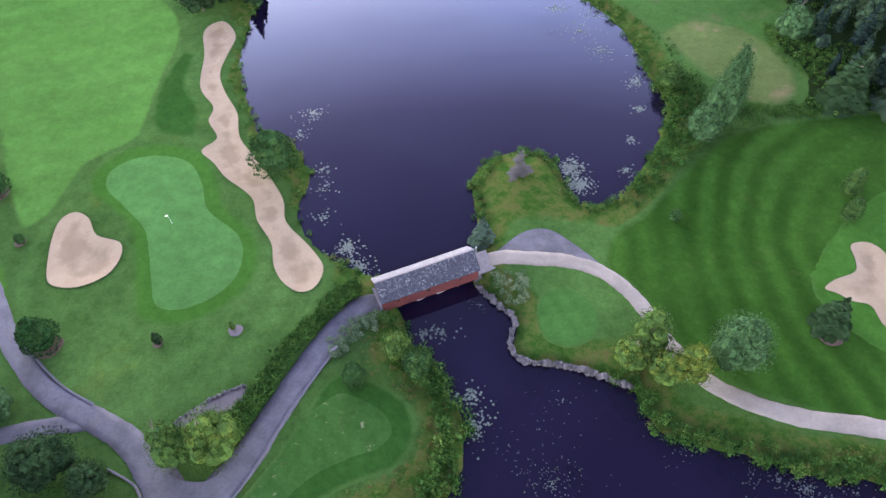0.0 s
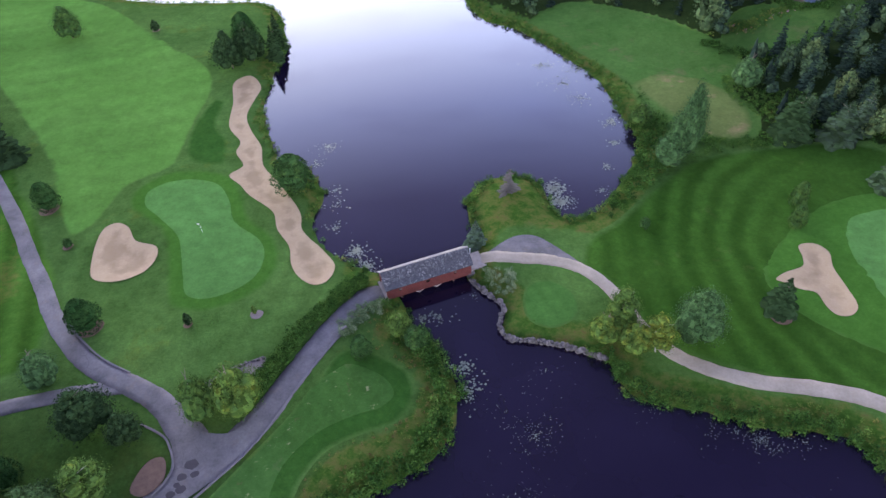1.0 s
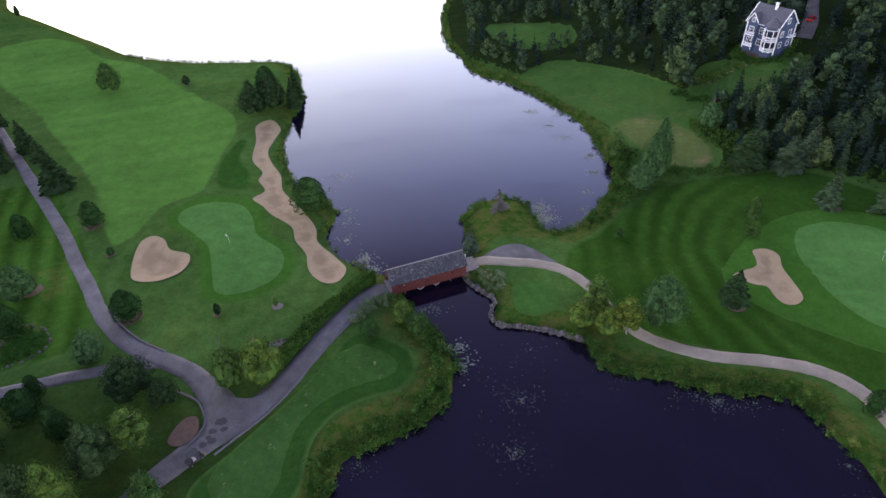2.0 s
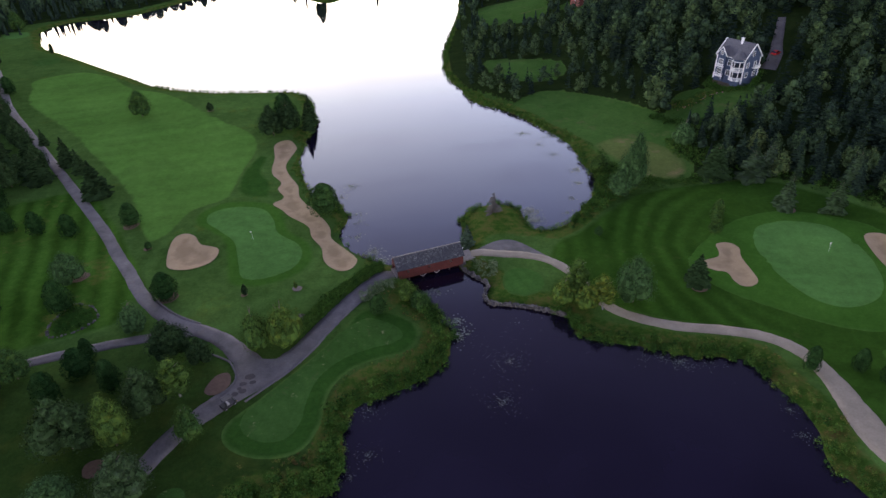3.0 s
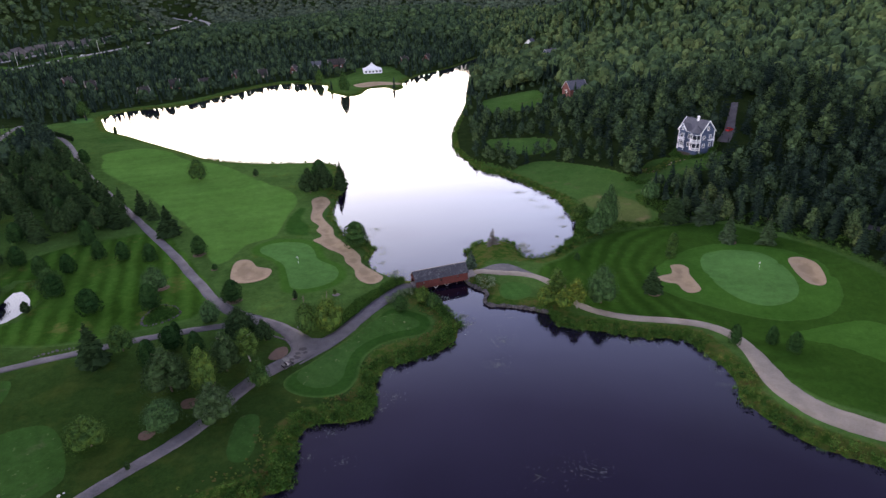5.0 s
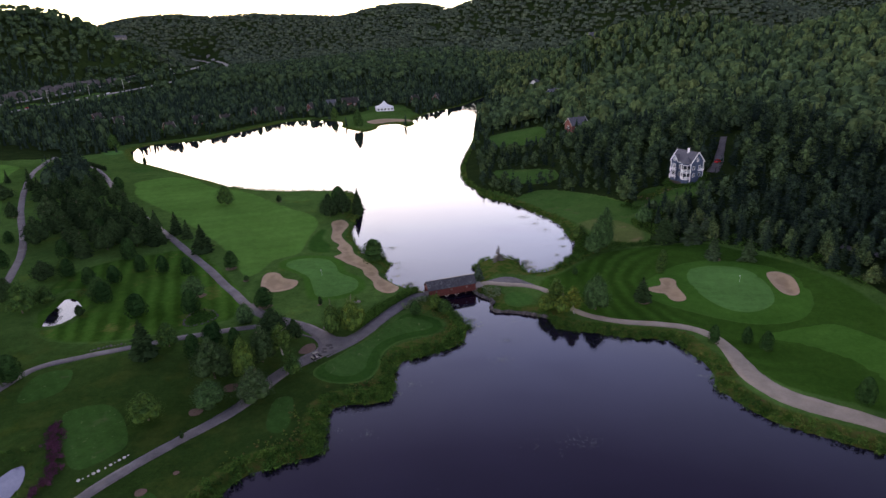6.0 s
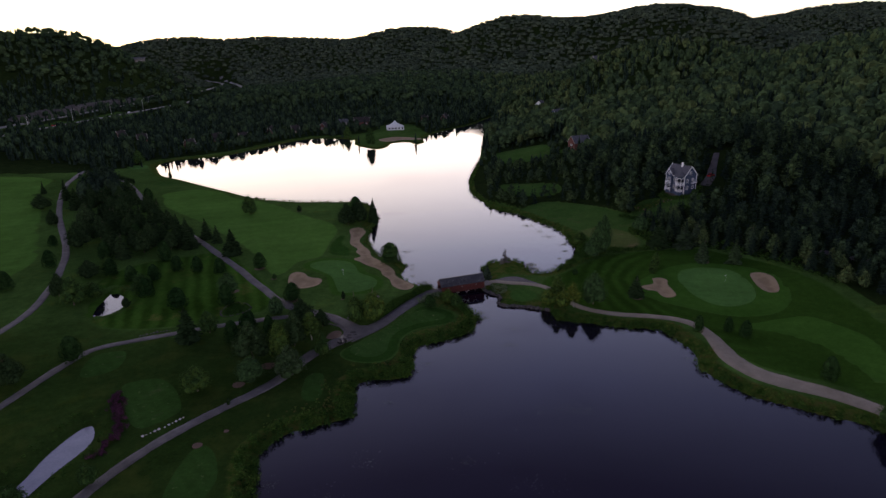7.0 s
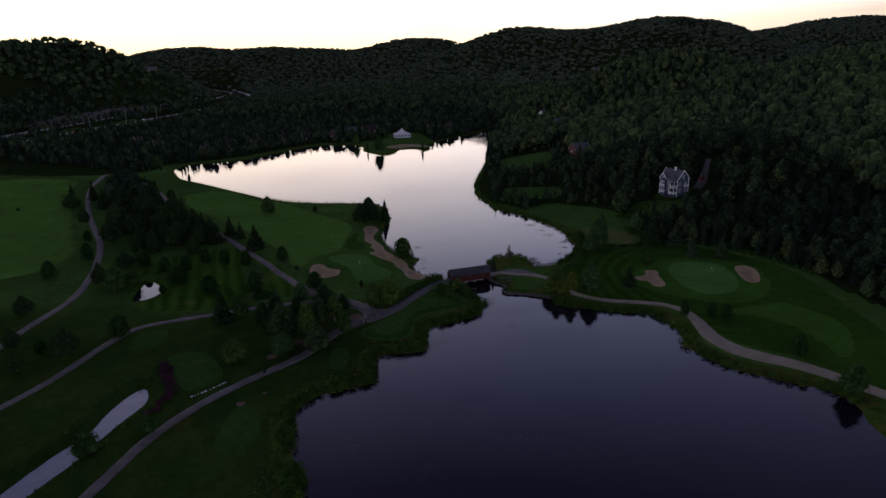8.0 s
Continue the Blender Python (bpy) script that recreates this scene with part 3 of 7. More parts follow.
HOUSE_LANE = spline([(114.4, 138.6), (120.4, 146.7), (123.4, 152.6), (126.7, 158.7), (131.3, 167.3)], False, 5)
CLEARED = [(-310, 436, 9), (-283, 420, 10), (-229, 394, 10), (-218, 430, 9), (-197, 440, 10), (-181, 482, 9), (-158, 486, 10), (-132, 503, 9), (-95, 531, 22), (-56, 500, 20), (108, 126, 6), (101, 122, 5), (119, 143.5, 5.5), (114, 136, 5.5), (85.3, 276.3, 13), (82, 264, 7), (118.8, 275.5, 8), (96, 416, 10), (97, 525, 10), (96, 512, 7), (188, 655, 12), (-529, 950, 18), (-520, 930, 14)]

quads = (np.arange(len(GY) - 1)[:, None] * len(GX) + np.arange(len(GX) - 1)[None, :]).ravel()
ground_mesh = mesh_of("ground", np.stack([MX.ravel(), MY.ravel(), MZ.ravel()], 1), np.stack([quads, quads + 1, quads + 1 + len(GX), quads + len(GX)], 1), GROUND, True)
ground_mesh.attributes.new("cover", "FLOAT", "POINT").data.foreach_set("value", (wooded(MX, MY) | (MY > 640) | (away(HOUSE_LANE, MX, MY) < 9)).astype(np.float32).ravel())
# mask of the shade put into the grass colour, growing to the south-west
ground_mesh.attributes.new("lush_shade", "FLOAT", "POINT").data.foreach_set("value", (ease(40, 8, MY) * ease(-2, -28, MX)).astype(np.float32).ravel())
WILD = spline([(7, 58.5), (12, 61), (22, 60.5), (29, 58), (36, 63), (46, 75), (56, 84), (46, 95), (38, 77), (30, 65), (23, 65), (20, 77), (10, 78), (6, 70)])
wild = np.maximum(ease(7.5, 2.5, MD) * (inland(BUNKERS[0], MX, MY) > 2), 0.8 * ease(1.0, -1.0, inland(WILD, MX, MY)))
WILD_SW = spline([(-11, 38), (-6, 34.5), (-3.8, 30), (-4, 25.5), (-7, 21.2), (-12, 19.6), (-16, 17.6), (-18.6, 14), (-19.6, 9), (-20, 4), (-22, 0), (-18, -4), (-15, 3), (-14, 10), (-8, 13), (-2, 16.5), (1.5, 21), (2, 28), (-1, 34), (-4, 38), (-7, 43)])
wild = np.maximum(wild, 0.85 * ease(1.2, -0.8, inland(WILD_SW, MX, MY)))
ground_mesh.attributes.new("bank", "FLOAT", "POINT").data.foreach_set("value", wild.astype(np.float32).ravel())
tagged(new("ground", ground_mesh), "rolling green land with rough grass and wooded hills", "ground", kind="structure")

bm = bmesh.new()
for a, b in ((-330, -245), (200, -245), (200, 640), (-330, 640)):
    bm.verts.new((a, b, LEVEL))
bm.faces.new(bm.verts)
tagged(new("creek", mesh_of("creek", [(x, y, LEVEL + 0.06) for x, y in CREEK], [range(len(CREEK))], CREEK_PALE)), "shallow pale creek between dark banks", "creek", kind="structure")
tagged(part("water", bm, WATER), "still dark lake water mirroring the evening sky", "lake", kind="structure")


# ---- laid surfaces ----
from mathutils.geometry import delaunay_2d_cdt


TEE_FRESH = turf("fresh_tee_grass", (0.0330, 0.0900, 0.0180), (0.0440, 0.1080, 0.0235), (0.0600, 0.1060, 0.0320), 0.64, None, (20, 2.6), 0.04)
# tee grass darkened to sit in the shade put into the rough round it
TEE_SHADED = turf("shaded_tee_grass", (0.0225, 0.0610, 0.0125), (0.0310, 0.0750, 0.0170), (0.0520, 0.0720, 0.0270), 0.6, None, (40, 3.0), 0.04, 0.5, False)
TURFS = [TEE_SHADED, FAIRWAY, FAIRWAY_RINGS, FAIRWAY_STRIPED, DEEP, GREEN, COLLAR, TEE, TEE_FRESH, MEADOW, DRY]


def patch(name, outline, material, lift, step, label, category, soft=2.5):
    """A sheet that follows the land inside an outline; its look blends in over the soft width at the rim."""
    edge = outline
    lo, hi = edge.min(0), edge.max(0)
    X, Y = np.meshgrid(np.arange(lo[0], hi[0], step), np.arange(lo[1], hi[1], step))
    X, Y = X.ravel(), Y.ravel()
    turfy = material in TURFS
    keep = inland(edge, X, Y) < -(soft + 0.35 * step if turfy else 0.45 * step)
    inner = np.stack([X[keep], Y[keep]], 1)
    if turfy:
        t = np.roll(edge, -1, 0) - np.roll(edge, 1, 0)
        n = np.stack([-t[:, 1], t[:, 0]], 1) / (np.hypot(t[:, 0], t[:, 1])[:, None] + 1e-9)
        for side in (-soft, soft):
            ring = edge + n * side
            inner = np.concatenate([inner, ring[inland(edge, ring[:, 0], ring[:, 1]) < -0.85 * soft]])
    holes = [] if name == "bunker" else [b for b in BUNKERS if (b.max(0) > lo).all() and (b.min(0) < hi).all()]
    for b in holes:
        inner = inner[np.abs(inland(b, inner[:, 0], inner[:, 1])) > 0.4 * step] if len(inner) else inner
    pts, ties = [], []
    for loop in [edge] + holes:
        n, k = len(pts), len(loop)
        pts += [Vector(p) for p in loop]
        ties += [(n + i, n + (i + 1) % k) for i in range(k)]
    pts += [Vector(p) for p in inner]
    co, _, faces, *_ = delaunay_2d_cdt(pts, ties, [], 0, 1e-4)
    co = np.array([tuple(c) for c in co])
    faces = np.array([f for f in faces if len(f) == 3])
    mid = co[faces].mean(1)
    keep = inland(edge, mid[:, 0], mid[:, 1]) < 0
    for b in holes:
        keep &= inland(b, mid[:, 0], mid[:, 1]) > 0
    used, faces = np.unique(faces[keep], return_inverse=True)
    co, faces = co[used], faces.reshape(-1, 3)
    z = land(co[:, 0], co[:, 1]) + lift
    if material in TURFS:
        z -= (lift - 0.012) * (np.abs(inland(edge, co[:, 0], co[:, 1])) < 0.02)
    me = mesh_of(name, np.column_stack([co, z]), faces, material, True)
    rim = np.clip(-inland(edge, co[:, 0], co[:, 1]) / soft, 0, 1)
    me.attributes.new("inner", "FLOAT", "POINT").data.foreach_set("value", rim.astype(np.float32))
    flip = me.polygons[0].normal.z < 0
    if flip:
        me.flip_normals()
    return tagged(new(name, me), label, category, kind="structure")


def ribbon(name, line, width, material, label, category, lift=0.10, step=6, ragged=0.12):
    """A path along a line, a little proud of the land, with uneven edges."""
    p = spline(line, False, step)
    t = np.gradient(p, axis=0)
    nrm = np.stack([-t[:, 1], t[:, 0]], 1) / np.hypot(t[:, 0], t[:, 1])[:, None]
    wid = np.interp(np.linspace(0, 1, len(p)), np.linspace(0, 1, len(width)), width)
    verts, faces = [], []
    offs = (-1.0, -0.96, -0.4, 0.4, 0.96, 1.0)
    for i in range(len(p)):
        for j, o in enumerate(offs):
            w = 0.5 * wid[i] * o + (ragged * math.sin(i * 1.9 + j) * math.sin(i * 0.7) if j in (0, 1, 4, 5) else 0)
            x, y = p[i] + nrm[i] * w
            verts.append((x, y, float(land(x, y)) + (lift if 0 < j < 5 else -0.08)))
    for i in range(len(p) - 1):
        for j in range(5):
            a = i * 6 + j
            faces.append((a, a + 6, a + 7, a + 1))
    me = mesh_of(name, verts, faces, material, True)
    me.flip_normals() if me.polygons[2].normal.z < 0 else None
    return tagged(new(name, me), label, category, kind="structure")


FAIRWAY_LEFT = [(-175, 212), (-170, 221), (-157, 224), (-140, 214), (-123, 195), (-107, 186), (-91, 170), (-73, 149), (-60, 135), (-55.5, 122), (-56, 107), (-55.8, 91), (-58, 86.5), (-63.5, 82), (-65, 75), (-66, 69), (-70, 66), (-76, 75), (-86, 93), (-98, 109), (-111, 125), (-129, 147), (-158, 177), (-168, 198)]
COLLAR_LEFT = [(-50.5, 86.5), (-43, 83.5), (-38.3, 76), (-35.8, 69), (-30.5, 63.5), (-28.2, 57.5), (-29, 51), (-33.8, 46), (-40, 44.2), (-45.8, 46.2), (-48.4, 53), (-50, 59), (-52.2, 64.6), (-57, 69.5), (-61.6, 74), (-62.3, 80.5), (-57.5, 86)]
GREEN_LEFT = [(-50.8, 83.3), (-44.5, 80.7), (-40.7, 74.5), (-38.5, 68.2), (-32.8, 62.7), (-30.9, 57.8), (-31.6, 52.3), (-35.2, 48.4), (-40, 46.9), (-43.8, 48.5), (-45.7, 53.4), (-47.5, 59.1), (-49.5, 64.1), (-54.4, 69.6), (-58.6, 74), (-59.6, 79.1), (-56.4, 82.6)]
GREEN_RIGHT = [(72.8, 56.3), (77.5, 58.4), (82.5, 58.6), (89.6, 54.6), (91.6, 46.2), (89.8, 35), (85, 28.4), (77.8, 26.4), (72.4, 29.9), (69.6, 38), (69.4, 48.4)]
COLLAR_RIGHT = [(70, 61.2), (84, 63.5), (97, 55.6), (102, 44), (98.5, 30), (89, 20), (76, 19.8), (63, 28.5), (55, 36), (52.5, 44), (58, 52)]
RINGS_RIGHT = [(45.5, 73), (55, 79), (70, 81), (86, 79), (97, 68), (106, 55.5), (112.5, 38), (113, 10), (110, -20), (95, -38), (82, -18), (69, -8), (65, 4), (63.5, 14), (54, 22), (43.5, 26.2), (36, 30.2), (32, 34.5), (30, 40), (28, 45.5), (24.5, 50), (27, 57), (34, 62)]
TEE_RIGHT = [(18.2, 47.5), (21.5, 45), (22.2, 41), (20.6, 38.4), (17.2, 37.3), (13.9, 38.9), (13.3, 42.7), (14.7, 46.5)]
TEE_LONG = [(-15.1, 33), (-11, 31.7), (-8.2, 29.5), (-7.1, 26.6), (-9.2, 24.2), (-13, 23.1), (-18, 20.7), (-21.7, 16.5), (-23, 11.4), (-23.4, 6.4), (-25.6, 3), (-29.7, 2.7), (-33.2, 4.9), (-34.2, 8.1), (-31.7, 12.1), (-27.5, 17.5), (-22.5, 24.0), (-19.3, 29.2)]
TEE_RIM = [(-15.6, 35.4), (-10, 34), (-5.6, 30.6), (-4.6, 26), (-7.4, 22), (-12, 20.6), (-16.6, 18.4), (-19.4, 14.6), (-20.4, 10.6), (-20.8, 5.2), (-23.6, 0.6), (-29.7, 0.1), (-35, 2.8), (-36, 7), (-31.5, 12.4), (-27.4, 17.7), (-22.3, 24.2), (-19.0, 29.6)]
TEE_OVAL = [(-38.9, -4.9), (-37.4, -11.3), (-37.8, -16.6), (-40.2, -17.4), (-42.2, -14.8), (-43, -8.2), (-42.1, -4.7)]
TEE_UPPER = [(-96.6, 10.5), (-104, 8.5), (-103, -0.4), (-99.7, -3.1), (-94.1, 1.7)]
TEE_LOWER = [(-88, -7), (-81, -4.6), (-75, -9), (-69.8, -17), (-69.2, -21.5), (-74.5, -27), (-80, -22), (-86, -12)]
TEE_SOUTH = [(-60, -34), (-56, -35), (-52, -44), (-54, -52), (-59, -52), (-61, -44)]
FAR_FAIRWAY = [(-180, 60), (-172, 90), (-195, 130), (-222, 175), (-252, 225), (-262, 250), (-300, 250), (-335, 185), (-330, 90), (-240, 40)]
FAR_TEE = [(-186, 238), (-178, 244), (-184, 252), (-194, 248)]
SMALL_GREEN = [(-236, 300), (-226, 304), (-232, 318), (-246, 316)]
STRIPED = [(-66, 52), (-72, 62), (-84, 80), (-100, 97), (-128, 84), (-134, 60), (-118, 30), (-95, 24), (-76, 30), (-64, 36)]
DEEP_ROUGH = [(-56.5, 107), (-53, 120), (-50, 118), (-50.5, 112), (-50, 104), (-46, 97), (-45, 91), (-44, 87), (-52, 88.5), (-55.5, 94)]

patch("mown_rough", spline(STRIPED), FAIRWAY_STRIPED, 0.05, 3.0, "striped mown rough grass between the paths", "rough grass")
patch("fairway", spline(FAIRWAY_LEFT), FAIRWAY, 0.06, 3.0, "light green mown fairway beside the lake", "fairway", 1.8)
patch("fairway", spline(FAR_FAIRWAY), FAIRWAY, 0.06, 6.0, "pale mown fairway beyond the strip of trees", "fairway")
patch("fairway", spline(RINGS_RIGHT), FAIRWAY_RINGS, 0.045, 2.5, "fairway mown in curved light and dark rings", "fairway")
patch("fairway", spline([(75, 16), (84, 18.5), (95, 19.5), (101, 13), (105.5, 1), (99, -15), (91.5, -20), (90, -5), (83, 6), (76, 11)]), COLLAR, 0.08, 2.5, "lighter mown fairway running from the green", "fairway", 4.0)
patch("deep_rough", spline(DEEP_ROUGH), DEEP, 0.09, 2.5, "darker strip of longer grass beside the bunker", "rough grass")
patch("green_collar", spline(COLLAR_LEFT), COLLAR, 0.10, 2.5, "collar of short grass round the green", "collar")
patch("green_collar", spline(COLLAR_RIGHT), COLLAR, 0.10, 2.5, "collar of short grass round the green", "collar")
patch("putting_green", spline(GREEN_LEFT), GREEN, 0.14, 1.6, "smooth pale kidney-shaped putting green", "putting green", 0.9)
patch("putting_green", spline(GREEN_RIGHT), GREEN, 0.14, 1.6, "smooth pale oval putting green", "putting green", 0.9)
patch("putting_green", spline(SMALL_GREEN), GREEN, 0.14, 3.0, "small pale green near the far shore", "putting green")
patch("tee", spline(TEE_RIGHT), TEE_FRESH, 0.12, 1.5, "round tee of close-mown grass above the stone bank", "tee", 1.0)
for tee, what in ((TEE_LONG, "long curved tee of pale worn grass"), (TEE_OVAL, "small oval tee of mown grass"), (TEE_UPPER, "mown tee beside the cart path"),
                  (TEE_LOWER, "broad mown tee above the creek"), (TEE_SOUTH, "faint oval tee in the rough"), (FAR_TEE, "small far tee on the fairway")):
    patch("tee", spline(tee), TEE if tee in (TEE_LONG, FAR_TEE) else TEE_SHADED, 0.12, 1.5, what, "tee", 1.0)
patch("tee_rim", spline(TEE_RIM), DEEP, 0.07, 1.8, "darker longer grass round the long tee", "rough grass", 1.4)
patch("meadow", MEADOW_EAST, MEADOW, 0.06, 4.0, "open meadow with dry patches by the shore", "meadow")
patch("dry_meadow", spline([(49, 111.5), (57, 116.5), (66, 113), (70.6, 105), (72.2, 93), (68, 85), (59.5, 85.6), (54.5, 95), (51, 103.5)]), DRY, 0.16, 1.6, "dry tan strip of worn meadow grass", "dry grass", 4.0)
patch("terrace_lawn", GARDEN, MEADOW, 0.06, 2.0, "small lawn on the terrace below the house", "lawn", 2.0)
patch("meadow", GLADE, MEADOW, 0.06, 5.0, "grass glade among the trees", "meadow")
patch("meadow", GLADE_FAR, MEADOW, 0.06, 6.0, "bright grass glade by the far shore", "meadow")
for b, what in zip(BUNKERS, ("long winding bunker of pale pink sand", "heart-shaped bunker of pale pink sand", "boot-shaped bunker of pale sand", "oval bunker of pale sand by the green")):
    patch("bunker", b, SAND, 0.17, 0.9, what, "bunker", 2.6)

ribbon("cart_path", [(-8.6, 47.0), (-12.2, 45.9), (-15.5, 42.6), (-18.4, 38.5), (-21.0, 33.8), (-23.8, 28.6), (-26.5, 23.6), (-31, 18.4), (-37.8, 12.3), (-44, 5), (-49, -5.6), (-53.5, -12.4), (-58.4, -18.2), (-64.6, -26.4), (-70.5, -36), (-75, -47), (-78, -62), (-84, -90)],
       [3.2, 3.7, 3.9, 4.6, 3.4, 2.8, 2.6, 2.6], ASPHALT, "worn grey asphalt cart path curving to the bridge", "cart path")
ribbon("cart_path", [(-34, 15.6), (-35.2, 20.6), (-38, 24.2), (-42, 28), (-47, 31), (-54.3, 35.1), (-60.3, 40.7), (-65.2, 46.7), (-69.4, 53), (-76, 62), (-84.6, 74.3), (-107.3, 103.3), (-137.7, 141.8), (-164.1, 175.5), (-200, 230), (-222, 258), (-232, 271)],
       [6.0, 3.6, 3.0, 2.9, 2.8, 2.8, 2.8], ASPHALT, "patched grey asphalt cart path beside the fairway", "cart path", 0.125)
ribbon("cart_path", [(-47.5, 30.7), (-54.3, 30.2), (-64.2, 28.6), (-76, 25.4), (-88, 20.2), (-98, 16.4), (-106.4, 12), (-109.4, 3), (-111.6, -10), (-114, -23.7), (-118, -36), (-126, -60)], [2.6, 2.6], ASPHALT, "grey asphalt cart path past the tees", "cart path", 0.085)
ribbon("cart_path", [(-141, -30), (-141, 11), (-141.8, 38), (-148, 60), (-156, 80), (-171, 109), (-208, 166), (-243, 232), (-260, 285)], [2.8, 2.8], ASPHALT, "grey cart path along the strip of trees", "cart path")
ribbon("cart_path", [(5.6, 52.6), (9.5, 53.3), (14.8, 53.0), (19.1, 52.3), (23.8, 50), (27.2, 46), (29.3, 41.4), (30.8, 36.7), (33.4, 31.8), (37.4, 28.3), (44, 25.2), (53, 23.1), (59.5, 20.4), (63.4, 15.8), (64.6, 9), (64.4, 2.5), (64.6, -4), (67.6, -11.2), (73.2, -16.2), (79, -20.4), (85.4, -27.4), (92, -37), (110, -62)],
       [2.6, 2.8, 2.4, 2.3, 2.5, 2.7, 3.0, 5.2, 6.2, 4.6, 4.4], CRUSHED, "pale crushed-stone cart path along the water", "cart path")
patch("cart_path", spline([(-38.0, 24.2), (-34.1, 22.4), (-30.6, 21.9), (-28.0, 23.0), (-26.6, 21.6), (-28.6, 18.2), (-31.6, 16.4), (-36.4, 19.0)]), ASPHALT, 0.135, 0.8, "worn asphalt apron where the paths meet", "cart path")
patch("cart_path", spline([(8.6, 53.4), (10.6, 56.2), (13.8, 58.6), (17.3, 58.8), (20.4, 56.2), (24.5, 50.4), (19, 52.2), (14, 52.9)]), ASPHALT, 0.085, 1.2, "paved turning place beside the bridge", "cart path")
ribbon("house_lane", [(114.4, 138.6), (120.4, 146.7), (123.4, 152.6), (126.7, 158.7), (131.3, 167.3)], [5.0, 2.6], ASPHALT, "dark asphalt lane to the house on the hill", "lane")
ribbon("hill_road", [(127, 66), (140, 50), (160, 20), (190, -40)], [4.0, 4.0], ASPHALT, "road through the woods behind the course", "road")
ribbon("highway", HIGHWAY, [10, 10], HIGHWAY_PAVING, "pale far highway carriageway below the hill", "highway", 0.4, 8, 0.0)
ribbon("highway", HIGHWAY_LOW, [9, 9], HIGHWAY_PAVING, "pale far lower highway carriageway", "highway", 0.4, 8, 0.0)
# rock cut above the highway
cut = spline(HIGHWAY[2:7], False, 40)
tang = np.gradient(cut, axis=0)
side = np.stack([-tang[:, 1], tang[:, 0]], 1) / np.hypot(tang[:, 0], tang[:, 1])[:, None]
rc = np.random.default_rng(8)
V = []
for (x, y), (nx, ny), f in zip(cut, side, np.linspace(0, 1, len(cut))):
    tall = 9 * math.sin(math.pi * min(1, 0.1 + f)) ** 0.5 * rc.uniform(0.6, 1.1)
    for k, (o, h) in enumerate(((11, -1), (12.5, 0.35), (14, 0.7), (17, 1.0), (24, 0.9))):
        o += rc.uniform(-0.8, 0.8)
        V.append((x + nx * o, y + ny * o, 17 + (tall * h if h > 0 else -1) + rc.uniform(-0.5, 0.5)))
F = [(i * 5 + j, i * 5 + j + 1, i * 5 + j + 6, i * 5 + j + 5) for i in range(len(cut) - 1) for j in range(4)]
tagged(new("rock_cut", mesh_of("rock_cut", V, F, ROCK)), "grey blasted rock face above the highway", "rock face", kind="structure")
patch("mulch_bed", spline([(-41.6, 14.6), (-40.6, 18.2), (-38.4, 18.8), (-37.5, 15.8), (-39.4, 13.6)]), MULCH, 0.16, 1.0, "reddish bark mulch bed at the path fork", "mulch bed")
patch("gravel_bed", spline([(-27.4, 34.6), (-31, 33.2), (-35, 30.6), (-37.6, 27.6), (-35.8, 26.6), (-31.5, 30), (-28, 31.6)]), GRAVEL, 0.12, 1.0, "bed of grey stones beside the hedge", "gravel bed")
patch("rock_bed", spline([(-77, 42.5), (-72, 40.6), (-69.6, 37), (-71.5, 33.8), (-76, 31.8), (-78.4, 34.5), (-78, 39)]), DEEP, 0.10, 1.2, "planted rock bed with dark ground cover", "rock bed")
patch("beach", spline([(-58, 402), (-45, 410), (-30, 408), (-28, 418), (-50, 425), (-66, 415)]), SAND, 0.3, 4.0, "small sand beach below the white tent", "beach")
for n, (x, y, r) in enumerate(((-57.2, 42.6, 3.2), (-69, 63, 1.5), (-41, 41.7, 1.1), (-30.2, 43.2, 1.6), (-77.5, 74.7, 3.0), (-58.9, -9.1, 2.3), (-59.7, -33.5, 1.6), (-55.3, -28.6, 0.9), (52.6, 36.2, 2.7), (-80.5, 52.5, 3.4), (-54, 0, 2.8), (84.5, 62.8, 2.5), (-81.7, 161, 1.8))):
    r *= 0.66
    a = np.linspace(0, 2 * math.pi, 15)[:-1]
    patch("mulch_ring", np.stack([x + r * np.cos(a) * (1 + 0.08 * np.sin(3 * a)), y + r * np.sin(a) * (1 + 0.06 * np.cos(2 * a))], 1), GRAVEL if n == 3 else MULCH, 0.16, 0.9, "ring of bark mulch round a young tree" if n != 3 else "ring of pale stones round a young tree", "mulch ring")
rng = np.random.default_rng(4)
for x, y, r in ((-34.4, 17.6, 0.8), (-35.2, 15.9, 0.55), (-33.6, 16.2, 0.5), (-34.9, 14.2, 0.6), (-36.1, 13.6, 0.55), (-35.6, 14.8, 0.4)):
    a = np.linspace(0, 2 * math.pi, 11)[:-1]
    s = r * (1 + 0.3 * rng.random(10))
    patch("asphalt_patch", np.stack([x + s * np.cos(a), y + 0.8 * s * np.sin(a)], 1), PATCH, 0.15, 0.5, "dark damp patch on the asphalt", "asphalt patch")


# ---- plants ----
def cards(centres, facing, size, rng, long=1.0):
    """One small leaf quad at each centre, facing about the way given."""
    n = len(centres)
    f = facing + rng.normal(0, 0.95, (n, 3))
    f /= np.linalg.norm(f, axis=1)[:, None] + 1e-9
    u = np.cross(f, rng.normal(0, 1, (n, 3)))
    u /= np.linalg.norm(u, axis=1)[:, None] + 1e-9
    v = np.cross(f, u)
    s = (size * rng.uniform(0.6, 1.3, n))[:, None]
    u, v = u * s * long, v * s
    k = rng.uniform(0.5, 1.0, (n, 4, 1))
    return np.stack([centres - u * k[:, 0], centres - v * k[:, 1], centres + u * k[:, 2], centres + v * k[:, 3]], 1)


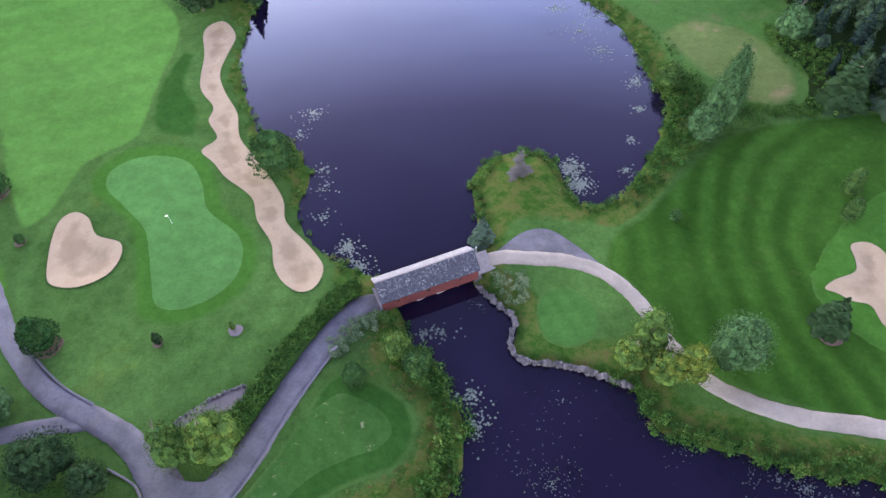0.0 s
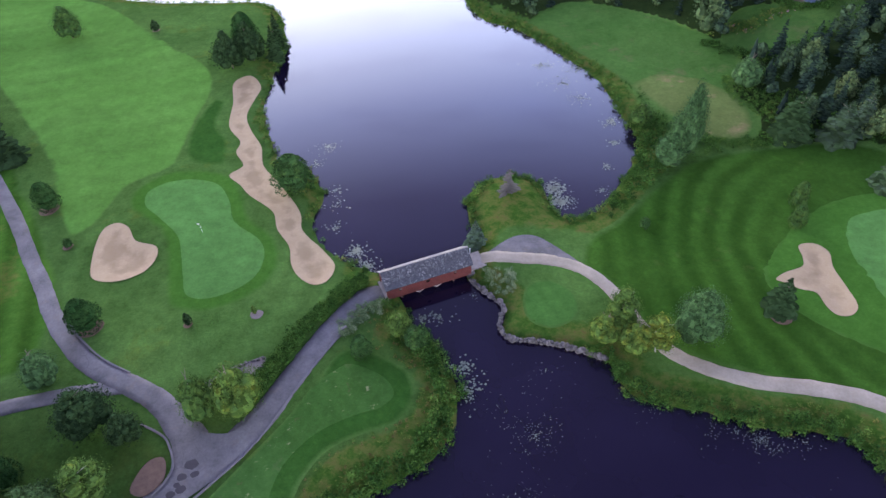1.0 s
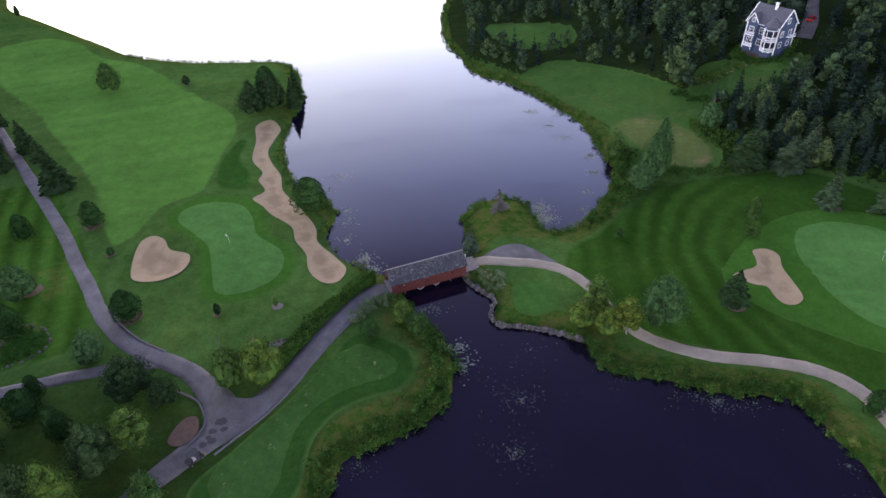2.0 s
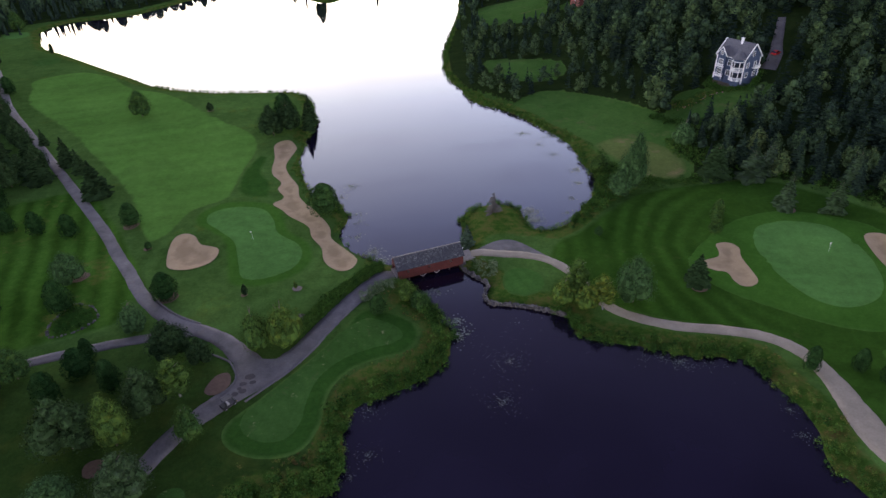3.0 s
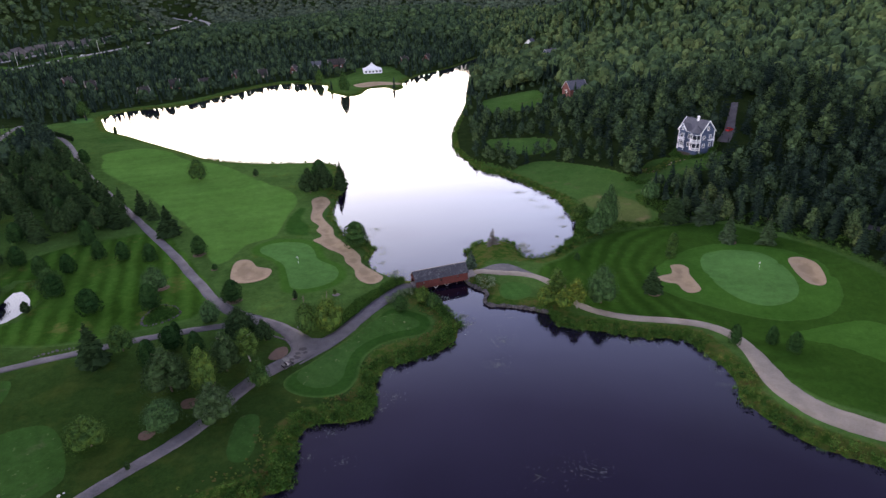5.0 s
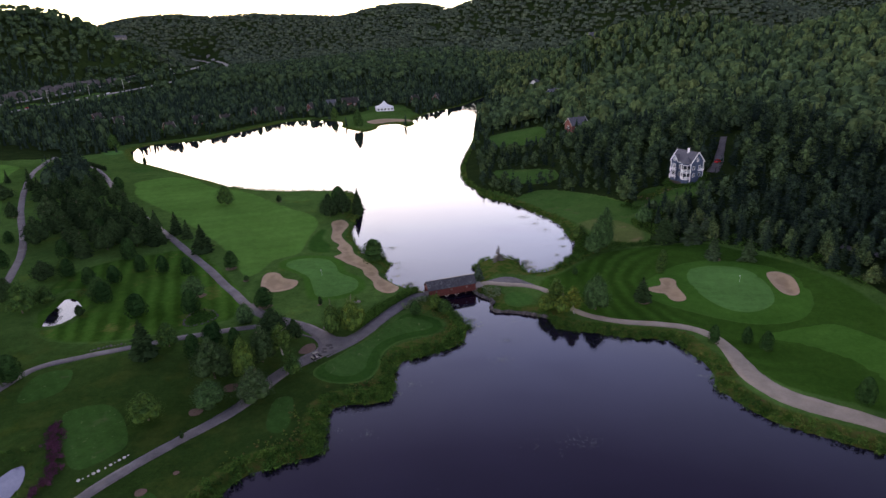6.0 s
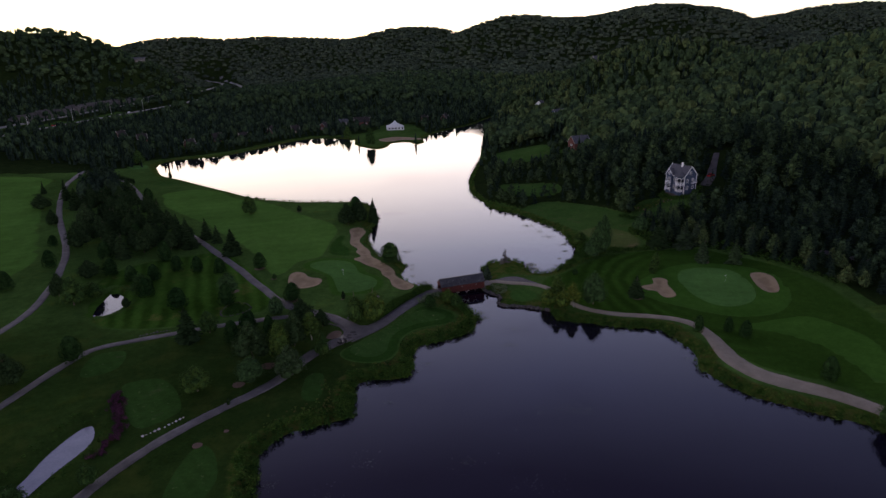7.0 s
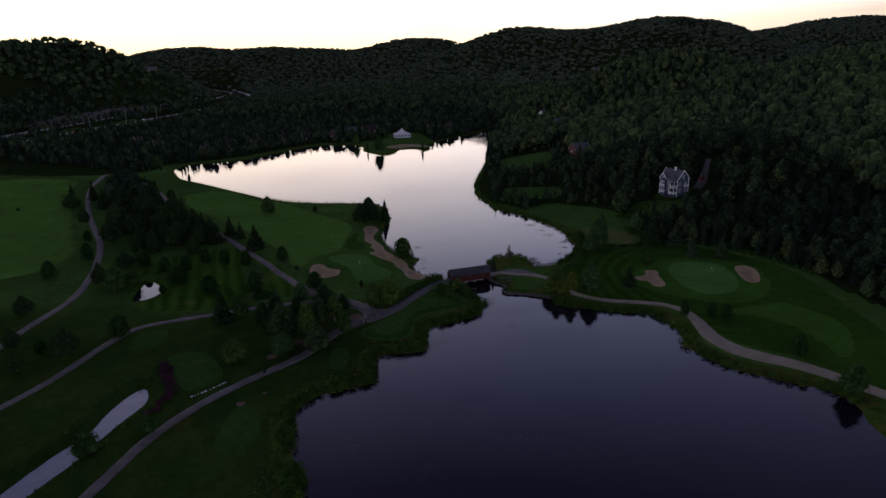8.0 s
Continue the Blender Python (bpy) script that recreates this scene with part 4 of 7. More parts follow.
def core(cx, cy, cz, rx, ry, rz, cuts):
    """The solid heart of a crown: a rounded box of quads."""
    g = np.linspace(-1, 1, cuts + 1)
    out = []
    for axis in range(3):
        for s in (-1, 1):
            for i in range(cuts):
                for j in range(cuts):
                    q = []
                    for u, v in ((i, j), (i + 1, j), (i + 1, j + 1), (i, j + 1)):
                        p = np.roll(np.array([s, g[u], g[v]], float), axis)
                        q.append(p / np.linalg.norm(p))
                    out.append(q)
    return np.array(out) * (rx, ry, rz) + (cx, cy, cz)


def lobed(n, rng, tall, wide, size, lobes=9, low=0.18, top=1.0, squash=1.0, heart=2, cone=0.0):
    """A broadleaf crown: leaf quads on overlapping lobes."""
    c = []
    for i in range(lobes):
        t = (i + 0.5) / lobes
        z = low + (top - low) * (0.18 + 0.68 * t)
        r = 0.5 * wide * math.sin(math.pi * min(0.95, 0.34 + 0.6 * t)) ** 0.8 * (1 - cone * t)
        a = i * 2.4 + rng.uniform(-0.4, 0.4)
        q = rng.uniform(0.35, 0.62) * r
        c.append((q * math.cos(a), q * math.sin(a), z * tall, rng.uniform(0.5, 0.72) * r))
    c.append((0, 0, (low + (top - low) * 0.82) * tall, 0.26 * wide * (1 - cone)))
    c = np.array(c)
    k = rng.choice(len(c), n, p=c[:, 3] ** 2 / (c[:, 3] ** 2).sum())
    d = rng.normal(0, 1, (n, 3))
    d /= np.linalg.norm(d, axis=1)[:, None]
    d[:, 2] = np.where(d[:, 2] < -0.5, -d[:, 2], d[:, 2])
    rad = c[k, 3] * (1.1 - 0.44 * rng.random(n) ** 1.4)
    p = c[k, :3] + d * rad[:, None] * np.array([1, 1, squash])
    hearts = [core(*q[:3], *((0.60 if heart > 1 else 0.42) * q[3] * np.array([1, 1, squash])), 3 if n > 1500 else heart) for q in (c if n > 500 else c[::2] if n > 100 or heart == 1 else [])]
    return np.concatenate([cards(p, d, size, rng)] + hearts)


def egg(n, rng, tall, wide, size, low=0.02, point=0.6):
    """A dense egg-shaped clipped evergreen."""
    t = rng.random(n) ** 0.85
    prof = np.sin(np.pi * np.clip(0.16 + 0.84 * t, 0, 1)) ** point if point > 1 else np.clip(1 - t ** 2.3, 0, 1) ** point * np.clip(0.74 + 1.3 * t, 0, 1)
    a = rng.uniform(0, 2 * math.pi, n)
    bulge = 1 + 0.10 * np.sin(3 * a + 5 * t) + 0.08 * np.sin(7 * a - 9 * t)
    r = 0.5 * wide * prof * bulge * rng.uniform(0.86, 1.05, n)
    p = np.stack([r * np.cos(a), r * np.sin(a), (low + (1 - low) * t) * tall], 1)
    d = np.stack([np.cos(a), np.sin(a), (t - 0.45) * 1.4], 1)
    hearts = [core(0, 0, tall * (low + (1 - low) * t), *([0.39 * wide * math.sin(math.pi * (0.16 + 0.84 * t)) ** point] * 2), 0.2 * tall, 2) for t in (0.2, 0.42, 0.64, 0.8)]
    return np.concatenate([cards(p, d, size, rng)] + hearts)


def whorled(rng, tall, wide, levels=15, per=10, low=0.06, size=1.0, ragged=0.45):
    """A spruce crown: drooping branch sprays in whorls."""
    out = []
    for i in range(levels):
        t = i / (levels - 1)
        z = tall * (low + (0.97 - low) * t)
        reach = 0.5 * wide * (1 - t) ** 0.85 + 0.02 * tall
        n = max(4, int(per * (1 - 0.6 * t)))
        for j in range(n):
            a = 2 * math.pi * (j + rng.random() * 0.7) / n + i * 0.9
            L = reach * rng.uniform(1 - ragged, 1 + ragged * 0.5)
            z = tall * (low + (0.97 - low) * t) + rng.uniform(-0.8, 0.8) * tall / levels
            d, s = np.array([math.cos(a), math.sin(a), 0]), np.array([-math.sin(a), math.cos(a), 0])
            w = size * (0.30 * L + 0.03 * tall)
            z0, z1, z2 = z, z - 0.10 * L, z - 0.34 * L + 0.02 * tall
            p0, p1, p2 = np.array([0, 0, z0]), d * L * 0.55 + np.array([0, 0, z1]), d * L + np.array([0, 0, z2])
            dn = np.array([0, 0, -0.22 * w])
            out.append([p0 - s * w * 0.3, p1 - s * w + dn, p1, p0 + s * w * 0.05])
            out.append([p0 - s * w * 0.05, p1, p1 + s * w + dn, p0 + s * w * 0.3])
            out.append([p1 - s * w + dn, p2 - s * w * 0.25, p2 + s * w * 0.25, p1])
            out.append([p1, p2 - s * w * 0.25, p2 + s * w * 0.3, p1 + s * w + dn])
    out.append([[-0.03 * tall, 0, 0.9 * tall], [0, -0.03 * tall, 0.9 * tall], [0.03 * tall, 0, 0.9 * tall], [0, 0, tall]])
    out.append([[0, 0.03 * tall, 0.9 * tall], [-0.03 * tall, 0, 0.9 * tall], [0, -0.03 * tall, 0.9 * tall], [0, 0, tall]])
    return np.array(out)


def crown_mesh(name, q, material, tint):
    n = len(q)
    return mesh_of(name, q.reshape(-1, 3), np.arange(4 * n).reshape(n, 4), material, False, np.repeat(tint + np.zeros(n), 4))


def trunk_mesh(name, tall, base, rng, material, limbs=5, bare=0.35):
    """A tapered, slightly bent trunk with limbs."""
    bm = bmesh.new()

    def limb(p, d, length, r0, rings=5):
        last = None
        for i in range(rings + 1):
            t = i / rings
            c = p + d * length * t + Vector((0.04 * length * math.sin(3 * t + r0 * 9), 0.03 * length * math.sin(4 * t), 0))
            side = d.orthogonal().normalized()
            up = d.cross(side)
            ring = [bm.verts.new(c + (side * math.cos(a) + up * math.sin(a)) * r0 * (1 - 0.82 * t)) for a in (0, 1.257, 2.513, 3.77, 5.027)]
            if last:
                for k in range(5):
                    bm.faces.new((last[k], last[(k + 1) % 5], ring[(k + 1) % 5], ring[k]))
            last = ring
        bm.faces.new(last)

    limb(Vector((0, 0, -0.3)), Vector((0, 0, 1)), tall * 0.9 + 0.3, base, 7)
    for i in range(limbs):
        a = i * 2.4 + rng.uniform(-0.3, 0.3)
        z = tall * (bare + (0.75 - bare) * i / max(1, limbs - 1))
        limb(Vector((0, 0, z)), Vector((math.cos(a), math.sin(a), 0.8)).normalized(), tall * 0.2, base * 0.4, 3)
    me = bpy.data.meshes.new(name)
    bmesh.ops.recalc_face_normals(bm, faces=bm.faces)
    bm.to_mesh(me)
    bm.free()
    me.materials.append(material)
    return me


class Plant:
    """A kind of plant: its trunk and crown meshes, shared by all of its kind."""

    def __init__(self, name, crown, trunk, category):
        self.name, self.crown, self.trunk, self.category = name, crown, trunk, category
        self.first = None

    def at(self, x, y, scale, label, turn=0.0, wide=1.0, group=""):
        scale *= 1.22
        m = Matrix.Translation((x, y, float(land(x, y)) + 0.02)) @ Matrix.Rotation(turn, 4, "Z") @ Matrix.Diagonal((scale * wide, scale * wide, scale, 1))
        ob = new(self.name)
        ob.empty_display_size = 0.3
        ob.matrix_world = m
        under("trunk", self.trunk, ob)
        under("crown", self.crown, ob)
        return tagged(ob, label, self.category, group)


r_ = np.random.default_rng(11)
trunk_a = trunk_mesh("trunk", 1.0 * 8, 0.22, r_, BARK)
trunk_b = trunk_mesh("trunk", 10, 0.16, r_, PALE_BARK, 6, 0.25)
trunk_c = trunk_mesh("trunk", 8, 0.17, r_, BARK, 2, 0.3)
trunk_d = trunk_mesh("trunk", 3, 0.12, r_, BARK, 4, 0.2)
OAK = [Plant("broadleaf_tree", crown_mesh("crown", lobed(5600, r_, 9, 7.4, 0.12, 30, 0.0, 1.0, 1.0, 2, 0.3), LEAF, v), trunk_a, "tree") for v in (0.42, 0.5, 0.6)]
SILVER_TREE = Plant("broadleaf_tree", crown_mesh("crown", lobed(6800, r_, 9, 7.4, 0.12, 34, 0.0, 1.0, 1.0, 2, 0.25), SILVER, 0.28), trunk_a, "tree")
WILLOW = [Plant("willow_tree", crown_mesh("crown", lobed(4600, r_, 6, 7, 0.11, 30, 0.0), LEAF if v else SILVER, v or 0.35), trunk_a, "tree") for v in (0.72, 0.46, 0.0)]
POPLAR = [Plant("birch_tree", crown_mesh("crown", lobed(3000, r_, 11, 5, 0.125, 20, 0.06), LEAF, v), trunk_b, "tree") for v in (0.68, 0.86)]
CEDAR = [Plant("cedar_bush", crown_mesh("crown", egg(2600, r_, 5.4, 4.3, 0.13), LEAF, v), trunk_d, "bush") for v in (0.10, 0.22, 0.36, 0.6)]
CONE = Plant("cone_cedar", crown_mesh("crown", egg(300, r_, 3, 1.4, 0.2, 0.02, 1.1), NEEDLE, 0.3), trunk_d, "small conifer")
SPRUCE = [Plant("spruce_tree", crown_mesh("crown", whorled(r_, 8, 5.4, 22, 15), NEEDLE, v), trunk_c, "spruce") for v in (0.25, 0.42, 0.62)]
BLUE_SPRUCE = Plant("blue_spruce", crown_mesh("crown", whorled(r_, 8, 5.0, 20, 14), NEEDLE, 0.78), trunk_c, "spruce")
GREY_TREE = Plant("bare_grey_conifer", crown_mesh("crown", whorled(r_, 8, 3.6, 12, 8, 0.1, 0.6), plain("dry_twigs", (0.045, 0.042, 0.036), (0.085, 0.078, 0.068), 1.0), 0.9), trunk_c, "dead conifer")
PINE = [Plant("pine_tree", crown_mesh("crown", lobed(3300, r_, 8, 7.0, 0.14, 30, 0.0, 1.08, 1.0, 2, 0.56), NEEDLE, v), trunk_c, "pine") for v in (0.3, 0.56)]
ROUND = [Plant("round_bush", crown_mesh("crown", lobed(2200, r_, 2.6, 3.0, 0.075, 14, 0.0), LEAF, v), trunk_d, "bush") for v in (0.4, 0.6, 0.75)]

def set_out(trees):
    """Plants of many kinds: kind, place, scale, width, label; each turned its own way."""
    for i, (kind, x, y, s, wide, what) in enumerate(trees):
        kind.at(x, y, s, what, 1.7 * i + x, wide)


# trees round the western green and its lakeshore
set_out((
    (CEDAR[0], -57.6, 43.0, 0.95, 1.1, "round dark evergreen bush in a mulch ring"),
    (ROUND[0], -68.8, 63.1, 0.62, 0.8, "small round bush in a mulch ring"),
    (CONE, -40.8, 41.9, 0.75, 1.0, "small dark cone-shaped conifer in mulch"),
    (ROUND[2], -30.6, 43.6, 0.55, 0.5, "thin young tree in a ring of stones"),
    (CEDAR[2], -28.4, 77.3, 1.25, 1.25, "large dense rounded bush between bunker and lake"),
    (CEDAR[2], -12.6, 34.2, 0.66, 1.0, "round clipped bush beside the long tee"),
    (ROUND[1], -6.8, 38.4, 1.35, 1.0, "grey-green bush beside the bridge"),
    (ROUND[0], -4.4, 35.6, 1.2, 1.0, "dark bush on the water's edge"),
    (WILLOW[2], -60.4, 33.2, 0.78, 0.85, "round grey-green willow at the path fork"),
    (PINE[0], -53, 133, 1.15, 1.0, "dark leafy tree on the lake headland"),
    (PINE[0], -48, 137, 1.2, 1.0, "dark leafy tree on the lake headland"),
    (CEDAR[0], -50, 143, 1.7, 0.9, "dark leafy tree on the lake headland"),
    (SPRUCE[0], -41.8, 138, 1.0, 0.8, "dark spruce on the headland"),
    (SPRUCE[0], -42.2, 146, 1.0, 0.8, "dark spruce on the headland"),
))
# trees between the fork and the southern bank
set_out((
    (WILLOW[0], -29.3, 25.8, 1.2, 0.74, "yellow-green bushy willow at the path fork"),
    (WILLOW[1], -34.7, 25.6, 1.08, 0.62, "green bushy willow at the path fork"),
    (CEDAR[0], -66.0, 25.4, 0.72, 0.75, "dark cedar between the paths"),
    (CEDAR[0], -68.1, 14.9, 1.0, 0.85, "dark cedar between the paths"),
    (CEDAR[0], -65.6, 21.2, 0.92, 1.1, "dark cedar beside the cart path"),
    (CEDAR[0], -58.0, 16.8, 1.06, 0.7, "small dark cedar between the paths"),
    (PINE[1], -59.4, 4.0, 1.2, 1.05, "large grey-green pine in the grove"),
    (OAK[2], -52.2, 4.5, 1.05, 0.68, "bright green slim tree in the grove"),
    (PINE[1], -49.4, 10.4, 1.12, 0.85, "tall grey-green pine in the grove"),
    (POPLAR[0], -45.6, 13.6, 0.7, 1.45, "light green birch by the mulch bed"),
    (PINE[0], -50.4, 24.6, 0.88, 1.15, "dark pine beside the path fork"),
    (PINE[0], -44.2, 22.3, 0.62, 1.05, "dark pine beside the path fork"),
    (PINE[1], -47.2, -4.6, 0.9, 1.1, "pale green pine beside the cart path"),
    (ROUND[0], -40.8, 5.0, 1.95, 0.65, "dense green bush beside the cart path"),
    (SILVER_TREE, -56.4, -6.8, 0.62, 1.4, "thin birch-like tree in a mulch bed"),
    (OAK[2], -68.1, -11.6, 0.7, 1.2, "light green tree on the rough"),
    (CONE, -58.4, -17.9, 0.5, 1.0, "small dark conifer by the cart path"),
))
# trees on the eastern course
set_out((
    (BLUE_SPRUCE, 6.9, 57.4, 0.62, 1.1, "pale blue spruce beside the covered bridge"),
    (GREY_TREE, 14.4, 70.6, 0.55, 1.7, "grey bare conifer on the small headland"),
    (SILVER_TREE, 38.2, 33.4, 1.02, 0.9, "large grey-green tree beside the stone path"),
    (POPLAR[0], 27.4, 36.2, 0.72, 1.3, "yellow-green birch on the water's edge"),
    (POPLAR[1], 31.3, 31.2, 0.66, 1.3, "yellowing birch by the path"),
    (WILLOW[0], 24.6, 34.6, 0.72, 0.9, "bushy yellow-green willow on the bank"),
    (WILLOW[0], 28.6, 32.2, 0.75, 0.9, "bushy yellow-green willow by the path"),
    (SPRUCE[1], 52.6, 37.6, 0.72, 1.15, "dark spruce in a mulch ring by the bunker"),
    (CEDAR[3], 66.6, 61.4, 0.86, 0.72, "narrow yellow-green cedar behind the bunker"),
    (CEDAR[3], 63.9, 56.0, 0.8, 0.72, "narrow yellow-green cedar behind the bunker"),
    (ROUND[0], 37.9, 59.1, 0.75, 0.8, "small round bush in tall growth"),
    (SPRUCE[2], 84.2, 64.2, 0.95, 0.9, "broad dark spruce behind the green"),
    (SPRUCE[2], 93.6, 60.0, 0.95, 0.9, "broad dark spruce behind the green"),
    (CEDAR[0], 62.3, 12.2, 0.78, 0.68, "dark cedar beside the stone path"),
    (CEDAR[0], 70.1, 11.4, 0.72, 0.72, "dark cedar beside the fairway"),
    (CEDAR[0], 73.2, 8.0, 0.78, 0.8, "dark cedar beside the fairway"),
    (SPRUCE[1], 75.1, 83.4, 1.12, 1.2, "tall spruce at the meadow's edge"),
    (BLUE_SPRUCE, 84.0, 80.7, 0.9, 1.5, "blue spruce at the forest's edge"),
))
# trees on the eastern course, continued
set_out((
    (BLUE_SPRUCE, 89, 82.5, 0.9, 1.1, "blue spruce at the forest's edge"),
    (SPRUCE[2], 105.2, 71.8, 1.0, 1.0, "spruce at the forest's edge"),
    (SILVER_TREE, 51.0, 80.0, 1.3, 0.6, "tall slim tree above the lake shore"),
    (SILVER_TREE, 54.0, 84.0, 1.45, 0.5, "tall slim tree above the lake shore"),
    (SILVER_TREE, 48.6, 78.4, 0.72, 1.2, "bushy tree on the lake shore"),
    (ROUND[1], 46.9, 94, 1.6, 1.1, "round bush on the lake shore"),
    (WILLOW[2], 75.0, 105.9, 0.86, 1.0, "round grey-green willow at the meadow's edge"),
    (CEDAR[1], 82.2, -14.6, 0.95, 0.8, "cedar beside the fairway"),
    (OAK[0], 84.4, -33.6, 0.8, 1.0, "leafy tree at the bend of the stone path"),
))
# trees between the pond and the long path
set_out((
    (CEDAR[1], -77.4, 75.4, 0.95, 1.0, "round evergreen bush beside the cart path"),
    (CEDAR[0], -108.5, 75, 0.95, 0.9, "dark egg-shaped cedar in the rough"),
    (CEDAR[0], -100.6, 74, 0.95, 0.9, "dark egg-shaped cedar in the rough"),
    (CEDAR[0], -91.4, 72, 0.95, 0.9, "dark egg-shaped cedar in the rough"),
    (CEDAR[0], -113, 65.5, 0.95, 0.95, "dark egg-shaped cedar in the rough"),
    (CEDAR[0], -121, 65, 0.95, 0.95, "dark egg-shaped cedar in the rough"),
    (CEDAR[0], -94.0, 40.2, 1.05, 1.15, "dark egg-shaped cedar in the rough"),
    (CEDAR[0], -78.1, 40.2, 1.15, 0.9, "dark egg-shaped cedar by the rock bed"),
    (CONE, -111.5, 41.5, 0.9, 1.6, "small dark pine at the pond"),
    (ROUND[0], -128, 52, 1.6, 1.2, "dark bush at the pond"),
    (SILVER_TREE, -81.2, 50.8, 0.74, 1.15, "thin grey-leaved tree in mulch"),
    (CEDAR[0], -132.4, 72.6, 1.0, 0.95, "dark cedar above the small pond"),
    (CEDAR[0], -108.9, 50.4, 1.0, 1.1, "dark cedar beside the small pond"),
))
# trees between the pond and the long path, continued
set_out((
))
# trees along the far fairways
set_out((
    (CEDAR[0], -176.4, 109.4, 0.8, 0.95, "dark bush on the far fairway"),
    (CEDAR[0], -199, 146, 0.98, 0.95, "dark round bush on the far fairway"),
    (CEDAR[0], -161.4, 82.5, 1.1, 0.9, "dark cedar by the cart path"),
    (SPRUCE[0], -93.7, 93.2, 1.08, 1.2, "tall spruce beside the cart path"),
    (SPRUCE[0], -112.3, 115.2, 0.95, 1.0, "tall spruce beside the cart path"),
    (SPRUCE[1], -105, 108, 0.8, 1.0, "spruce beside the cart path"),
    (SPRUCE[0], -137, 136.5, 0.8, 1.0, "spruce beside the cart path"),
    (OAK[1], -106.8, 160, 0.98, 0.95, "lone round tree on the fairway"),
    (CEDAR[0], -173.5, 193, 1.1, 1.0, "round dark bush beside the cart path"),
    (OAK[0], -240.4, 322, 1.1, 1.0, "tree on the far lawn"),
    (CONE, -191.7, 264, 1.4, 1.0, "small conifer at the shore"),
    (CONE, -81.7, 161, 0.9, 1.6, "small dark conifer in a mulch ring"),
))
# trees by the creek and the upper tees
set_out((
    (SPRUCE[0], -81.2, 16.2, 1.05, 1.05, "large dark spruce between the paths"),
    (OAK[1], -77, 20.8, 0.7, 1.0, "round green tree beside the cart path"),
    (CEDAR[0], -108.5, 6, 1.1, 1.0, "dark cedar between the paths"),
    (PINE[0], -117, -6.6, 0.95, 1.1, "dark pine by the cart path"),
    (ROUND[0], -86, -52, 1.7, 1.0, "dark bush on the creek bank"),
    (ROUND[0], -76, -45, 1.3, 0.8, "dark bush by the cart path"),
))

# the woodland strip between the two paths
set_out((
    (SPRUCE[0], -221.4, 195.8, 1.2, 0.85, "dark spruce in the woodland strip"),
    (SPRUCE[0], -204.3, 176.0, 1.17, 1.2, "broad dark spruce in the woodland strip"),
    (SPRUCE[1], -213, 205, 1.7, 0.7, "tall dark spruce in the woodland strip"),
    (PINE[0], -204.3, 190.5, 1.15, 0.95, "dark pine in the woodland strip"),
    (PINE[0], -194.2, 184.7, 1.0, 1.05, "dark pine in the woodland strip"),
    (PINE[1], -180.2, 142.4, 1.2, 1.0, "paler grey-green pine in the woodland strip"),
    (PINE[0], -164.4, 108.0, 1.25, 1.1, "large dark pine in the woodland strip"),
    (SPRUCE[0], -149.7, 106.0, 1.4, 0.95, "tall dark spruce in the woodland strip"),
    (SPRUCE[0], -161.7, 134.2, 1.3, 0.95, "tall dark spruce in the woodland strip"),
    (SPRUCE[1], -137.7, 92.0, 1.2, 0.9, "dark spruce at the foot of the strip"),
    (PINE[0], -149.6, 122.9, 1.2, 0.85, "dark pine in the woodland strip"),
    (PINE[0], -132.1, 104.1, 0.95, 1.15, "dark rounded pine in the woodland strip"),
    (SPRUCE[0], -141.1, 126.0, 1.15, 1.15, "broad dark spruce beside the cart path"),
    (PINE[0], -150, 132, 0.9, 0.95, "dark pine in the woodland strip"),
    (PINE[0], -168, 153, 1.25, 1.3, "large rounded dark pine beside the cart path"),
    (PINE[0], -176, 160, 1.1, 1.1, "dark pine in the woodland strip"),
    (SPRUCE[1], -172, 128, 1.0, 1.0, "dark spruce in the woodland strip"),
    (SPRUCE[0], -190, 160, 1.2, 1.0, "dark spruce in the woodland strip"),
    (PINE[0], -186, 176, 0.75, 1.1, "low dark pine beside the cart path"),
    (SPRUCE[0], -115.5, 104.0, 0.85, 1.6, "broad low spruce at the end of the strip"),
    (PINE[0], -123.2, 109.1, 0.75, 1.2, "dark pine at the end of the strip"),
    (SPRUCE[1], -129.4, 134.1, 0.57, 1.0, "small spruce beside the cart path"),
    (PINE[0], -119.5, 112.5, 0.95, 0.9, "dark pine close beside the cart path"),
    (SPRUCE[0], -127.5, 121.8, 1.05, 0.9, "dark spruce close beside the cart path"),
    (PINE[0], -136.5, 133.0, 1.05, 0.9, "dark pine close beside the cart path"),
    (SPRUCE[0], -147.0, 146.5, 1.2, 0.9, "tall dark spruce close beside the cart path"),
    (PINE[0], -158.5, 161.0, 1.15, 0.95, "dark pine close beside the cart path"),
    (SPRUCE[1], -176.5, 183.5, 1.1, 0.9, "grey-green spruce close beside the cart path"),
    (PINE[0], -187.5, 199.0, 1.2, 0.95, "dark pine close beside the cart path"),
    (CEDAR[0], -121.0, 92.3, 1.05, 0.95, "dark egg-shaped cedar below the strip"),
    (OAK[1], -134.6, 75.4, 0.62, 1.1, "brownish leafy tree near the pond"),
    (OAK[0], -112.4, 54.9, 0.66, 1.4, "broad leafy tree beside the pond"),
    (PINE[0], -139.5, 70.5, 0.75, 1.4, "broad dark pine near the pond"),
    (PINE[0], -140.2, 53.3, 0.9, 0.95, "dark pine near the pond"),
    (OAK[0], -130, 44.6, 1.0, 1.0, "large dark leafy tree by the pond"),
))
strip_rng = np.random.default_rng(21)
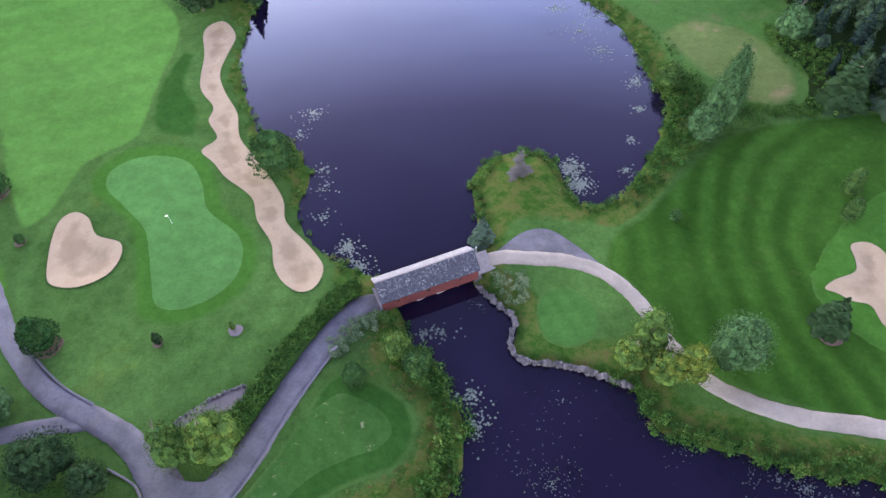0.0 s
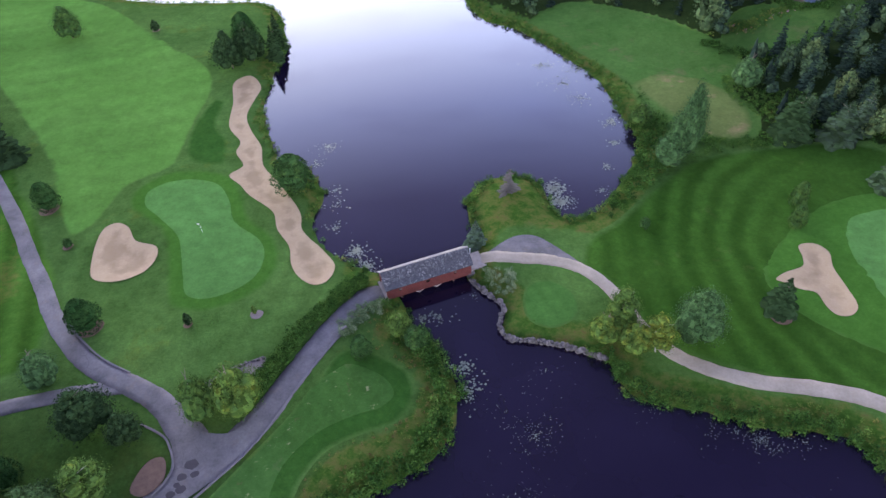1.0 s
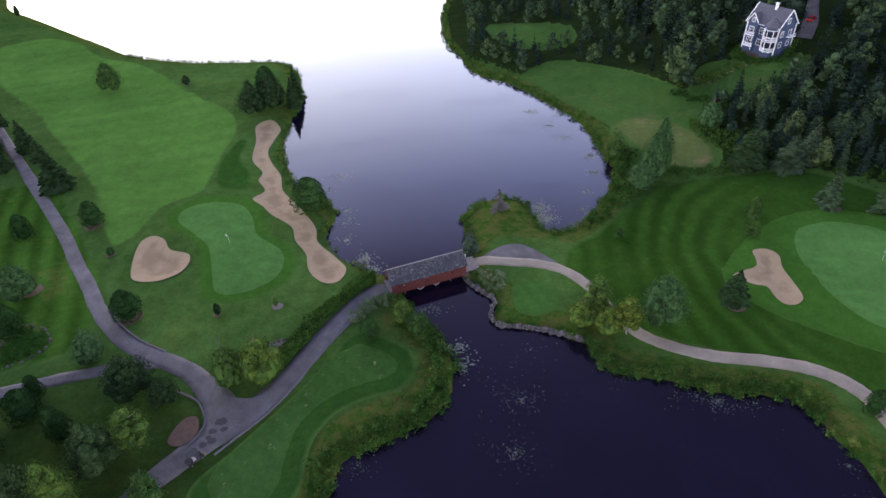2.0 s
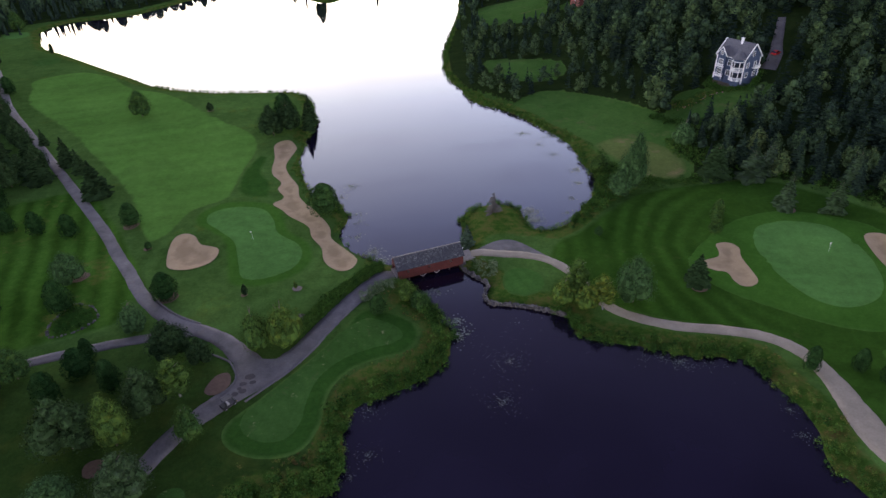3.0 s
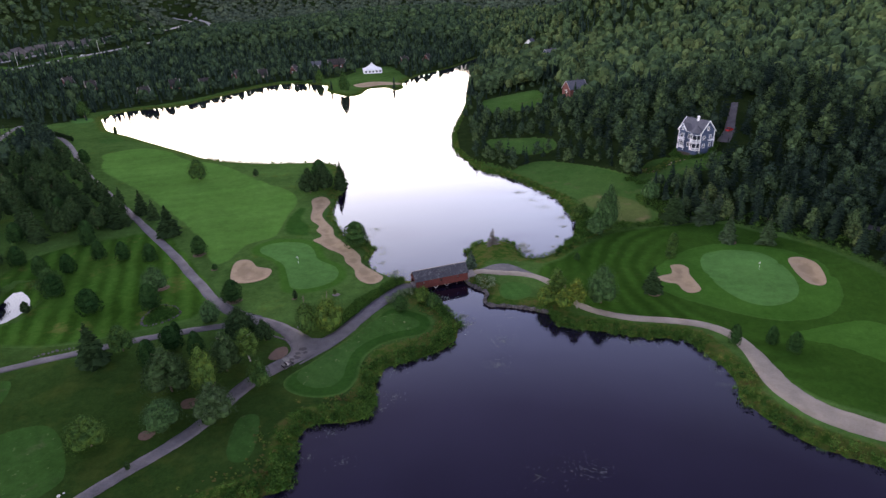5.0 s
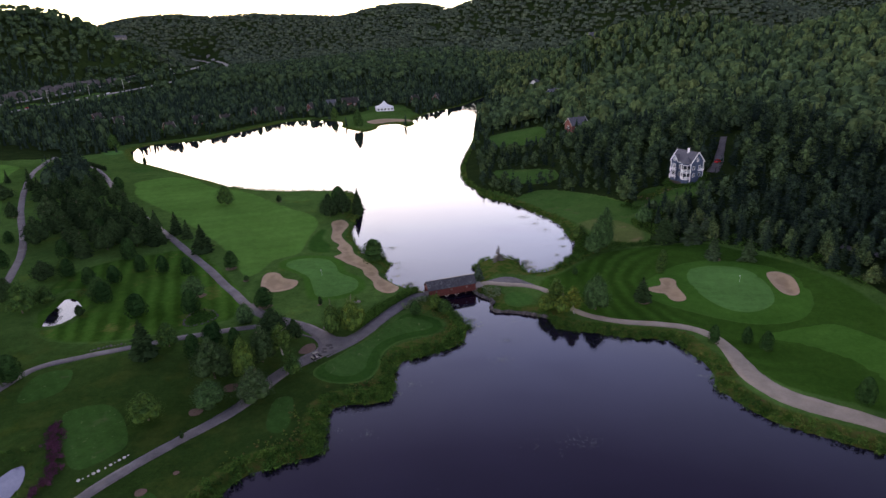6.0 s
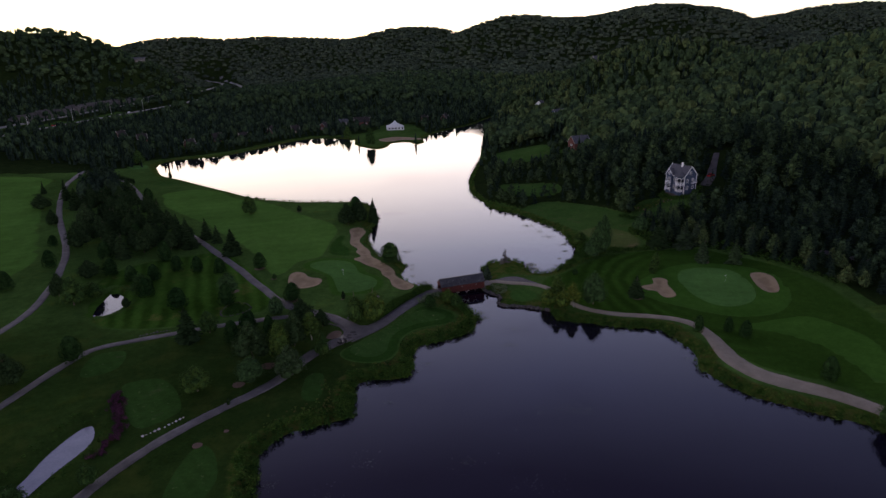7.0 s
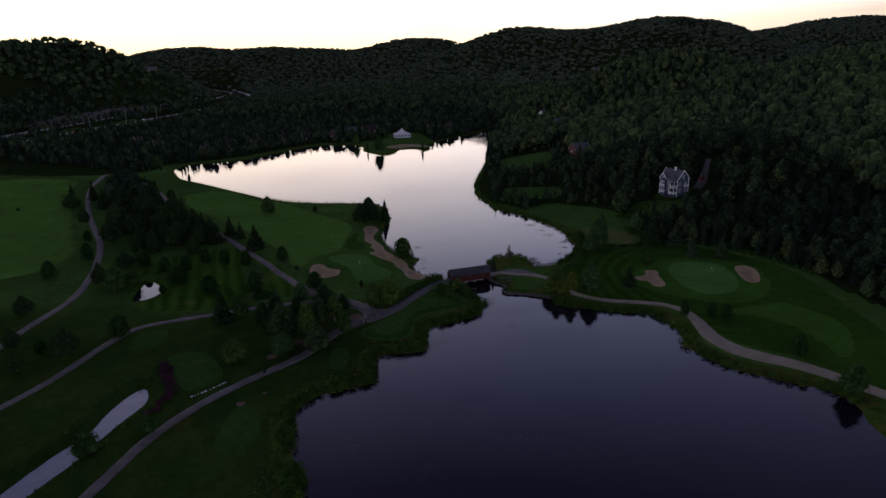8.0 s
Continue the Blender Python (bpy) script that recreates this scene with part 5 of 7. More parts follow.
taken = [(-204, 176), (-180, 142), (-164, 108), (-150, 106), (-162, 134), (-138, 92), (-150, 123), (-132, 104), (-141, 126), (-150, 132), (-168, 153), (-176, 160), (-172, 128), (-190, 160), (-186, 176), (-115, 104), (-123, 109), (-121, 92)]
EDGE_PATH = spline([(-84.6, 74.3), (-107.3, 103.3), (-137.7, 141.8), (-164.1, 175.5), (-200, 230)], False, 4)
while len(taken) < 52:
    x, y = strip_rng.uniform(-215, -112), strip_rng.uniform(84, 200)
    ok = inland(STRIP_WOOD, np.array(x), np.array(y)) < -1 and away(EDGE_PATH, np.array(x), np.array(y)) > 4.5 and min(math.hypot(x - a, y - b) for a, b in taken) > 5.0
    if ok:
        taken.append((x, y))
        k = len(taken)
        (PINE[0], SPRUCE[0], PINE[0], SPRUCE[1], CEDAR[0])[k % 5].at(x, y, 0.7 + 0.45 * strip_rng.random(), ("dark pine", "dark spruce", "dark pine", "grey-green spruce", "dark cedar")[k % 5] + " among others in the woodland strip", k * 1.3, 1.0, "trees of the woodland strip")
# single trees on the far fairway
set_out((
    (SPRUCE[0], -243, 210, 0.75, 0.75, "narrow spruce on the far fairway"),
    (PINE[0], -223, 176, 0.85, 1.6, "broad dark pine clump by the far path"),
    (PINE[0], -197.5, 144, 0.85, 0.85, "dark pine beside the far path"),
    (ROUND[0], -247.8, 167.5, 0.56, 1.0, "tiny dark bush on the far fairway"),
    (CEDAR[0], -163.7, 60.3, 1.1, 0.95, "dark round cedar on the far fairway"),
    (PINE[0], -149.9, 24.5, 0.7, 1.3, "broad dark pine beside the far path"),
    (PINE[0], -136.5, -0.6, 0.7, 0.95, "dark pine between the paths"),
    (PINE[0], -126.1, -14.7, 0.6, 1.0, "small dark pine between the paths"),
    (CEDAR[0], -125.9, -4.2, 0.64, 1.05, "small dark cedar between the paths"),
))

# willow shoots in a row along the far cart path
for i in range(8):
    CONE.at(-224 + i * 2.4, 259 - i * 2.0, 0.9, "small dark conifer in a row by the path", i, 1.0, "conifer row by the far path")


# ---- joined growth ----
def grove(name, places, protos, material, label, category, sizes, tints, rng):
    """Many plants as one mesh: each proto turned, scaled and set on the land."""
    V, T = [], []
    which = rng.integers(0, len(protos), len(places))
    if isinstance(protos[0], tuple):
        protos, group = [p[0] for p in protos], [p[1] for p in protos]
    else:
        group = [0] * len(protos)
    z = land(places[:, 0], places[:, 1])
    for k, q in enumerate(protos):
        idx = np.where(which == k)[0]
        if not len(idx):
            continue
        a = rng.uniform(0, 2 * math.pi, len(idx))
        s = rng.uniform(*sizes, len(idx))
        w = s * rng.uniform(0.85, 1.15, len(idx))
        p = q.reshape(1, -1, 3)
        x = (p[..., 0] * np.cos(a)[:, None] - p[..., 1] * np.sin(a)[:, None]) * w[:, None] + places[idx, 0][:, None]
        y = (p[..., 0] * np.sin(a)[:, None] + p[..., 1] * np.cos(a)[:, None]) * w[:, None] + places[idx, 1][:, None]
        zz = p[..., 2] * s[:, None] + z[idx][:, None] - 0.1
        V.append(np.stack([x, y, zz], -1).reshape(-1, 3))
        lo, hi = tints[group[k]]
        T.append(np.repeat(rng.uniform(lo, hi, len(idx)), p.shape[1]))
    V, T = np.concatenate(V), np.concatenate(T)
    ob = new(name, mesh_of(name, V, np.arange(len(V)).reshape(-1, 4), material, False, T))
    return tagged(ob, label, category, kind="stuff")


def scatter(x0, x1, y0, y1, step, rng, test):
    X, Y = np.meshgrid(np.arange(x0, x1, step), np.arange(y0, y1, step))
    X = X.ravel() + rng.uniform(-0.5, 0.5, X.size) * step
    Y = Y.ravel() + rng.uniform(-0.5, 0.5, Y.size) * step
    k = test(X, Y)
    return np.stack([X[k], Y[k]], 1)


def in_valley(X, Y):
    """The valley that opens to the north of the lake."""
    return np.abs(X + 5) < 0.93 * (Y + 175)


def lump(rng, x, y, z, rx, rz, rough=0.22):
    """A leafy lump: a rounded heart with a wavy surface and no underside."""
    q = core(0, 0, 0, 1, 1, 1, 2)
    k, ph = rng.normal(0, 2.6, (4, 3)), rng.uniform(0, 6.28, 4)
    q = q * (1 + rough * np.sin(q @ k.T + ph).mean(-1, keepdims=True) * 1.8)
    q = q[q[..., 2].mean(1) > -0.2 if rx > 0.42 else q[..., 2].mean(1) > -0.55]
    return q * (rx, rx, rz) + (x, y, z)


def leafy(rng, lumps, leaves, wide, size):
    """A forest broadleaf seen from afar: a few lumps and loose leaf clumps, one unit tall."""
    out = [lump(rng, 0, 0, 0.58, 0.36 * wide, 0.42)]
    for i in range(lumps - 1):
        a = i * 2.4 + rng.uniform(0, 1)
        r = rng.uniform(0.16, 0.27) * wide
        out.append(lump(rng, r * math.cos(a), r * math.sin(a), rng.uniform(0.4, 0.78), rng.uniform(0.2, 0.27) * wide, rng.uniform(0.16, 0.24)))
    if leaves:
        d = rng.normal(0, 1, (leaves, 3))
        d /= np.linalg.norm(d, axis=1)[:, None]
        d[:, 2] = np.abs(d[:, 2]) * 1.1 - 0.3
        out.append(cards(d * (0.47 * wide, 0.47 * wide, 0.43) * rng.uniform(0.86, 1.04, (leaves, 1)) + (0, 0, 0.56), d, size, rng))
    return np.concatenate(out)


def spire(rng, wide, tiers=4, sides=6, leaves=0):
    """A forest conifer seen from afar: stacked ragged skirts, one unit tall."""
    out = []
    for i in range(tiers):
        z0, z1 = 0.06 + 0.94 * i / tiers, min(1.0, 0.06 + 0.94 * (i + 1.7) / tiers)
        r0 = 0.5 * wide * (1 - i / tiers) ** 0.9
        r1 = 0.10 * r0
        rr = r0 * rng.uniform(0.7, 1.2, sides)
        zz = z0 + rng.uniform(-0.05, 0.05, sides)
        a = np.arange(sides) * 2 * math.pi / sides + i * 0.5
        for j in range(sides):
            k = (j + 1) % sides
            out.append([(rr[j] * math.cos(a[j]), rr[j] * math.sin(a[j]), zz[j]), (rr[k] * math.cos(a[k]), rr[k] * math.sin(a[k]), zz[k]), (r1 * math.cos(a[k]), r1 * math.sin(a[k]), z1), (r1 * math.cos(a[j]), r1 * math.sin(a[j]), z1)])
    if leaves:
        t = rng.random(leaves) ** 1.3
        a = rng.uniform(0, 6.28, leaves)
        r = 0.5 * wide * (1 - t) ** 0.9
        p = np.stack([r * np.cos(a), r * np.sin(a), 0.06 + 0.9 * t], 1)
        return np.concatenate([np.array(out), cards(p, p * (1, 1, 0) + (0, 0, 0.05), 0.05, rng)])
    return np.array(out)


def facing(X, Y):
    """Hillsides that fall towards the lake, and the crests above them."""
    r = np.hypot(X, Y + 150)
    return land(X + 30 * X / r, Y + 30 * (Y + 150) / r) > land(X, Y) - 2.5


f_ = np.random.default_rng(5)
edge_set = [(lobed(210, f_, 1.0, 0.78, 0.040, 12, 0.0), 1) for _ in range(5)] + [(whorled(f_, 1.2, 0.46, 12, 8), 0) for _ in range(5)]
near_set = [(leafy(f_, 4, 18, 0.84, 0.075), 1) for _ in range(6)] + [(spire(f_, 0.46, 5, 7, 14), 0) for _ in range(3)]
mid_set = [(leafy(f_, 2, 6, 0.88, 0.10), 1) for _ in range(5)] + [(spire(f_, 0.42, 4, 5) * (1, 1, 1.15), 0) for _ in range(3)]
far_set = [((leafy(f_, 1, 0, 1.25, 0.1) - (0, 0, 0.5)) * (1.85, 1.85, 1.5), 1) for _ in range(6)] + [(spire(f_, 0.8, 2, 5) * (1, 1, 0.9), 0) for _ in range(1)]
wood_set = [(lobed(120, f_, 0.85, 0.7, 0.06, 9, 0.02), 1) for _ in range(2)] + [(egg(130, f_, 0.85, 0.6, 0.05), 0) for _ in range(3)] + [(whorled(f_, 1.25, 0.5, 11, 9), 0) for _ in range(3)]
SPREAD = [(0.0, 0.32), (0.4, 0.95)]
p = scatter(20, 420, 0, 440, 5.8, f_, lambda X, Y: wooded(X, Y) & in_valley(X, Y) & (Y < 440))
close = (p[:, 0] < 190) & (p[:, 1] < 250)
close &= ~((p[:, 0] > 70) & (p[:, 1] < 118))
stand = scatter(70, 190, 0, 118, 4.9, f_, lambda X, Y: wooded(X, Y) & in_valley(X, Y))
field = (p[:, 0] > 70) & (p[:, 1] < 118) & (p[:, 0] < 190)
fine_set = [(whorled(f_, 1.2, 0.52, 17, 11), 0) for _ in range(4)] + [(lobed(620, f_, 1.0, 0.75, 0.030, 16, 0.0, 1.0, 1.0, 2, 0.3), 1) for _ in range(3)]
front = np.minimum(inland(GOLF, stand[:, 0], stand[:, 1]), inland(MEADOW_EAST, stand[:, 0], stand[:, 1])) < 17
LEAFY_BED = spline([(71.6, 111), (69.6, 103), (71.2, 95), (75, 90), (79, 92.4), (86, 93), (86.4, 98.4), (77.5, 101.5), (75.6, 107)])
keep = stand[:, 0] > 76 + 0.25 * np.maximum(stand[:, 1] - 90, 0)
keep &= inland(LEAFY_BED, stand[:, 0], stand[:, 1]) > 0.5
grove("conifer_stand", stand[~front], edge_set[2:], FOREST, "dark spruce stand behind the green", "forest", (5.5, 10.0), [(0.0, 0.3), (0.15, 0.5)], f_)
grove("spruce_front", stand[front & keep], fine_set, FOREST, "spruces and bushy trees at the forest's edge", "forest", (5.0, 8.5), [(0.1, 0.4), (0.35, 0.85)], f_)
under_growth = scatter(66, 120, 56, 122, 1.7, f_, lambda X, Y: wooded(X, Y) & (np.minimum(inland(GOLF, X, Y), inland(MEADOW_EAST, X, Y)) < 9))
low = close & (p[:, 0] < 80) & (inland(LAKE, p[:, 0], p[:, 1]) < 60) & (p[:, 1] > 138)
grove("shore_trees", p[low], edge_set, FOREST, "low mixed trees near the eastern shore", "trees", (4.2, 7.5), [(0.0, 0.3), (0.3, 0.8)], f_)
grove("forest_edge", p[close & ~low], edge_set, FOREST, "dense mixed trees on the lower hillside", "forest", (7.0, 12.5), [(0.0, 0.25), (0.25, 0.75)], f_)
young = ~close & (p[:, 0] < 82) & (p[:, 1] < 340) & (inland(LAKE, p[:, 0], p[:, 1]) < 68)
grove("young_conifers", p[young], mid_set[5:] + near_set[:2], FOREST, "low young conifers and bushes near the shore", "trees", (3.2, 6.0), [(0.0, 0.35), (0.3, 0.8)], f_)
grove("hill_forest", p[~close & ~field & ~young], near_set, FOREST, "dense mixed forest on the hillside", "forest", (7.5, 13.5), SPREAD, f_)
p = scatter(-560, 60, 300, 700, 6.8, f_, lambda X, Y: wooded(X, Y) & in_valley(X, Y) & ((X < 20) | (Y > 440)))
grove("lakeside_forest", p, mid_set[:3] + mid_set[5:] + mid_set[5:], FOREST, "dark mixed forest round the far shore", "forest", (5.0, 9.5), [(0.0, 0.3), (0.3, 0.6)], f_)
p = scatter(60, 800, 440, 1000, 9.0, f_, lambda X, Y: in_valley(X, Y) & facing(X, Y))
p = p[wooded(p[:, 0], p[:, 1])]
grove("ridge_forest", p, mid_set, FOREST, "forest covering the middle ridge", "forest", (7.5, 11.5), SPREAD, f_)
p = scatter(-900, 60, 700, 1100, 11.0, f_, lambda X, Y: in_valley(X, Y) & facing(X, Y))
p = p[wooded(p[:, 0], p[:, 1])]
grove("valley_forest", p, [(q * (1.55, 1.55, 1), g) for q, g in mid_set], FOREST, "forest on the valley floor and far hill", "forest", (7.5, 10.5), [(0.12, 0.4), (0.42, 0.8)], f_)
p = scatter(420, 900, 150, 440, 9.0, f_, lambda X, Y: wooded(X, Y) & in_valley(X, Y))
grove("outer_forest", p, mid_set, FOREST, "forest on the outer hillside", "forest", (8, 13), SPREAD, f_)
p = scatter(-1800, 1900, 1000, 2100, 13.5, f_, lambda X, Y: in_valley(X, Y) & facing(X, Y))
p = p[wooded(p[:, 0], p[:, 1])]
grove("far_forest", p, far_set, HAZY_FOREST, "far forest on the ridges", "forest", (7.5, 10.5), [(0.0, 0.5), (0.2, 0.9)], f_)
p = scatter(-250, -150, 150, 300, 6.0, f_, lambda X, Y: (inland(STRIP_WOOD, X, Y) < -1) & (Y > 186) & (away(spline([(-107, 103), (-138, 142), (-164, 175), (-200, 230), (-236, 274)], False, 4), X, Y) > 5))
grove("strip_forest", p, wood_set[2:], FOREST, "dark strip of tall conifers between paths", "woodland strip", (8.0, 14.5), [(0.0, 0.3), (0.3, 0.6)], f_)

OAK[0].at(-70, 384, 1.5, "tall dark tree on the small spit", 0.3, 0.7)
OAK[1].at(-98, 440, 1.1, "dark tree on the far shore", 0.9, 0.8)

# growth along the water
SHORE = spline(LAKE_NORTH[22:] + LAKE_WEST + LAKE_SOUTH[:8], False, 5)
SHORE_EAST = spline(LAKE_SOUTH[16:] + LAKE_EAST[:42], False, 5)
bush_set = [lobed(110, f_, 1.0, 1.5, 0.078, 9, 0.0, 1.0, 1.0, 1) for _ in range(6)]


def bankside(line, lo, hi, gap, rng, tall_test):
    """Places on both sides of a shore, out to hi on land."""
    p, t = [], np.gradient(line, axis=0)
    run = np.hypot(t[:, 0], t[:, 1])
    nrm = np.stack([-t[:, 1], t[:, 0]], 1) / run[:, None]
    for (x, y), (nx, ny), r in zip(line, nrm, run):
        for _ in range(max(1, int(r * (hi - lo) / gap))):
            o, s = rng.uniform(lo, hi), rng.uniform(-0.6, 0.6) * r
            p.append((x + nx * o + ny * s, y + ny * o - nx * s))
    p = np.array(p)
    d = inland(LAKE, p[:, 0], p[:, 1])
    keep = (d > -0.3) & (d < hi + 1) & tall_test(p[:, 0], p[:, 1])
    return p[keep]


def clear_of(X, Y):
    k = np.ones(X.shape, bool)
    k &= ~((X > 6) & (X < 22.5) & (Y > 33.5) & (Y < 47.5))
    k &= ~((np.abs(X + 2) < 13) & (np.abs(Y - 50 - 0.336 * (X + 2.3)) < 3.3))
    for b in BUNKERS:
        k &= inland(b, X, Y) > 0.8
    return k


south = bankside(SHORE, -3.6, 3.6, 1.0, f_, lambda X, Y: clear_of(X, Y) & (Y < 44) & (inland(spline(TEE_RIM), X, Y) > 0.8))
grove("bank_shrubs", south, bush_set, SHRUB, "thick mixed shrubs along the lake bank", "shrubs", (0.8, 1.9), [(0.0, 0.66)], f_)
herbs = bankside(SHORE, -8.5, 8.5, 1.1, f_, lambda X, Y: clear_of(X, Y) & (Y < 46) & (inland(spline(TEE_RIM), X, Y) > 0.3) & (inland(LAKE, X, Y) > 2.5) & (X > -48))
grove("bank_herbs", herbs, bush_set, SHRUB, "low rusty and yellow weeds behind the bank", "weeds", (0.22, 0.55), [(0.55, 1.08)], f_)
north = bankside(SHORE, -2.4, 2.4, 1.6, f_, lambda X, Y: clear_of(X, Y) & (Y > 44))
grove("bank_shrubs", north, bush_set, SHRUB, "low green shrubs between bunker and water", "shrubs", (0.5, 1.3), [(0.1, 0.75)], f_)
tall_weeds = bankside(SHORE_EAST, -4.6, 4.6, 0.75, f_, lambda X, Y: clear_of(X, Y) & (Y < 21) & (inland(LAKE, X, Y) > 0.4) & (inland(LAKE, X, Y) < 4.6))
grove("tall_weeds", tall_weeds, bush_set, SHRUB, "golden-green tall weeds along the eastern bank", "weeds", (0.3, 0.75), [(0.55, 0.98)], f_)
dense = bankside(SHORE_EAST, -2.2, 2.2, 0.7, f_, lambda X, Y: clear_of(X, Y) & (Y < 34) & (Y > 13) & (X > 22))
grove("bank_shrubs", dense, bush_set, SHRUB, "dense green shrubs along the water by the path", "shrubs", (0.7, 1.5), [(0.0, 0.5)], f_)
east = bankside(SHORE_EAST, -2.6, 2.6, 1.8, f_, lambda X, Y: clear_of(X, Y))
grove("bank_shrubs", east, bush_set, SHRUB, "shrubs and tall weeds along the eastern bank", "shrubs", (0.6, 1.7), [(0.05, 0.72)], f_)
thick = scatter(32, 62, 62, 97, 1.6, f_, lambda X, Y: (inland(LAKE, X, Y) > 0.5) & (inland(LAKE, X, Y) < 9 - 0.03 * (Y - 62)) & (inland(spline(RINGS_RIGHT), X, Y) > 1) & (inland(MEADOW_EAST, X, Y) > 0.5))
grove("bank_shrubs", thick, bush_set, SHRUB, "dense bushes on the shore below the meadow", "shrubs", (0.7, 2.3), [(0.0, 0.48)], f_)
weeds = scatter(0, 62, 92, 195, 1.9, f_, lambda X, Y: (inland(LAKE, X, Y) > 0.4) & (inland(LAKE, X, Y) < 10) & (inland(MEADOW_EAST, X, Y) > 0.3) & (inland(SHORE_STRIP, X, Y) < 1.5))
grove("shore_weeds", weeds, bush_set, SHRUB, "bright green weeds along the meadow shore", "weeds", (0.35, 0.95), [(0.3, 0.66)], f_)
row = spline([(73, 127), (77, 121), (82, 117), (91, 115), (98, 119)], False, 9)
grove("garden_bushes", np.repeat(row, 2, axis=0) + f_.normal(0, 0.7, (len(row) * 2, 2)), bush_set, SHRUB, "dark bushes along the garden terrace", "bushes", (0.9, 1.8), [(0.0, 0.35)], f_)
beds = np.concatenate([f_.normal(0, 1, (70, 2)) * (3.0, 1.6) + (83, 131), f_.normal(0, 1, (40, 2)) * (3.0, 1.2) + (91, 132)])
grove("garden_bushes", beds, bush_set, SHRUB, "leafy garden beds below the house", "bushes", (0.5, 1.3), [(0.2, 0.8)], f_)
grove("garden_flowers", beds[::2] + (0.6, -0.8), bush_set, foliage("flower_bed", [(0.0, (0.10, 0.12, 0.03)), (0.4, (0.30, 0.24, 0.05)), (0.7, (0.33, 0.12, 0.20)), (1.0, (0.40, 0.30, 0.34))]), "pink and yellow flowers in the garden beds", "flowers", (0.3, 0.6), [(0.0, 1.0)], f_)
a = f_.uniform(0, 2 * math.pi, 90)
round_house = np.stack([102.4 + (6.9 + f_.normal(0, 0.7, 90)) * np.cos(a), 136.6 + (6.9 + f_.normal(0, 0.7, 90)) * np.sin(a)], 1)
grove("garden_bushes", round_house, bush_set, SHRUB, "green bushes round the foot of the house", "bushes", (1.2, 2.3), [(0.05, 0.5)], f_)
grove("undergrowth", under_growth, bush_set, SHRUB, "bright leafy undergrowth at the forest's edge", "shrubs", (0.5, 1.5), [(0.1, 0.6)], f_)
leafy_bed = scatter(68, 88, 88, 112, 0.95, f_, lambda X, Y: inland(LEAFY_BED, X, Y) < 0.0)
grove("leafy_bed", leafy_bed, bush_set, SHRUB, "bright green leafy growth beside the meadow", "shrubs", (0.45, 0.95), [(0.35, 0.72)], f_)
divide = np.repeat(spline([(56.5, 85.6), (59, 85.6), (61.8, 84.2), (65.6, 83.2), (69.5, 81.6), (73.5, 81.0)], False, 8), 2, axis=0)
grove("hedge", divide + f_.normal(0, 0.75, divide.shape), bush_set, SHRUB, "low leafy hedge between meadow and striped grass", "hedge", (0.6, 1.2), [(0.15, 0.62)], f_)
fringe = scatter(55, 130, 10, 92, 1.8, f_, lambda X, Y: (np.abs(inland(spline(RINGS_RIGHT), X, Y) - 2.2) < 1.8) & (Y > 60 - 0.2 * X))
grove("forest_fringe", fringe, bush_set, SHRUB, "leafy fringe at the foot of the forest", "shrubs", (0.5, 1.5), [(0.0, 0.4)], f_)
line = spline([(-12.6, 49.4), (-15.8, 47.3), (-19.2, 43.6), (-22.2, 39.6), (-24.6, 35), (-26.8, 30.8), (-28.6, 27.6)], False, 14)
hedge = np.repeat(line, 3, axis=0) + f_.normal(0, 0.55, (len(line) * 3, 2))
tagged(grove("hedge", hedge, bush_set, SHRUB, "thick green hedge along the cart path", "hedge", (0.9, 1.7), [(0.2, 0.62)], f_), kind="stuff")
mat_west = spline([(-9.6, 44.2), (-12.0, 42.8), (-14.4, 40.6), (-15.4, 38.9)], False, 14)
mat_east = f_.uniform((7.6, 45.2), (12.6, 50.6), (70, 2))
juniper = np.concatenate([np.repeat(mat_west, 3, axis=0) + f_.normal(0, 0.7, (len(mat_west) * 3, 2)), mat_east[inland(LAKE, mat_east[:, 0], mat_east[:, 1]) > 1.0]])
grove("juniper", juniper, bush_set, JUNIPER, "low grey-green juniper beside the bridge ends", "juniper", (0.5, 0.9), [(0.2, 0.9)], f_)
bloom = np.repeat(spline([(-87, -13), (-84.4, -17.6), (-81.4, -22.6), (-78.6, -29), (-79.5, -36)], False, 10), 3, axis=0)
bloom = bloom + f_.normal(0, 0.8, bloom.shape)
grove("loosestrife", bloom, bush_set, PURPLE, "purple flowering loosestrife by the creek", "flowers", (0.6, 1.15), [(0.2, 0.9)], f_)
creek = scatter(-104, -80, -80, -15, 1.7, f_, lambda X, Y: (inland(CREEK, X, Y) > 0.9) & (inland(CREEK, X, Y) < 4.5))
grove("creek_shrubs", creek, bush_set, SHRUB, "dark shrubs and reeds along the creek", "shrubs", (0.35, 0.95), [(0.0, 0.6)], f_)
bed = scatter(-78, -69, 32, 43, 0.95, f_, lambda X, Y: inland(spline([(-77, 42.5), (-72, 40.6), (-69.6, 37), (-71.5, 33.8), (-76, 31.8), (-78.4, 34.5), (-78, 39)]), X, Y) < -0.6)
grove("ground_cover", bed, bush_set, SHRUB, "dark low ground cover in the rock bed", "ground cover", (0.5, 1.0), [(0.0, 0.4)], f_)
pool = scatter(-130, -108, 30, 64, 1.6, f_, lambda X, Y: (inland(POND, X, Y) > 0.8) & (inland(POND, X, Y) < 3.0))
grove("pond_reeds", pool, bush_set, SHRUB, "low reeds round the small pond", "reeds", (0.2, 0.5), [(0.1, 0.6)], f_)


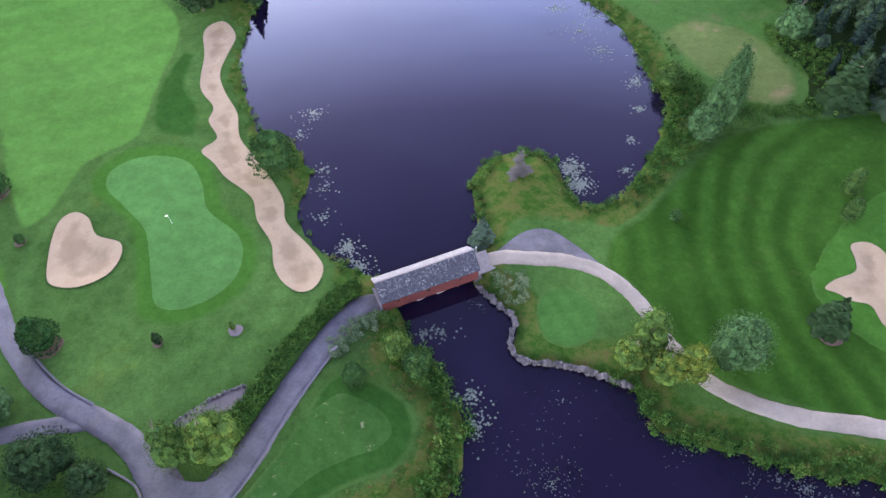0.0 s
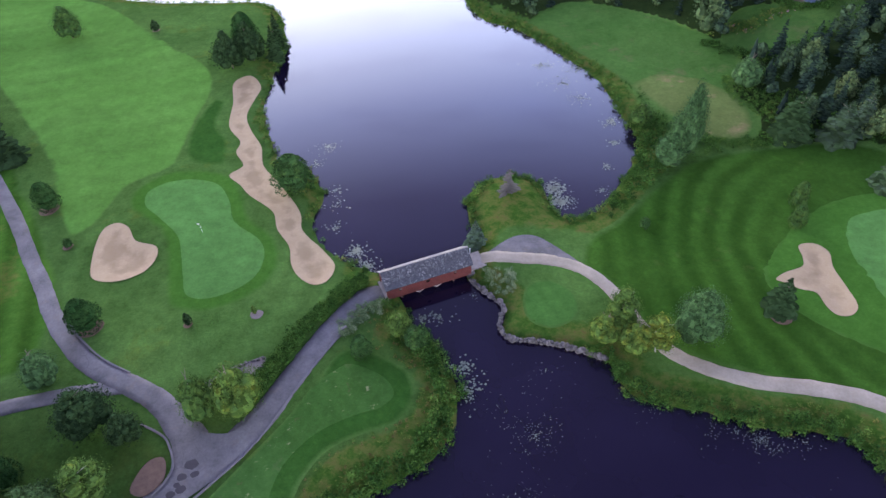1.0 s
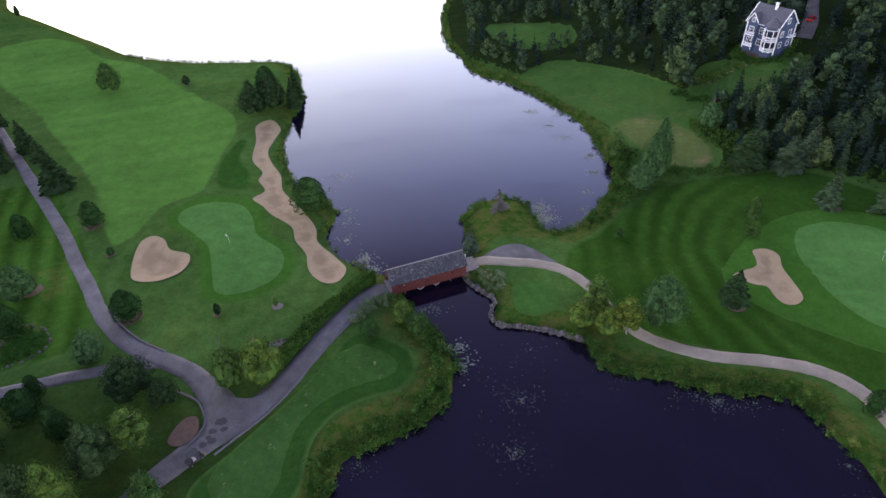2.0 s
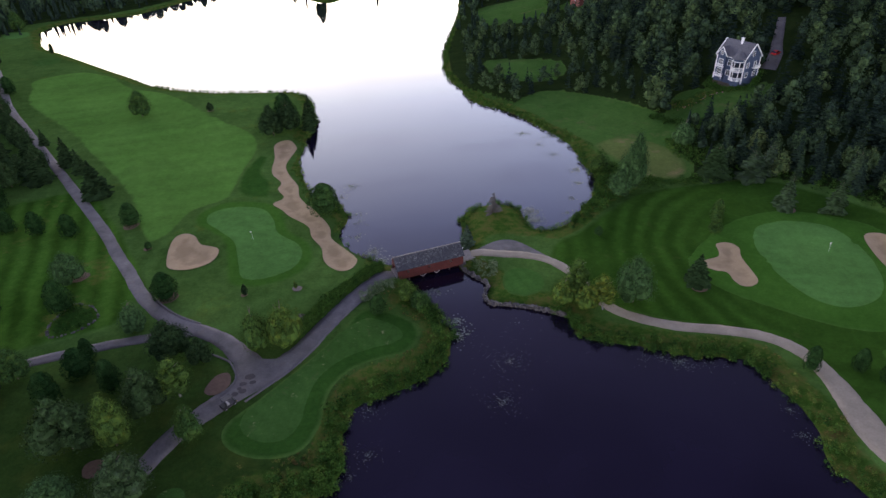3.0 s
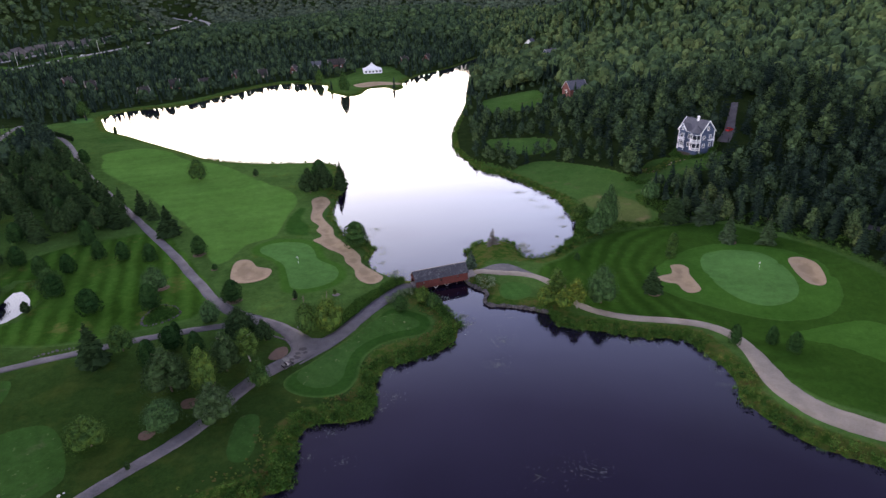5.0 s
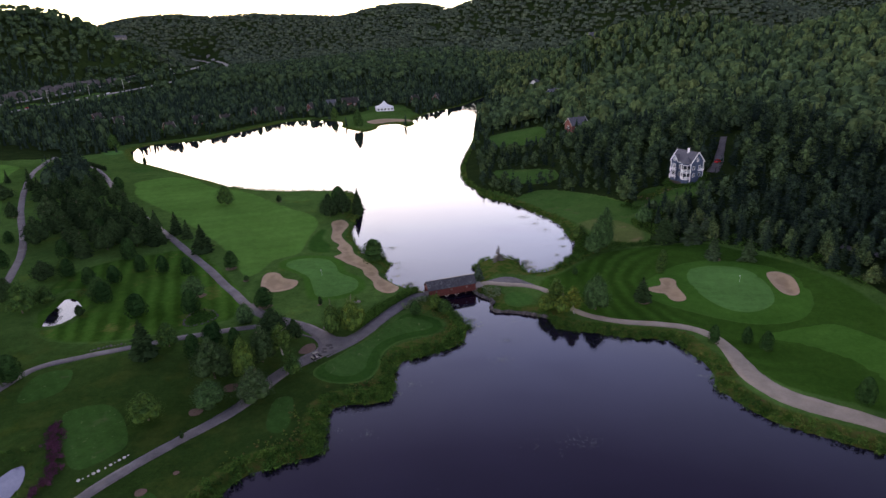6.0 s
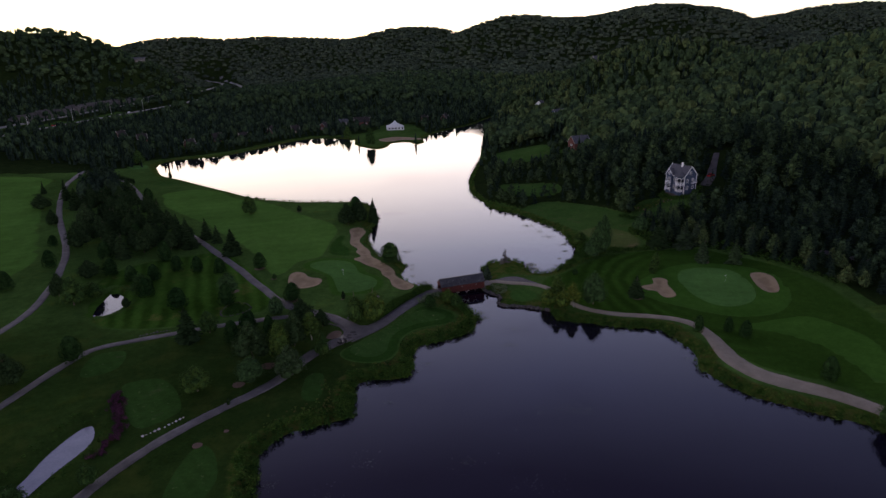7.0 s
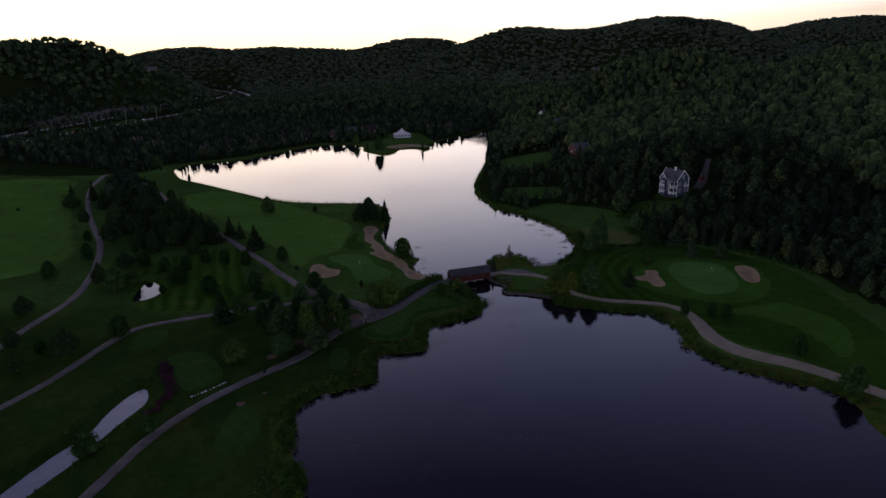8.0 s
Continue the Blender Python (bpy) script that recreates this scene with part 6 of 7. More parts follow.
# ---- materials of built things ----
def boards(name, c1, c2, width, axis="x", dark=0.55):
    """Painted boards with joints, weathered."""
    k = Nodes(name, 0.75, 0.0, 0.3)
    x, y, z = k.axes()
    v = {"x": x, "y": y, "z": z}[axis]
    saw = k.math("FRACT", k.math("DIVIDE", v, width))
    c = k.mix(k.span(k.noise(0.9, 5.0), 0.3, 0.7), c1, c2)
    c = k.shade(c, k.noise(9.0, 3.0), 0.8, 1.2)
    c = k.mix(k.span(saw, 0.04, 0.10, 1.0, 0.0), c, tuple(q * dark for q in c1))
    k.bump(saw, 0.3, 0.02)
    return k.done(c)


def shingles(name, c1, c2, lichen):
    k = Nodes(name, 0.9, 0.0, 0.25)
    n = k.t.nodes.new("ShaderNodeTexVoronoi")
    k.put(n.inputs["Vector"], k.xyz)
    n.inputs["Scale"].default_value = 5.5
    one = k.t.nodes.new("ShaderNodeSeparateColor")
    k.put(one.inputs[0], n.outputs["Color"])
    c = k.mix(one.outputs[0], c1, c2)
    c = k.mix(k.math("MULTIPLY", k.span(one.outputs[1], 0.72, 0.8), k.span(k.noise(0.6, 3.0), 0.4, 0.65)), c, lichen)
    k.bump(one.outputs[2], 0.4, 0.03)
    return k.done(c)


RED_BOARDS = boards("red_barn_boards", (0.072, 0.017, 0.015), (0.108, 0.028, 0.024), 0.28)
DARK_WOOD = plain("dark_timber", (0.035, 0.026, 0.022), (0.085, 0.065, 0.055), 2.0, 0.85, 0.02)
GREY_WOOD = plain("weathered_timber", (0.144, 0.130, 0.122), (0.238, 0.216, 0.202), 2.0, 0.9, 0.02)
PALE_WOOD = plain("pale_timber", (0.302, 0.281, 0.259), (0.418, 0.389, 0.360), 2.0, 0.85, 0.01)
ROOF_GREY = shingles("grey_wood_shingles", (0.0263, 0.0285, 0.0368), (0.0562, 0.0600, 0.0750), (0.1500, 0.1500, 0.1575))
ROOF_PALE = shingles("pale_grey_shingles", (0.130, 0.122, 0.115), (0.216, 0.202, 0.187), (0.302, 0.288, 0.274))
ROOF_SLATE = shingles("slate_grey_shingles", (0.0612, 0.0646, 0.0799), (0.1037, 0.1071, 0.1283), (0.1224, 0.1224, 0.1470))
ROOF_DARK = shingles("dark_brown_shingles", (0.0200, 0.0170, 0.0180), (0.0400, 0.0340, 0.0350), (0.0500, 0.0450, 0.0450))
BLUE_SIDING = boards("blue_grey_siding", (0.036, 0.056, 0.105), (0.052, 0.076, 0.135), 0.22, "z")
BROWN_RED = boards("dark_red_siding", (0.10, 0.03, 0.028), (0.15, 0.05, 0.04), 0.25, "z")
WHITE_PAINT = plain("white_paint", (0.66, 0.67, 0.69), (0.78, 0.78, 0.79), 1.5, 0.6)
CANVAS = plain("white_canvas", (0.60, 0.63, 0.66), (0.70, 0.72, 0.74), 0.5, 0.7)
GLASS = Nodes("window_glass", 0.06, 0.0, 0.6).done((0.02, 0.025, 0.035))
BLACK = plain("black_plastic", (0.012, 0.012, 0.014), (0.03, 0.03, 0.034), 4.0, 0.5)
YELLOW = plain("yellow_paint", (0.42, 0.27, 0.05), (0.52, 0.35, 0.08), 2.0, 0.4)
RUBBER = plain("rubber", (0.012, 0.012, 0.012), (0.03, 0.03, 0.03), 6.0, 0.9)
METAL = plain("grey_metal", (0.35, 0.36, 0.38), (0.5, 0.5, 0.52), 3.0, 0.4, 0.0, 8.0, 0.8)
RED_PAINT = plain("red_car_paint", (0.45, 0.02, 0.02), (0.55, 0.035, 0.03), 2.0, 0.25, 0.0, 8.0, 0.0, 0.5)
FLAG_WHITE = plain("flag_cloth", (0.45, 0.45, 0.43), (0.56, 0.56, 0.53), 3.0, 0.8)


# ---- covered bridge ----
def gable_roof(bm, length, half, eave, ridge, side, courses=9, thick=0.07):
    """One roof slope with stepped courses, in one piece. side -1 or 1."""
    line = []
    for i in range(courses):
        a, b = i / courses, (i + 1) / courses
        line.append((half * (1 - a), eave + (ridge - eave) * a + thick))
        line.append((half * (1 - b), eave + (ridge - eave) * b + thick * 0.45))
    line += [(0.0, ridge - thick), (half, eave - thick)]
    return prism(bm, [(y * side, z) for y, z in line], length, Matrix.Rotation(math.pi / 2, 4, "Z"))


def sloping(bm, a, b, r):
    """A square bar from a to b."""
    a, b = Vector(a), Vector(b)
    m = Matrix.Translation((a + b) / 2) @ (b - a).to_track_quat("Z", "Y").to_matrix().to_4x4() @ Matrix.Diagonal((r, r, (b - a).length, 1))
    bmesh.ops.create_cube(bm, size=1.0, matrix=m)
    return bm


def covered_bridge():
    top = new("covered_bridge")
    top.matrix_world = pose(-2.4, 49.75, -0.1, 0, 0, 18.7)
    L, half, eave, ridge, low = 15.6, 2.5, 2.4, 4.5, 0.05
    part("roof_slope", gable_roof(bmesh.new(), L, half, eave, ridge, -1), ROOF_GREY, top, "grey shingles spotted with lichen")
    # the north slope is coloured several times paler than the south slope
    part("roof_slope", gable_roof(bmesh.new(), L, half, eave, ridge, 1), ROOF_PALE, top, "much paler shingles")
    part("ridge_cap", cube(0, 0, ridge + 0.06, L + 0.1, 0.28, 0.08, bevel=0.03), GREY_WOOD, top)
    for side in (-1, 1):
        bm = bmesh.new()
        y = side * 2.2
        gaps = [(-5.2, 0.5), (-0.4, 0.62), (4.6, 0.5)]
        edge = -7.5
        for gx, gw in gaps:
            box(bm, (edge + gx - gw / 2) / 2, y, (low + eave) / 2 + 0.08, gx - gw / 2 - edge, 0.12, eave - low + 0.15)
            box(bm, gx, y, (low + 1.4) / 2, gw, 0.12, 1.4 - low)
            box(bm, gx, y, 2.2, gw, 0.12, 0.55)
            edge = gx + gw / 2
        box(bm, (edge + 7.5) / 2, y, (low + eave) / 2 + 0.08, 7.5 - edge, 0.12, eave - low + 0.15)
        part("side_wall", bm, RED_BOARDS, top, "red board wall with small openings")
        bm = bmesh.new()
        for i in range(49):
            x = -7.4 + i * 0.308
            if all(abs(x - gx) > gw / 2 + 0.05 for gx, gw in gaps):
                box(bm, x, y + side * 0.075, (low + eave) / 2, 0.05, 0.03, eave - low)
        part("wall_battens", bm, RED_BOARDS, top)
    for x in (-7.5, 7.5):
        bm = bmesh.new()
        prism(bm, [(-2.2, eave - 0.2), (2.2, eave - 0.2), (2.2, eave + 0.3), (0, ridge - 0.1), (-2.2, eave + 0.3)], 0.12, Matrix.Translation((x, 0, 0)) @ Matrix.Rotation(math.pi / 2, 4, "Z"))
        for s in (-1, 1):
            box(bm, x, s * 2.0, (low + eave) / 2, 0.12, 0.4, eave - low)
        part("portal", bm, RED_BOARDS, top, "red boarded portal")
    bm = bmesh.new()
    for i in range(40):
        box(bm, -7.8 + i * 0.4, 0, 0.5, 0.37, 4.2, 0.08)
    part("deck", bm, GREY_WOOD, top, "grey plank deck")
    for y in (-1.9, 0, 1.9):
        part("girder", cube(0, y, 0.24, 15.8, 0.22, 0.4, bevel=0.02), DARK_WOOD, top)
    for x in (-5.0, -1.9, 1.3, 4.4):
        bm = bmesh.new()
        for y in (-1.7, 1.7):
            box(bm, x, y, -1.3, 0.24, 0.24, 2.7)
        box(bm, x, 0, -0.02, 0.26, 4.1, 0.22)
        pier = part("pier", bm, DARK_WOOD, top, "dark timber pier")
        if x in (-1.9, 1.3):
            for s in (-1, 1):
                part("brace", sloping(bmesh.new(), (x + 0.7 * s, -2.2, 0.05), (x, -1.85, -0.75), 0.12), PALE_WOOD, pier, "pale timber brace")
    for x in (-7.6, 7.6):
        bm = cube(x, 0, -0.8, 1.3, 4.6, 2.2, bevel=0.12)
        part("abutment", bm, STONE, top, "stone abutment")
    bm = bmesh.new()
    box(bm, 9.2, 0, 0.6, 2.8, 3.9, 0.3, bevel=0.03)
    part("approach_slab", bm, GREY_WOOD, top, "plank approach")
    return tagged(top, "red covered wooden bridge with grey shingle roof", "covered bridge")


covered_bridge()


# ---- the house on the hill ----
def window(parent, x, y, z, w, h, ax="x", mull=1, face=-1):
    """A framed window on a wall that faces along y (ax 'x') or along x (ax 'y')."""
    bm, gl = bmesh.new(), bmesh.new()
    f = 0.13

    def bit(b, u, v, su, sv, d, off):
        if ax == "x":
            box(b, x + u, y + face * off, z + v, su, d, sv)
        else:
            box(b, x + face * off, y + u, z + v, d, su, sv)
    for s in (-1, 1):
        bit(bm, s * (w / 2), 0, f, h + f, 0.14, 0.05)
        bit(bm, 0, s * (h / 2), w + f, f, 0.14, 0.06)
    for i in range(mull):
        bit(bm, -w / 2 + w * (i + 1) / (mull + 1), 0, 0.06, h, 0.1, 0.04)
    bit(bm, 0, 0.1 * h, w, 0.05, 0.1, 0.035)
    bit(gl, 0, 0, w, h, 0.04, 0.02)
    fr = part("window", bm, WHITE_PAINT, parent, "white-framed window")
    part("pane", gl, GLASS, fr)


def hill_house():
    top = new("hill_house")
    zb = 11.6
    top.matrix_world = pose(102.4, 136.6, zb, 0, 0, -61.0) @ Matrix.Diagonal((0.92, 0.92, 0.97, 1))
    L, D, eave, ridge = 11.2, 8.4, 7.2, 11.5
    bm = bmesh.new()
    prism(bm, [(-D / 2, -2.5), (D / 2, -2.5), (D / 2, eave), (0, ridge - 0.25), (-D / 2, eave)], L, Matrix.Rotation(math.pi / 2, 4, "Z"))
    part("wall_shell", bm, BLUE_SIDING, top, "blue-grey lap siding")
    for s in (-1, 1):
        part("roof_slope", gable_roof(bmesh.new(), L + 0.9, D / 2 + 0.5, eave - 0.4, ridge, s, 12, 0.12), ROOF_SLATE, top, "slate-grey shingles")
    for sx in (-1, 1):
        bm = bmesh.new()
        for s in (-1, 1):
            sloping(bm, (sx * (L / 2 + 0.42), s * (D / 2 + 0.5), eave - 0.38), (sx * (L / 2 + 0.42), 0, ridge + 0.02), 0.26)
        part("bargeboard", bm, WHITE_PAINT, top, "white bargeboard")
        for s in (-1, 1):
            part("corner_board", cube(sx * L / 2, s * D / 2, eave / 2 - 0.6, 0.3, 0.3, eave + 1.0), WHITE_PAINT, top)
    part("gutter", cube(0, -D / 2 - 0.52, eave - 0.42, L + 0.8, 0.14, 0.16), WHITE_PAINT, top)
    bm = cube(0.6, -0.6, ridge + 0.1, 0.7, 0.7, 1.9, bevel=0.04)
    ch = part("chimney", bm, WHITE_PAINT, top, "white boxed chimney")
    part("chimney_cap", cube(0.6, -0.6, ridge + 1.1, 0.95, 0.95, 0.16, bevel=0.03), WHITE_PAINT, ch)
    # front bay with its gable
    fx = -3.2
    bm = bmesh.new()
    prism(bm, [(-1.6, -1.5), (1.6, -1.5), (1.6, eave + 0.4), (0, eave + 2.3), (-1.6, eave + 0.4)], 3.0, Matrix.Translation((fx, -D / 2 + 0.7, 0)))
    bay = part("front_bay", bm, BLUE_SIDING, top)
    for s in (-1, 1):
        bm = bmesh.new()
        m = Matrix.Translation((fx, -D / 2 + 1.2, 0)) @ Matrix.Rotation(math.pi / 2, 4, "Z")
        gable_roof(bm, 4.6, 2.0, eave + 0.05, eave + 2.55, s, 5, 0.1)
        bmesh.ops.transform(bm, matrix=m, verts=bm.verts)
        part("bay_roof", bm, ROOF_SLATE, bay)
        part("bay_bargeboard", sloping(bmesh.new(), (fx + s * 2.0, -D / 2 - 1.12, eave + 0.05), (fx, -D / 2 - 1.12, eave + 2.6), 0.22), WHITE_PAINT, bay)
    window(top, fx, -D / 2 - 0.82, eave + 0.6, 1.0, 1.2)
    window(top, fx, -D / 2 - 0.82, 4.8, 1.6, 1.9, "x", 2)
    window(top, fx, -D / 2 - 0.82, 1.5, 1.8, 2.1, "x", 2)
    for z, w in ((3.3, 3.0), (0.1, 3.2)):
        bm = bmesh.new()
        box(bm, fx, -D / 2 - 1.2, z, w, 0.9, 0.16)
        box(bm, fx, -D / 2 - 1.6, z + 0.95, w, 0.1, 0.1)
        for i in range(12):
            box(bm, fx - w / 2 + (i + 0.5) * w / 12, -D / 2 - 1.6, z + 0.5, 0.09, 0.07, 0.9)
        for s in (-1, 1):
            box(bm, fx + s * w / 2, -D / 2 - 1.2, z + 0.95, 0.1, 0.9, 0.1)
            box(bm, fx + s * w / 2, -D / 2 - 1.6, z + 0.1, 0.16, 0.16, 1.9)
        part("balcony", bm, WHITE_PAINT, top, "white railed balcony")
    # turret at the corner
    tx, ty, tr = 3.6, -D / 2 - 0.4, 2.0
    bm = bmesh.new()
    bmesh.ops.create_cone(bm, cap_ends=True, segments=8, radius1=tr * 0.9, radius2=tr * 0.9, depth=eave + 1.6, matrix=Matrix.Translation((tx, ty, eave / 2 - 0.9)))
    tur = part("turret", bm, BLUE_SIDING, top)
    bm = bmesh.new()
    bmesh.ops.create_cone(bm, cap_ends=True, segments=16, radius1=tr * 1.28, radius2=0.05, depth=2.8, matrix=Matrix.Translation((tx, ty, eave + 1.3)))
    part("turret_roof", bm, ROOF_SLATE, tur, "conical slate-grey roof")
    for z in (0.1, 3.4):
        bm = bmesh.new()
        for i in range(8):
            a0, a1 = math.pi * 2 * i / 8, math.pi * 2 * (i + 1) / 8
            p0, p1 = (tx + tr * 1.15 * math.cos(a0), ty + tr * 1.15 * math.sin(a0)), (tx + tr * 1.15 * math.cos(a1), ty + tr * 1.15 * math.sin(a1))
            for h in (0.05, 0.95, 2.95):
                sloping(bm, (*p0, z + h), (*p1, z + h), 0.16)
            sloping(bm, (*p0, z - 0.2), (*p0, z + 3.0), 0.16)
            for k in range(1, 5):
                q = (p0[0] + (p1[0] - p0[0]) * k / 5, p0[1] + (p1[1] - p0[1]) * k / 5)
                sloping(bm, (*q, z), (*q, z + 0.95), 0.09)
        part("turret_gallery", bm, WHITE_PAINT, tur, "white posts and rails")
        bm = bmesh.new()
        bmesh.ops.create_cone(bm, cap_ends=True, segments=8, radius1=tr * 0.93, radius2=tr * 0.93, depth=1.7, matrix=Matrix.Translation((tx, ty, z + 1.6)))
        part("turret_window", bm, GLASS, tur)
    for x, z, w in ((0.2, 4.9, 2.0), (0.2, 1.5, 2.4)):
        window(top, x, -D / 2, z, w, 1.8, "x", 2)
    for y, z, w in ((-2.2, 4.8, 1.3), (1.8, 4.8, 1.3), (-2.0, 1.6, 1.4), (2.0, 1.6, 1.4), (0, 8.3, 1.1)):
        window(top, L / 2, y, z, w, 1.6, "y", 1, 1)
    bm = cube(L / 2 + 0.7, 1.8, 3.6, 1.4, 3.0, 0.2)
    for i in range(8):
        box(bm, L / 2 + 1.35, 0.4 + i * 0.4, 4.1, 0.08, 0.08, 0.9)
    box(bm, L / 2 + 1.35, 1.8, 4.55, 0.1, 3.0, 0.1)
    part("side_balcony", bm, WHITE_PAINT, top)
    part("foundation", cube(0, 0, -2.6, L + 0.2, D + 0.2, 1.4), DARK_WOOD, top)
    return tagged(top, "tall blue-grey house with white trim and corner turret", "house")


hill_house()


# ---- cabins, lodge, tent ----
def cabin(x, y, turn, w, d, eave, ridge, wall, roof, label, chimney=True):
    top = new("cabin")
    top.matrix_world = pose(x, y, float(land(x, y)), 0, 0, turn)
    bm = bmesh.new()
    prism(bm, [(-d / 2, -1.5), (d / 2, -1.5), (d / 2, eave), (0, ridge - 0.15), (-d / 2, eave)], w, Matrix.Rotation(math.pi / 2, 4, "Z"))
    part("wall_shell", bm, wall, top)
    for s in (-1, 1):
        part("roof_slope", gable_roof(bmesh.new(), w + 1.0, d / 2 + 0.6, eave - 0.5, ridge, s, 7, 0.12), roof, top)
        window(top, s * w * 0.25, -d / 2, eave * 0.55, 1.3, 1.2)
        bm = bmesh.new()
        for q in (-1, 1):
            sloping(bm, (s * (w / 2 + 0.48), q * (d / 2 + 0.6), eave - 0.5), (s * (w / 2 + 0.48), 0, ridge), 0.2)
        part("bargeboard", bm, PALE_WOOD, top)
        window(top, s * w / 2, 0, eave * 0.55, 2.0, 1.5, "y", 2, s)
    part("door", cube(0, -d / 2 - 0.03, 1.05, 0.95, 0.1, 2.1), PALE_WOOD, top)
    if chimney:
        part("chimney", cube(w * 0.2, d * 0.15, ridge + 0.1, 0.7, 0.7, 1.6), STONE, top)
    return tagged(top, label, "cabin")


for x, y, a in ((-310, 436, 60), (-283, 420, 35), (-229, 394, 50), (-218, 430, 20), (-197, 440, 30), (-181, 482, 65), (-158, 486, 15), (-132, 503, 75), (-28, 530, 40), (-5, 545, 65)):
    cabin(x, y, a, 7.5, 7.0, 2.6, 7.4, BROWN_RED, ROOF_DARK, "small steep-roofed dark red lake cabin among trees")
cabin(-95, 528, 10, 16, 10, 4.5, 9.0, BROWN_RED, ROOF_DARK, "large dark lodge above the far beach")
cabin(-118, 536, 14, 12, 8, 4.0, 7.0, GREY_WOOD, ROOF_SLATE, "long grey lodge wing behind the trees", False)
cabin(85.3, 276.3, 20, 12, 9, 4.2, 8.4, BROWN_RED, ROOF_SLATE, "dark red cabin with slate roof in the forest")
cabin(118.8, 275.5, -10, 11, 8, 3.5, 6.5, GREY_WOOD, ROOF_SLATE, "grey cabin roof among the trees", False)
cabin(96, 416, 30, 11, 9, 4.5, 9.0, BLUE_SIDING, ROOF_SLATE, "blue-grey house far up the shore")
cabin(97, 525, 60, 10, 8, 4.5, 8.5, WHITE_PAINT, ROOF_SLATE, "white house far up the shore")
cabin(188.5, 655, 10, 14, 9, 5, 9, GREY_WOOD, ROOF_SLATE, "grey house high in the forest")
cabin(-529, 950, 30, 26, 12, 5, 8, GREY_WOOD, ROOF_SLATE, "pale house on the far hillside")


def marquee(x, y):
    top = new("marquee_tent")
    top.matrix_world = pose(x, y, float(land(x, y)), 0, 0, 12) @ Matrix.Diagonal((1.25, 1.25, 1.25, 1))
    bm = bmesh.new()
    prof = [(0.0, 7.6), (0.6, 6.6), (2.2, 5.0), (4.4, 3.6), (6.6, 2.9), (6.8, 2.6)]
    rings = []
    for k, z in prof:
        rings.append([bm.verts.new((k * px, k * 0.72 * py, z)) for px, py in ((-1, -1), (0, -1.02), (1, -1), (1.02, 0), (1, 1), (0, 1.02), (-1, 1), (-1.02, 0))])
    for a, b in zip(rings[:-1], rings[1:]):
        for i in range(8):
            bm.faces.new((a[i], a[(i + 1) % 8], b[(i + 1) % 8], b[i]))
    part("canopy", bm, CANVAS, top, "peaked white canvas roof")
    bm = bmesh.new()
    for s in (-1, 1):
        box(bm, 0, s * 4.7, 1.25, 13.0, 0.06, 2.7)
        box(bm, s * 6.5, 0, 1.25, 0.06, 9.3, 2.7)
    part("side_wall", bm, CANVAS, top)
    for i in range(5):
        part("window", cube(-5.2 + i * 2.6, -4.76, 1.4, 1.3, 0.05, 1.2, bevel=0.02), GLASS, top)
    return tagged(top, "white peaked marquee tent on the far shore", "tent")


marquee(-56, 482)


# ---- golf course furniture ----
def flagstick(x, y):
    top = new("golf_flag")
    top.matrix_world = pose(x, y, float(land(x, y)) + 0.14, 0, 0, 200)
    bm = bmesh.new()
    bmesh.ops.create_cone(bm, cap_ends=True, segments=8, radius1=0.018, radius2=0.012, depth=2.3, matrix=Matrix.Translation((0, 0, 1.15)))
    part("pole", bm, WHITE_PAINT, top)
    bm = bmesh.new()
    for i in range(7):
        u = i * 0.075
        for z in (1.95, 2.26):
            bm.verts.new((u, 0.05 * math.sin(u * 9), z - 0.08 * u))
    bm.verts.ensure_lookup_table()
    for i in range(6):
        bm.faces.new((bm.verts[2 * i], bm.verts[2 * i + 2], bm.verts[2 * i + 3], bm.verts[2 * i + 1]))
    bmesh.ops.solidify(bm, geom=bm.faces[:], thickness=0.012)
    part("flag", bm, FLAG_WHITE, top, "pale cloth flag")
    return tagged(top, "golf flag on a thin white pole", "golf flag", "flags on the greens")


flagstick(-44.4, 65.1)
flagstick(84.0, 45.0)


def wheel(parent, x, y, r, w):
    bm = bmesh.new()
    bmesh.ops.create_cone(bm, cap_ends=True, segments=14, radius1=r, radius2=r, depth=w, matrix=Matrix.Translation((x, y, r)) @ Matrix.Rotation(math.pi / 2, 4, "X"))
    ob = part("wheel", bm, RUBBER, parent)
    bm = bmesh.new()
    bmesh.ops.create_cone(bm, cap_ends=True, segments=10, radius1=r * 0.55, radius2=r * 0.5, depth=w + 0.03, matrix=Matrix.Translation((x, y, r)) @ Matrix.Rotation(math.pi / 2, 4, "X"))
    part("rim", bm, METAL, ob)


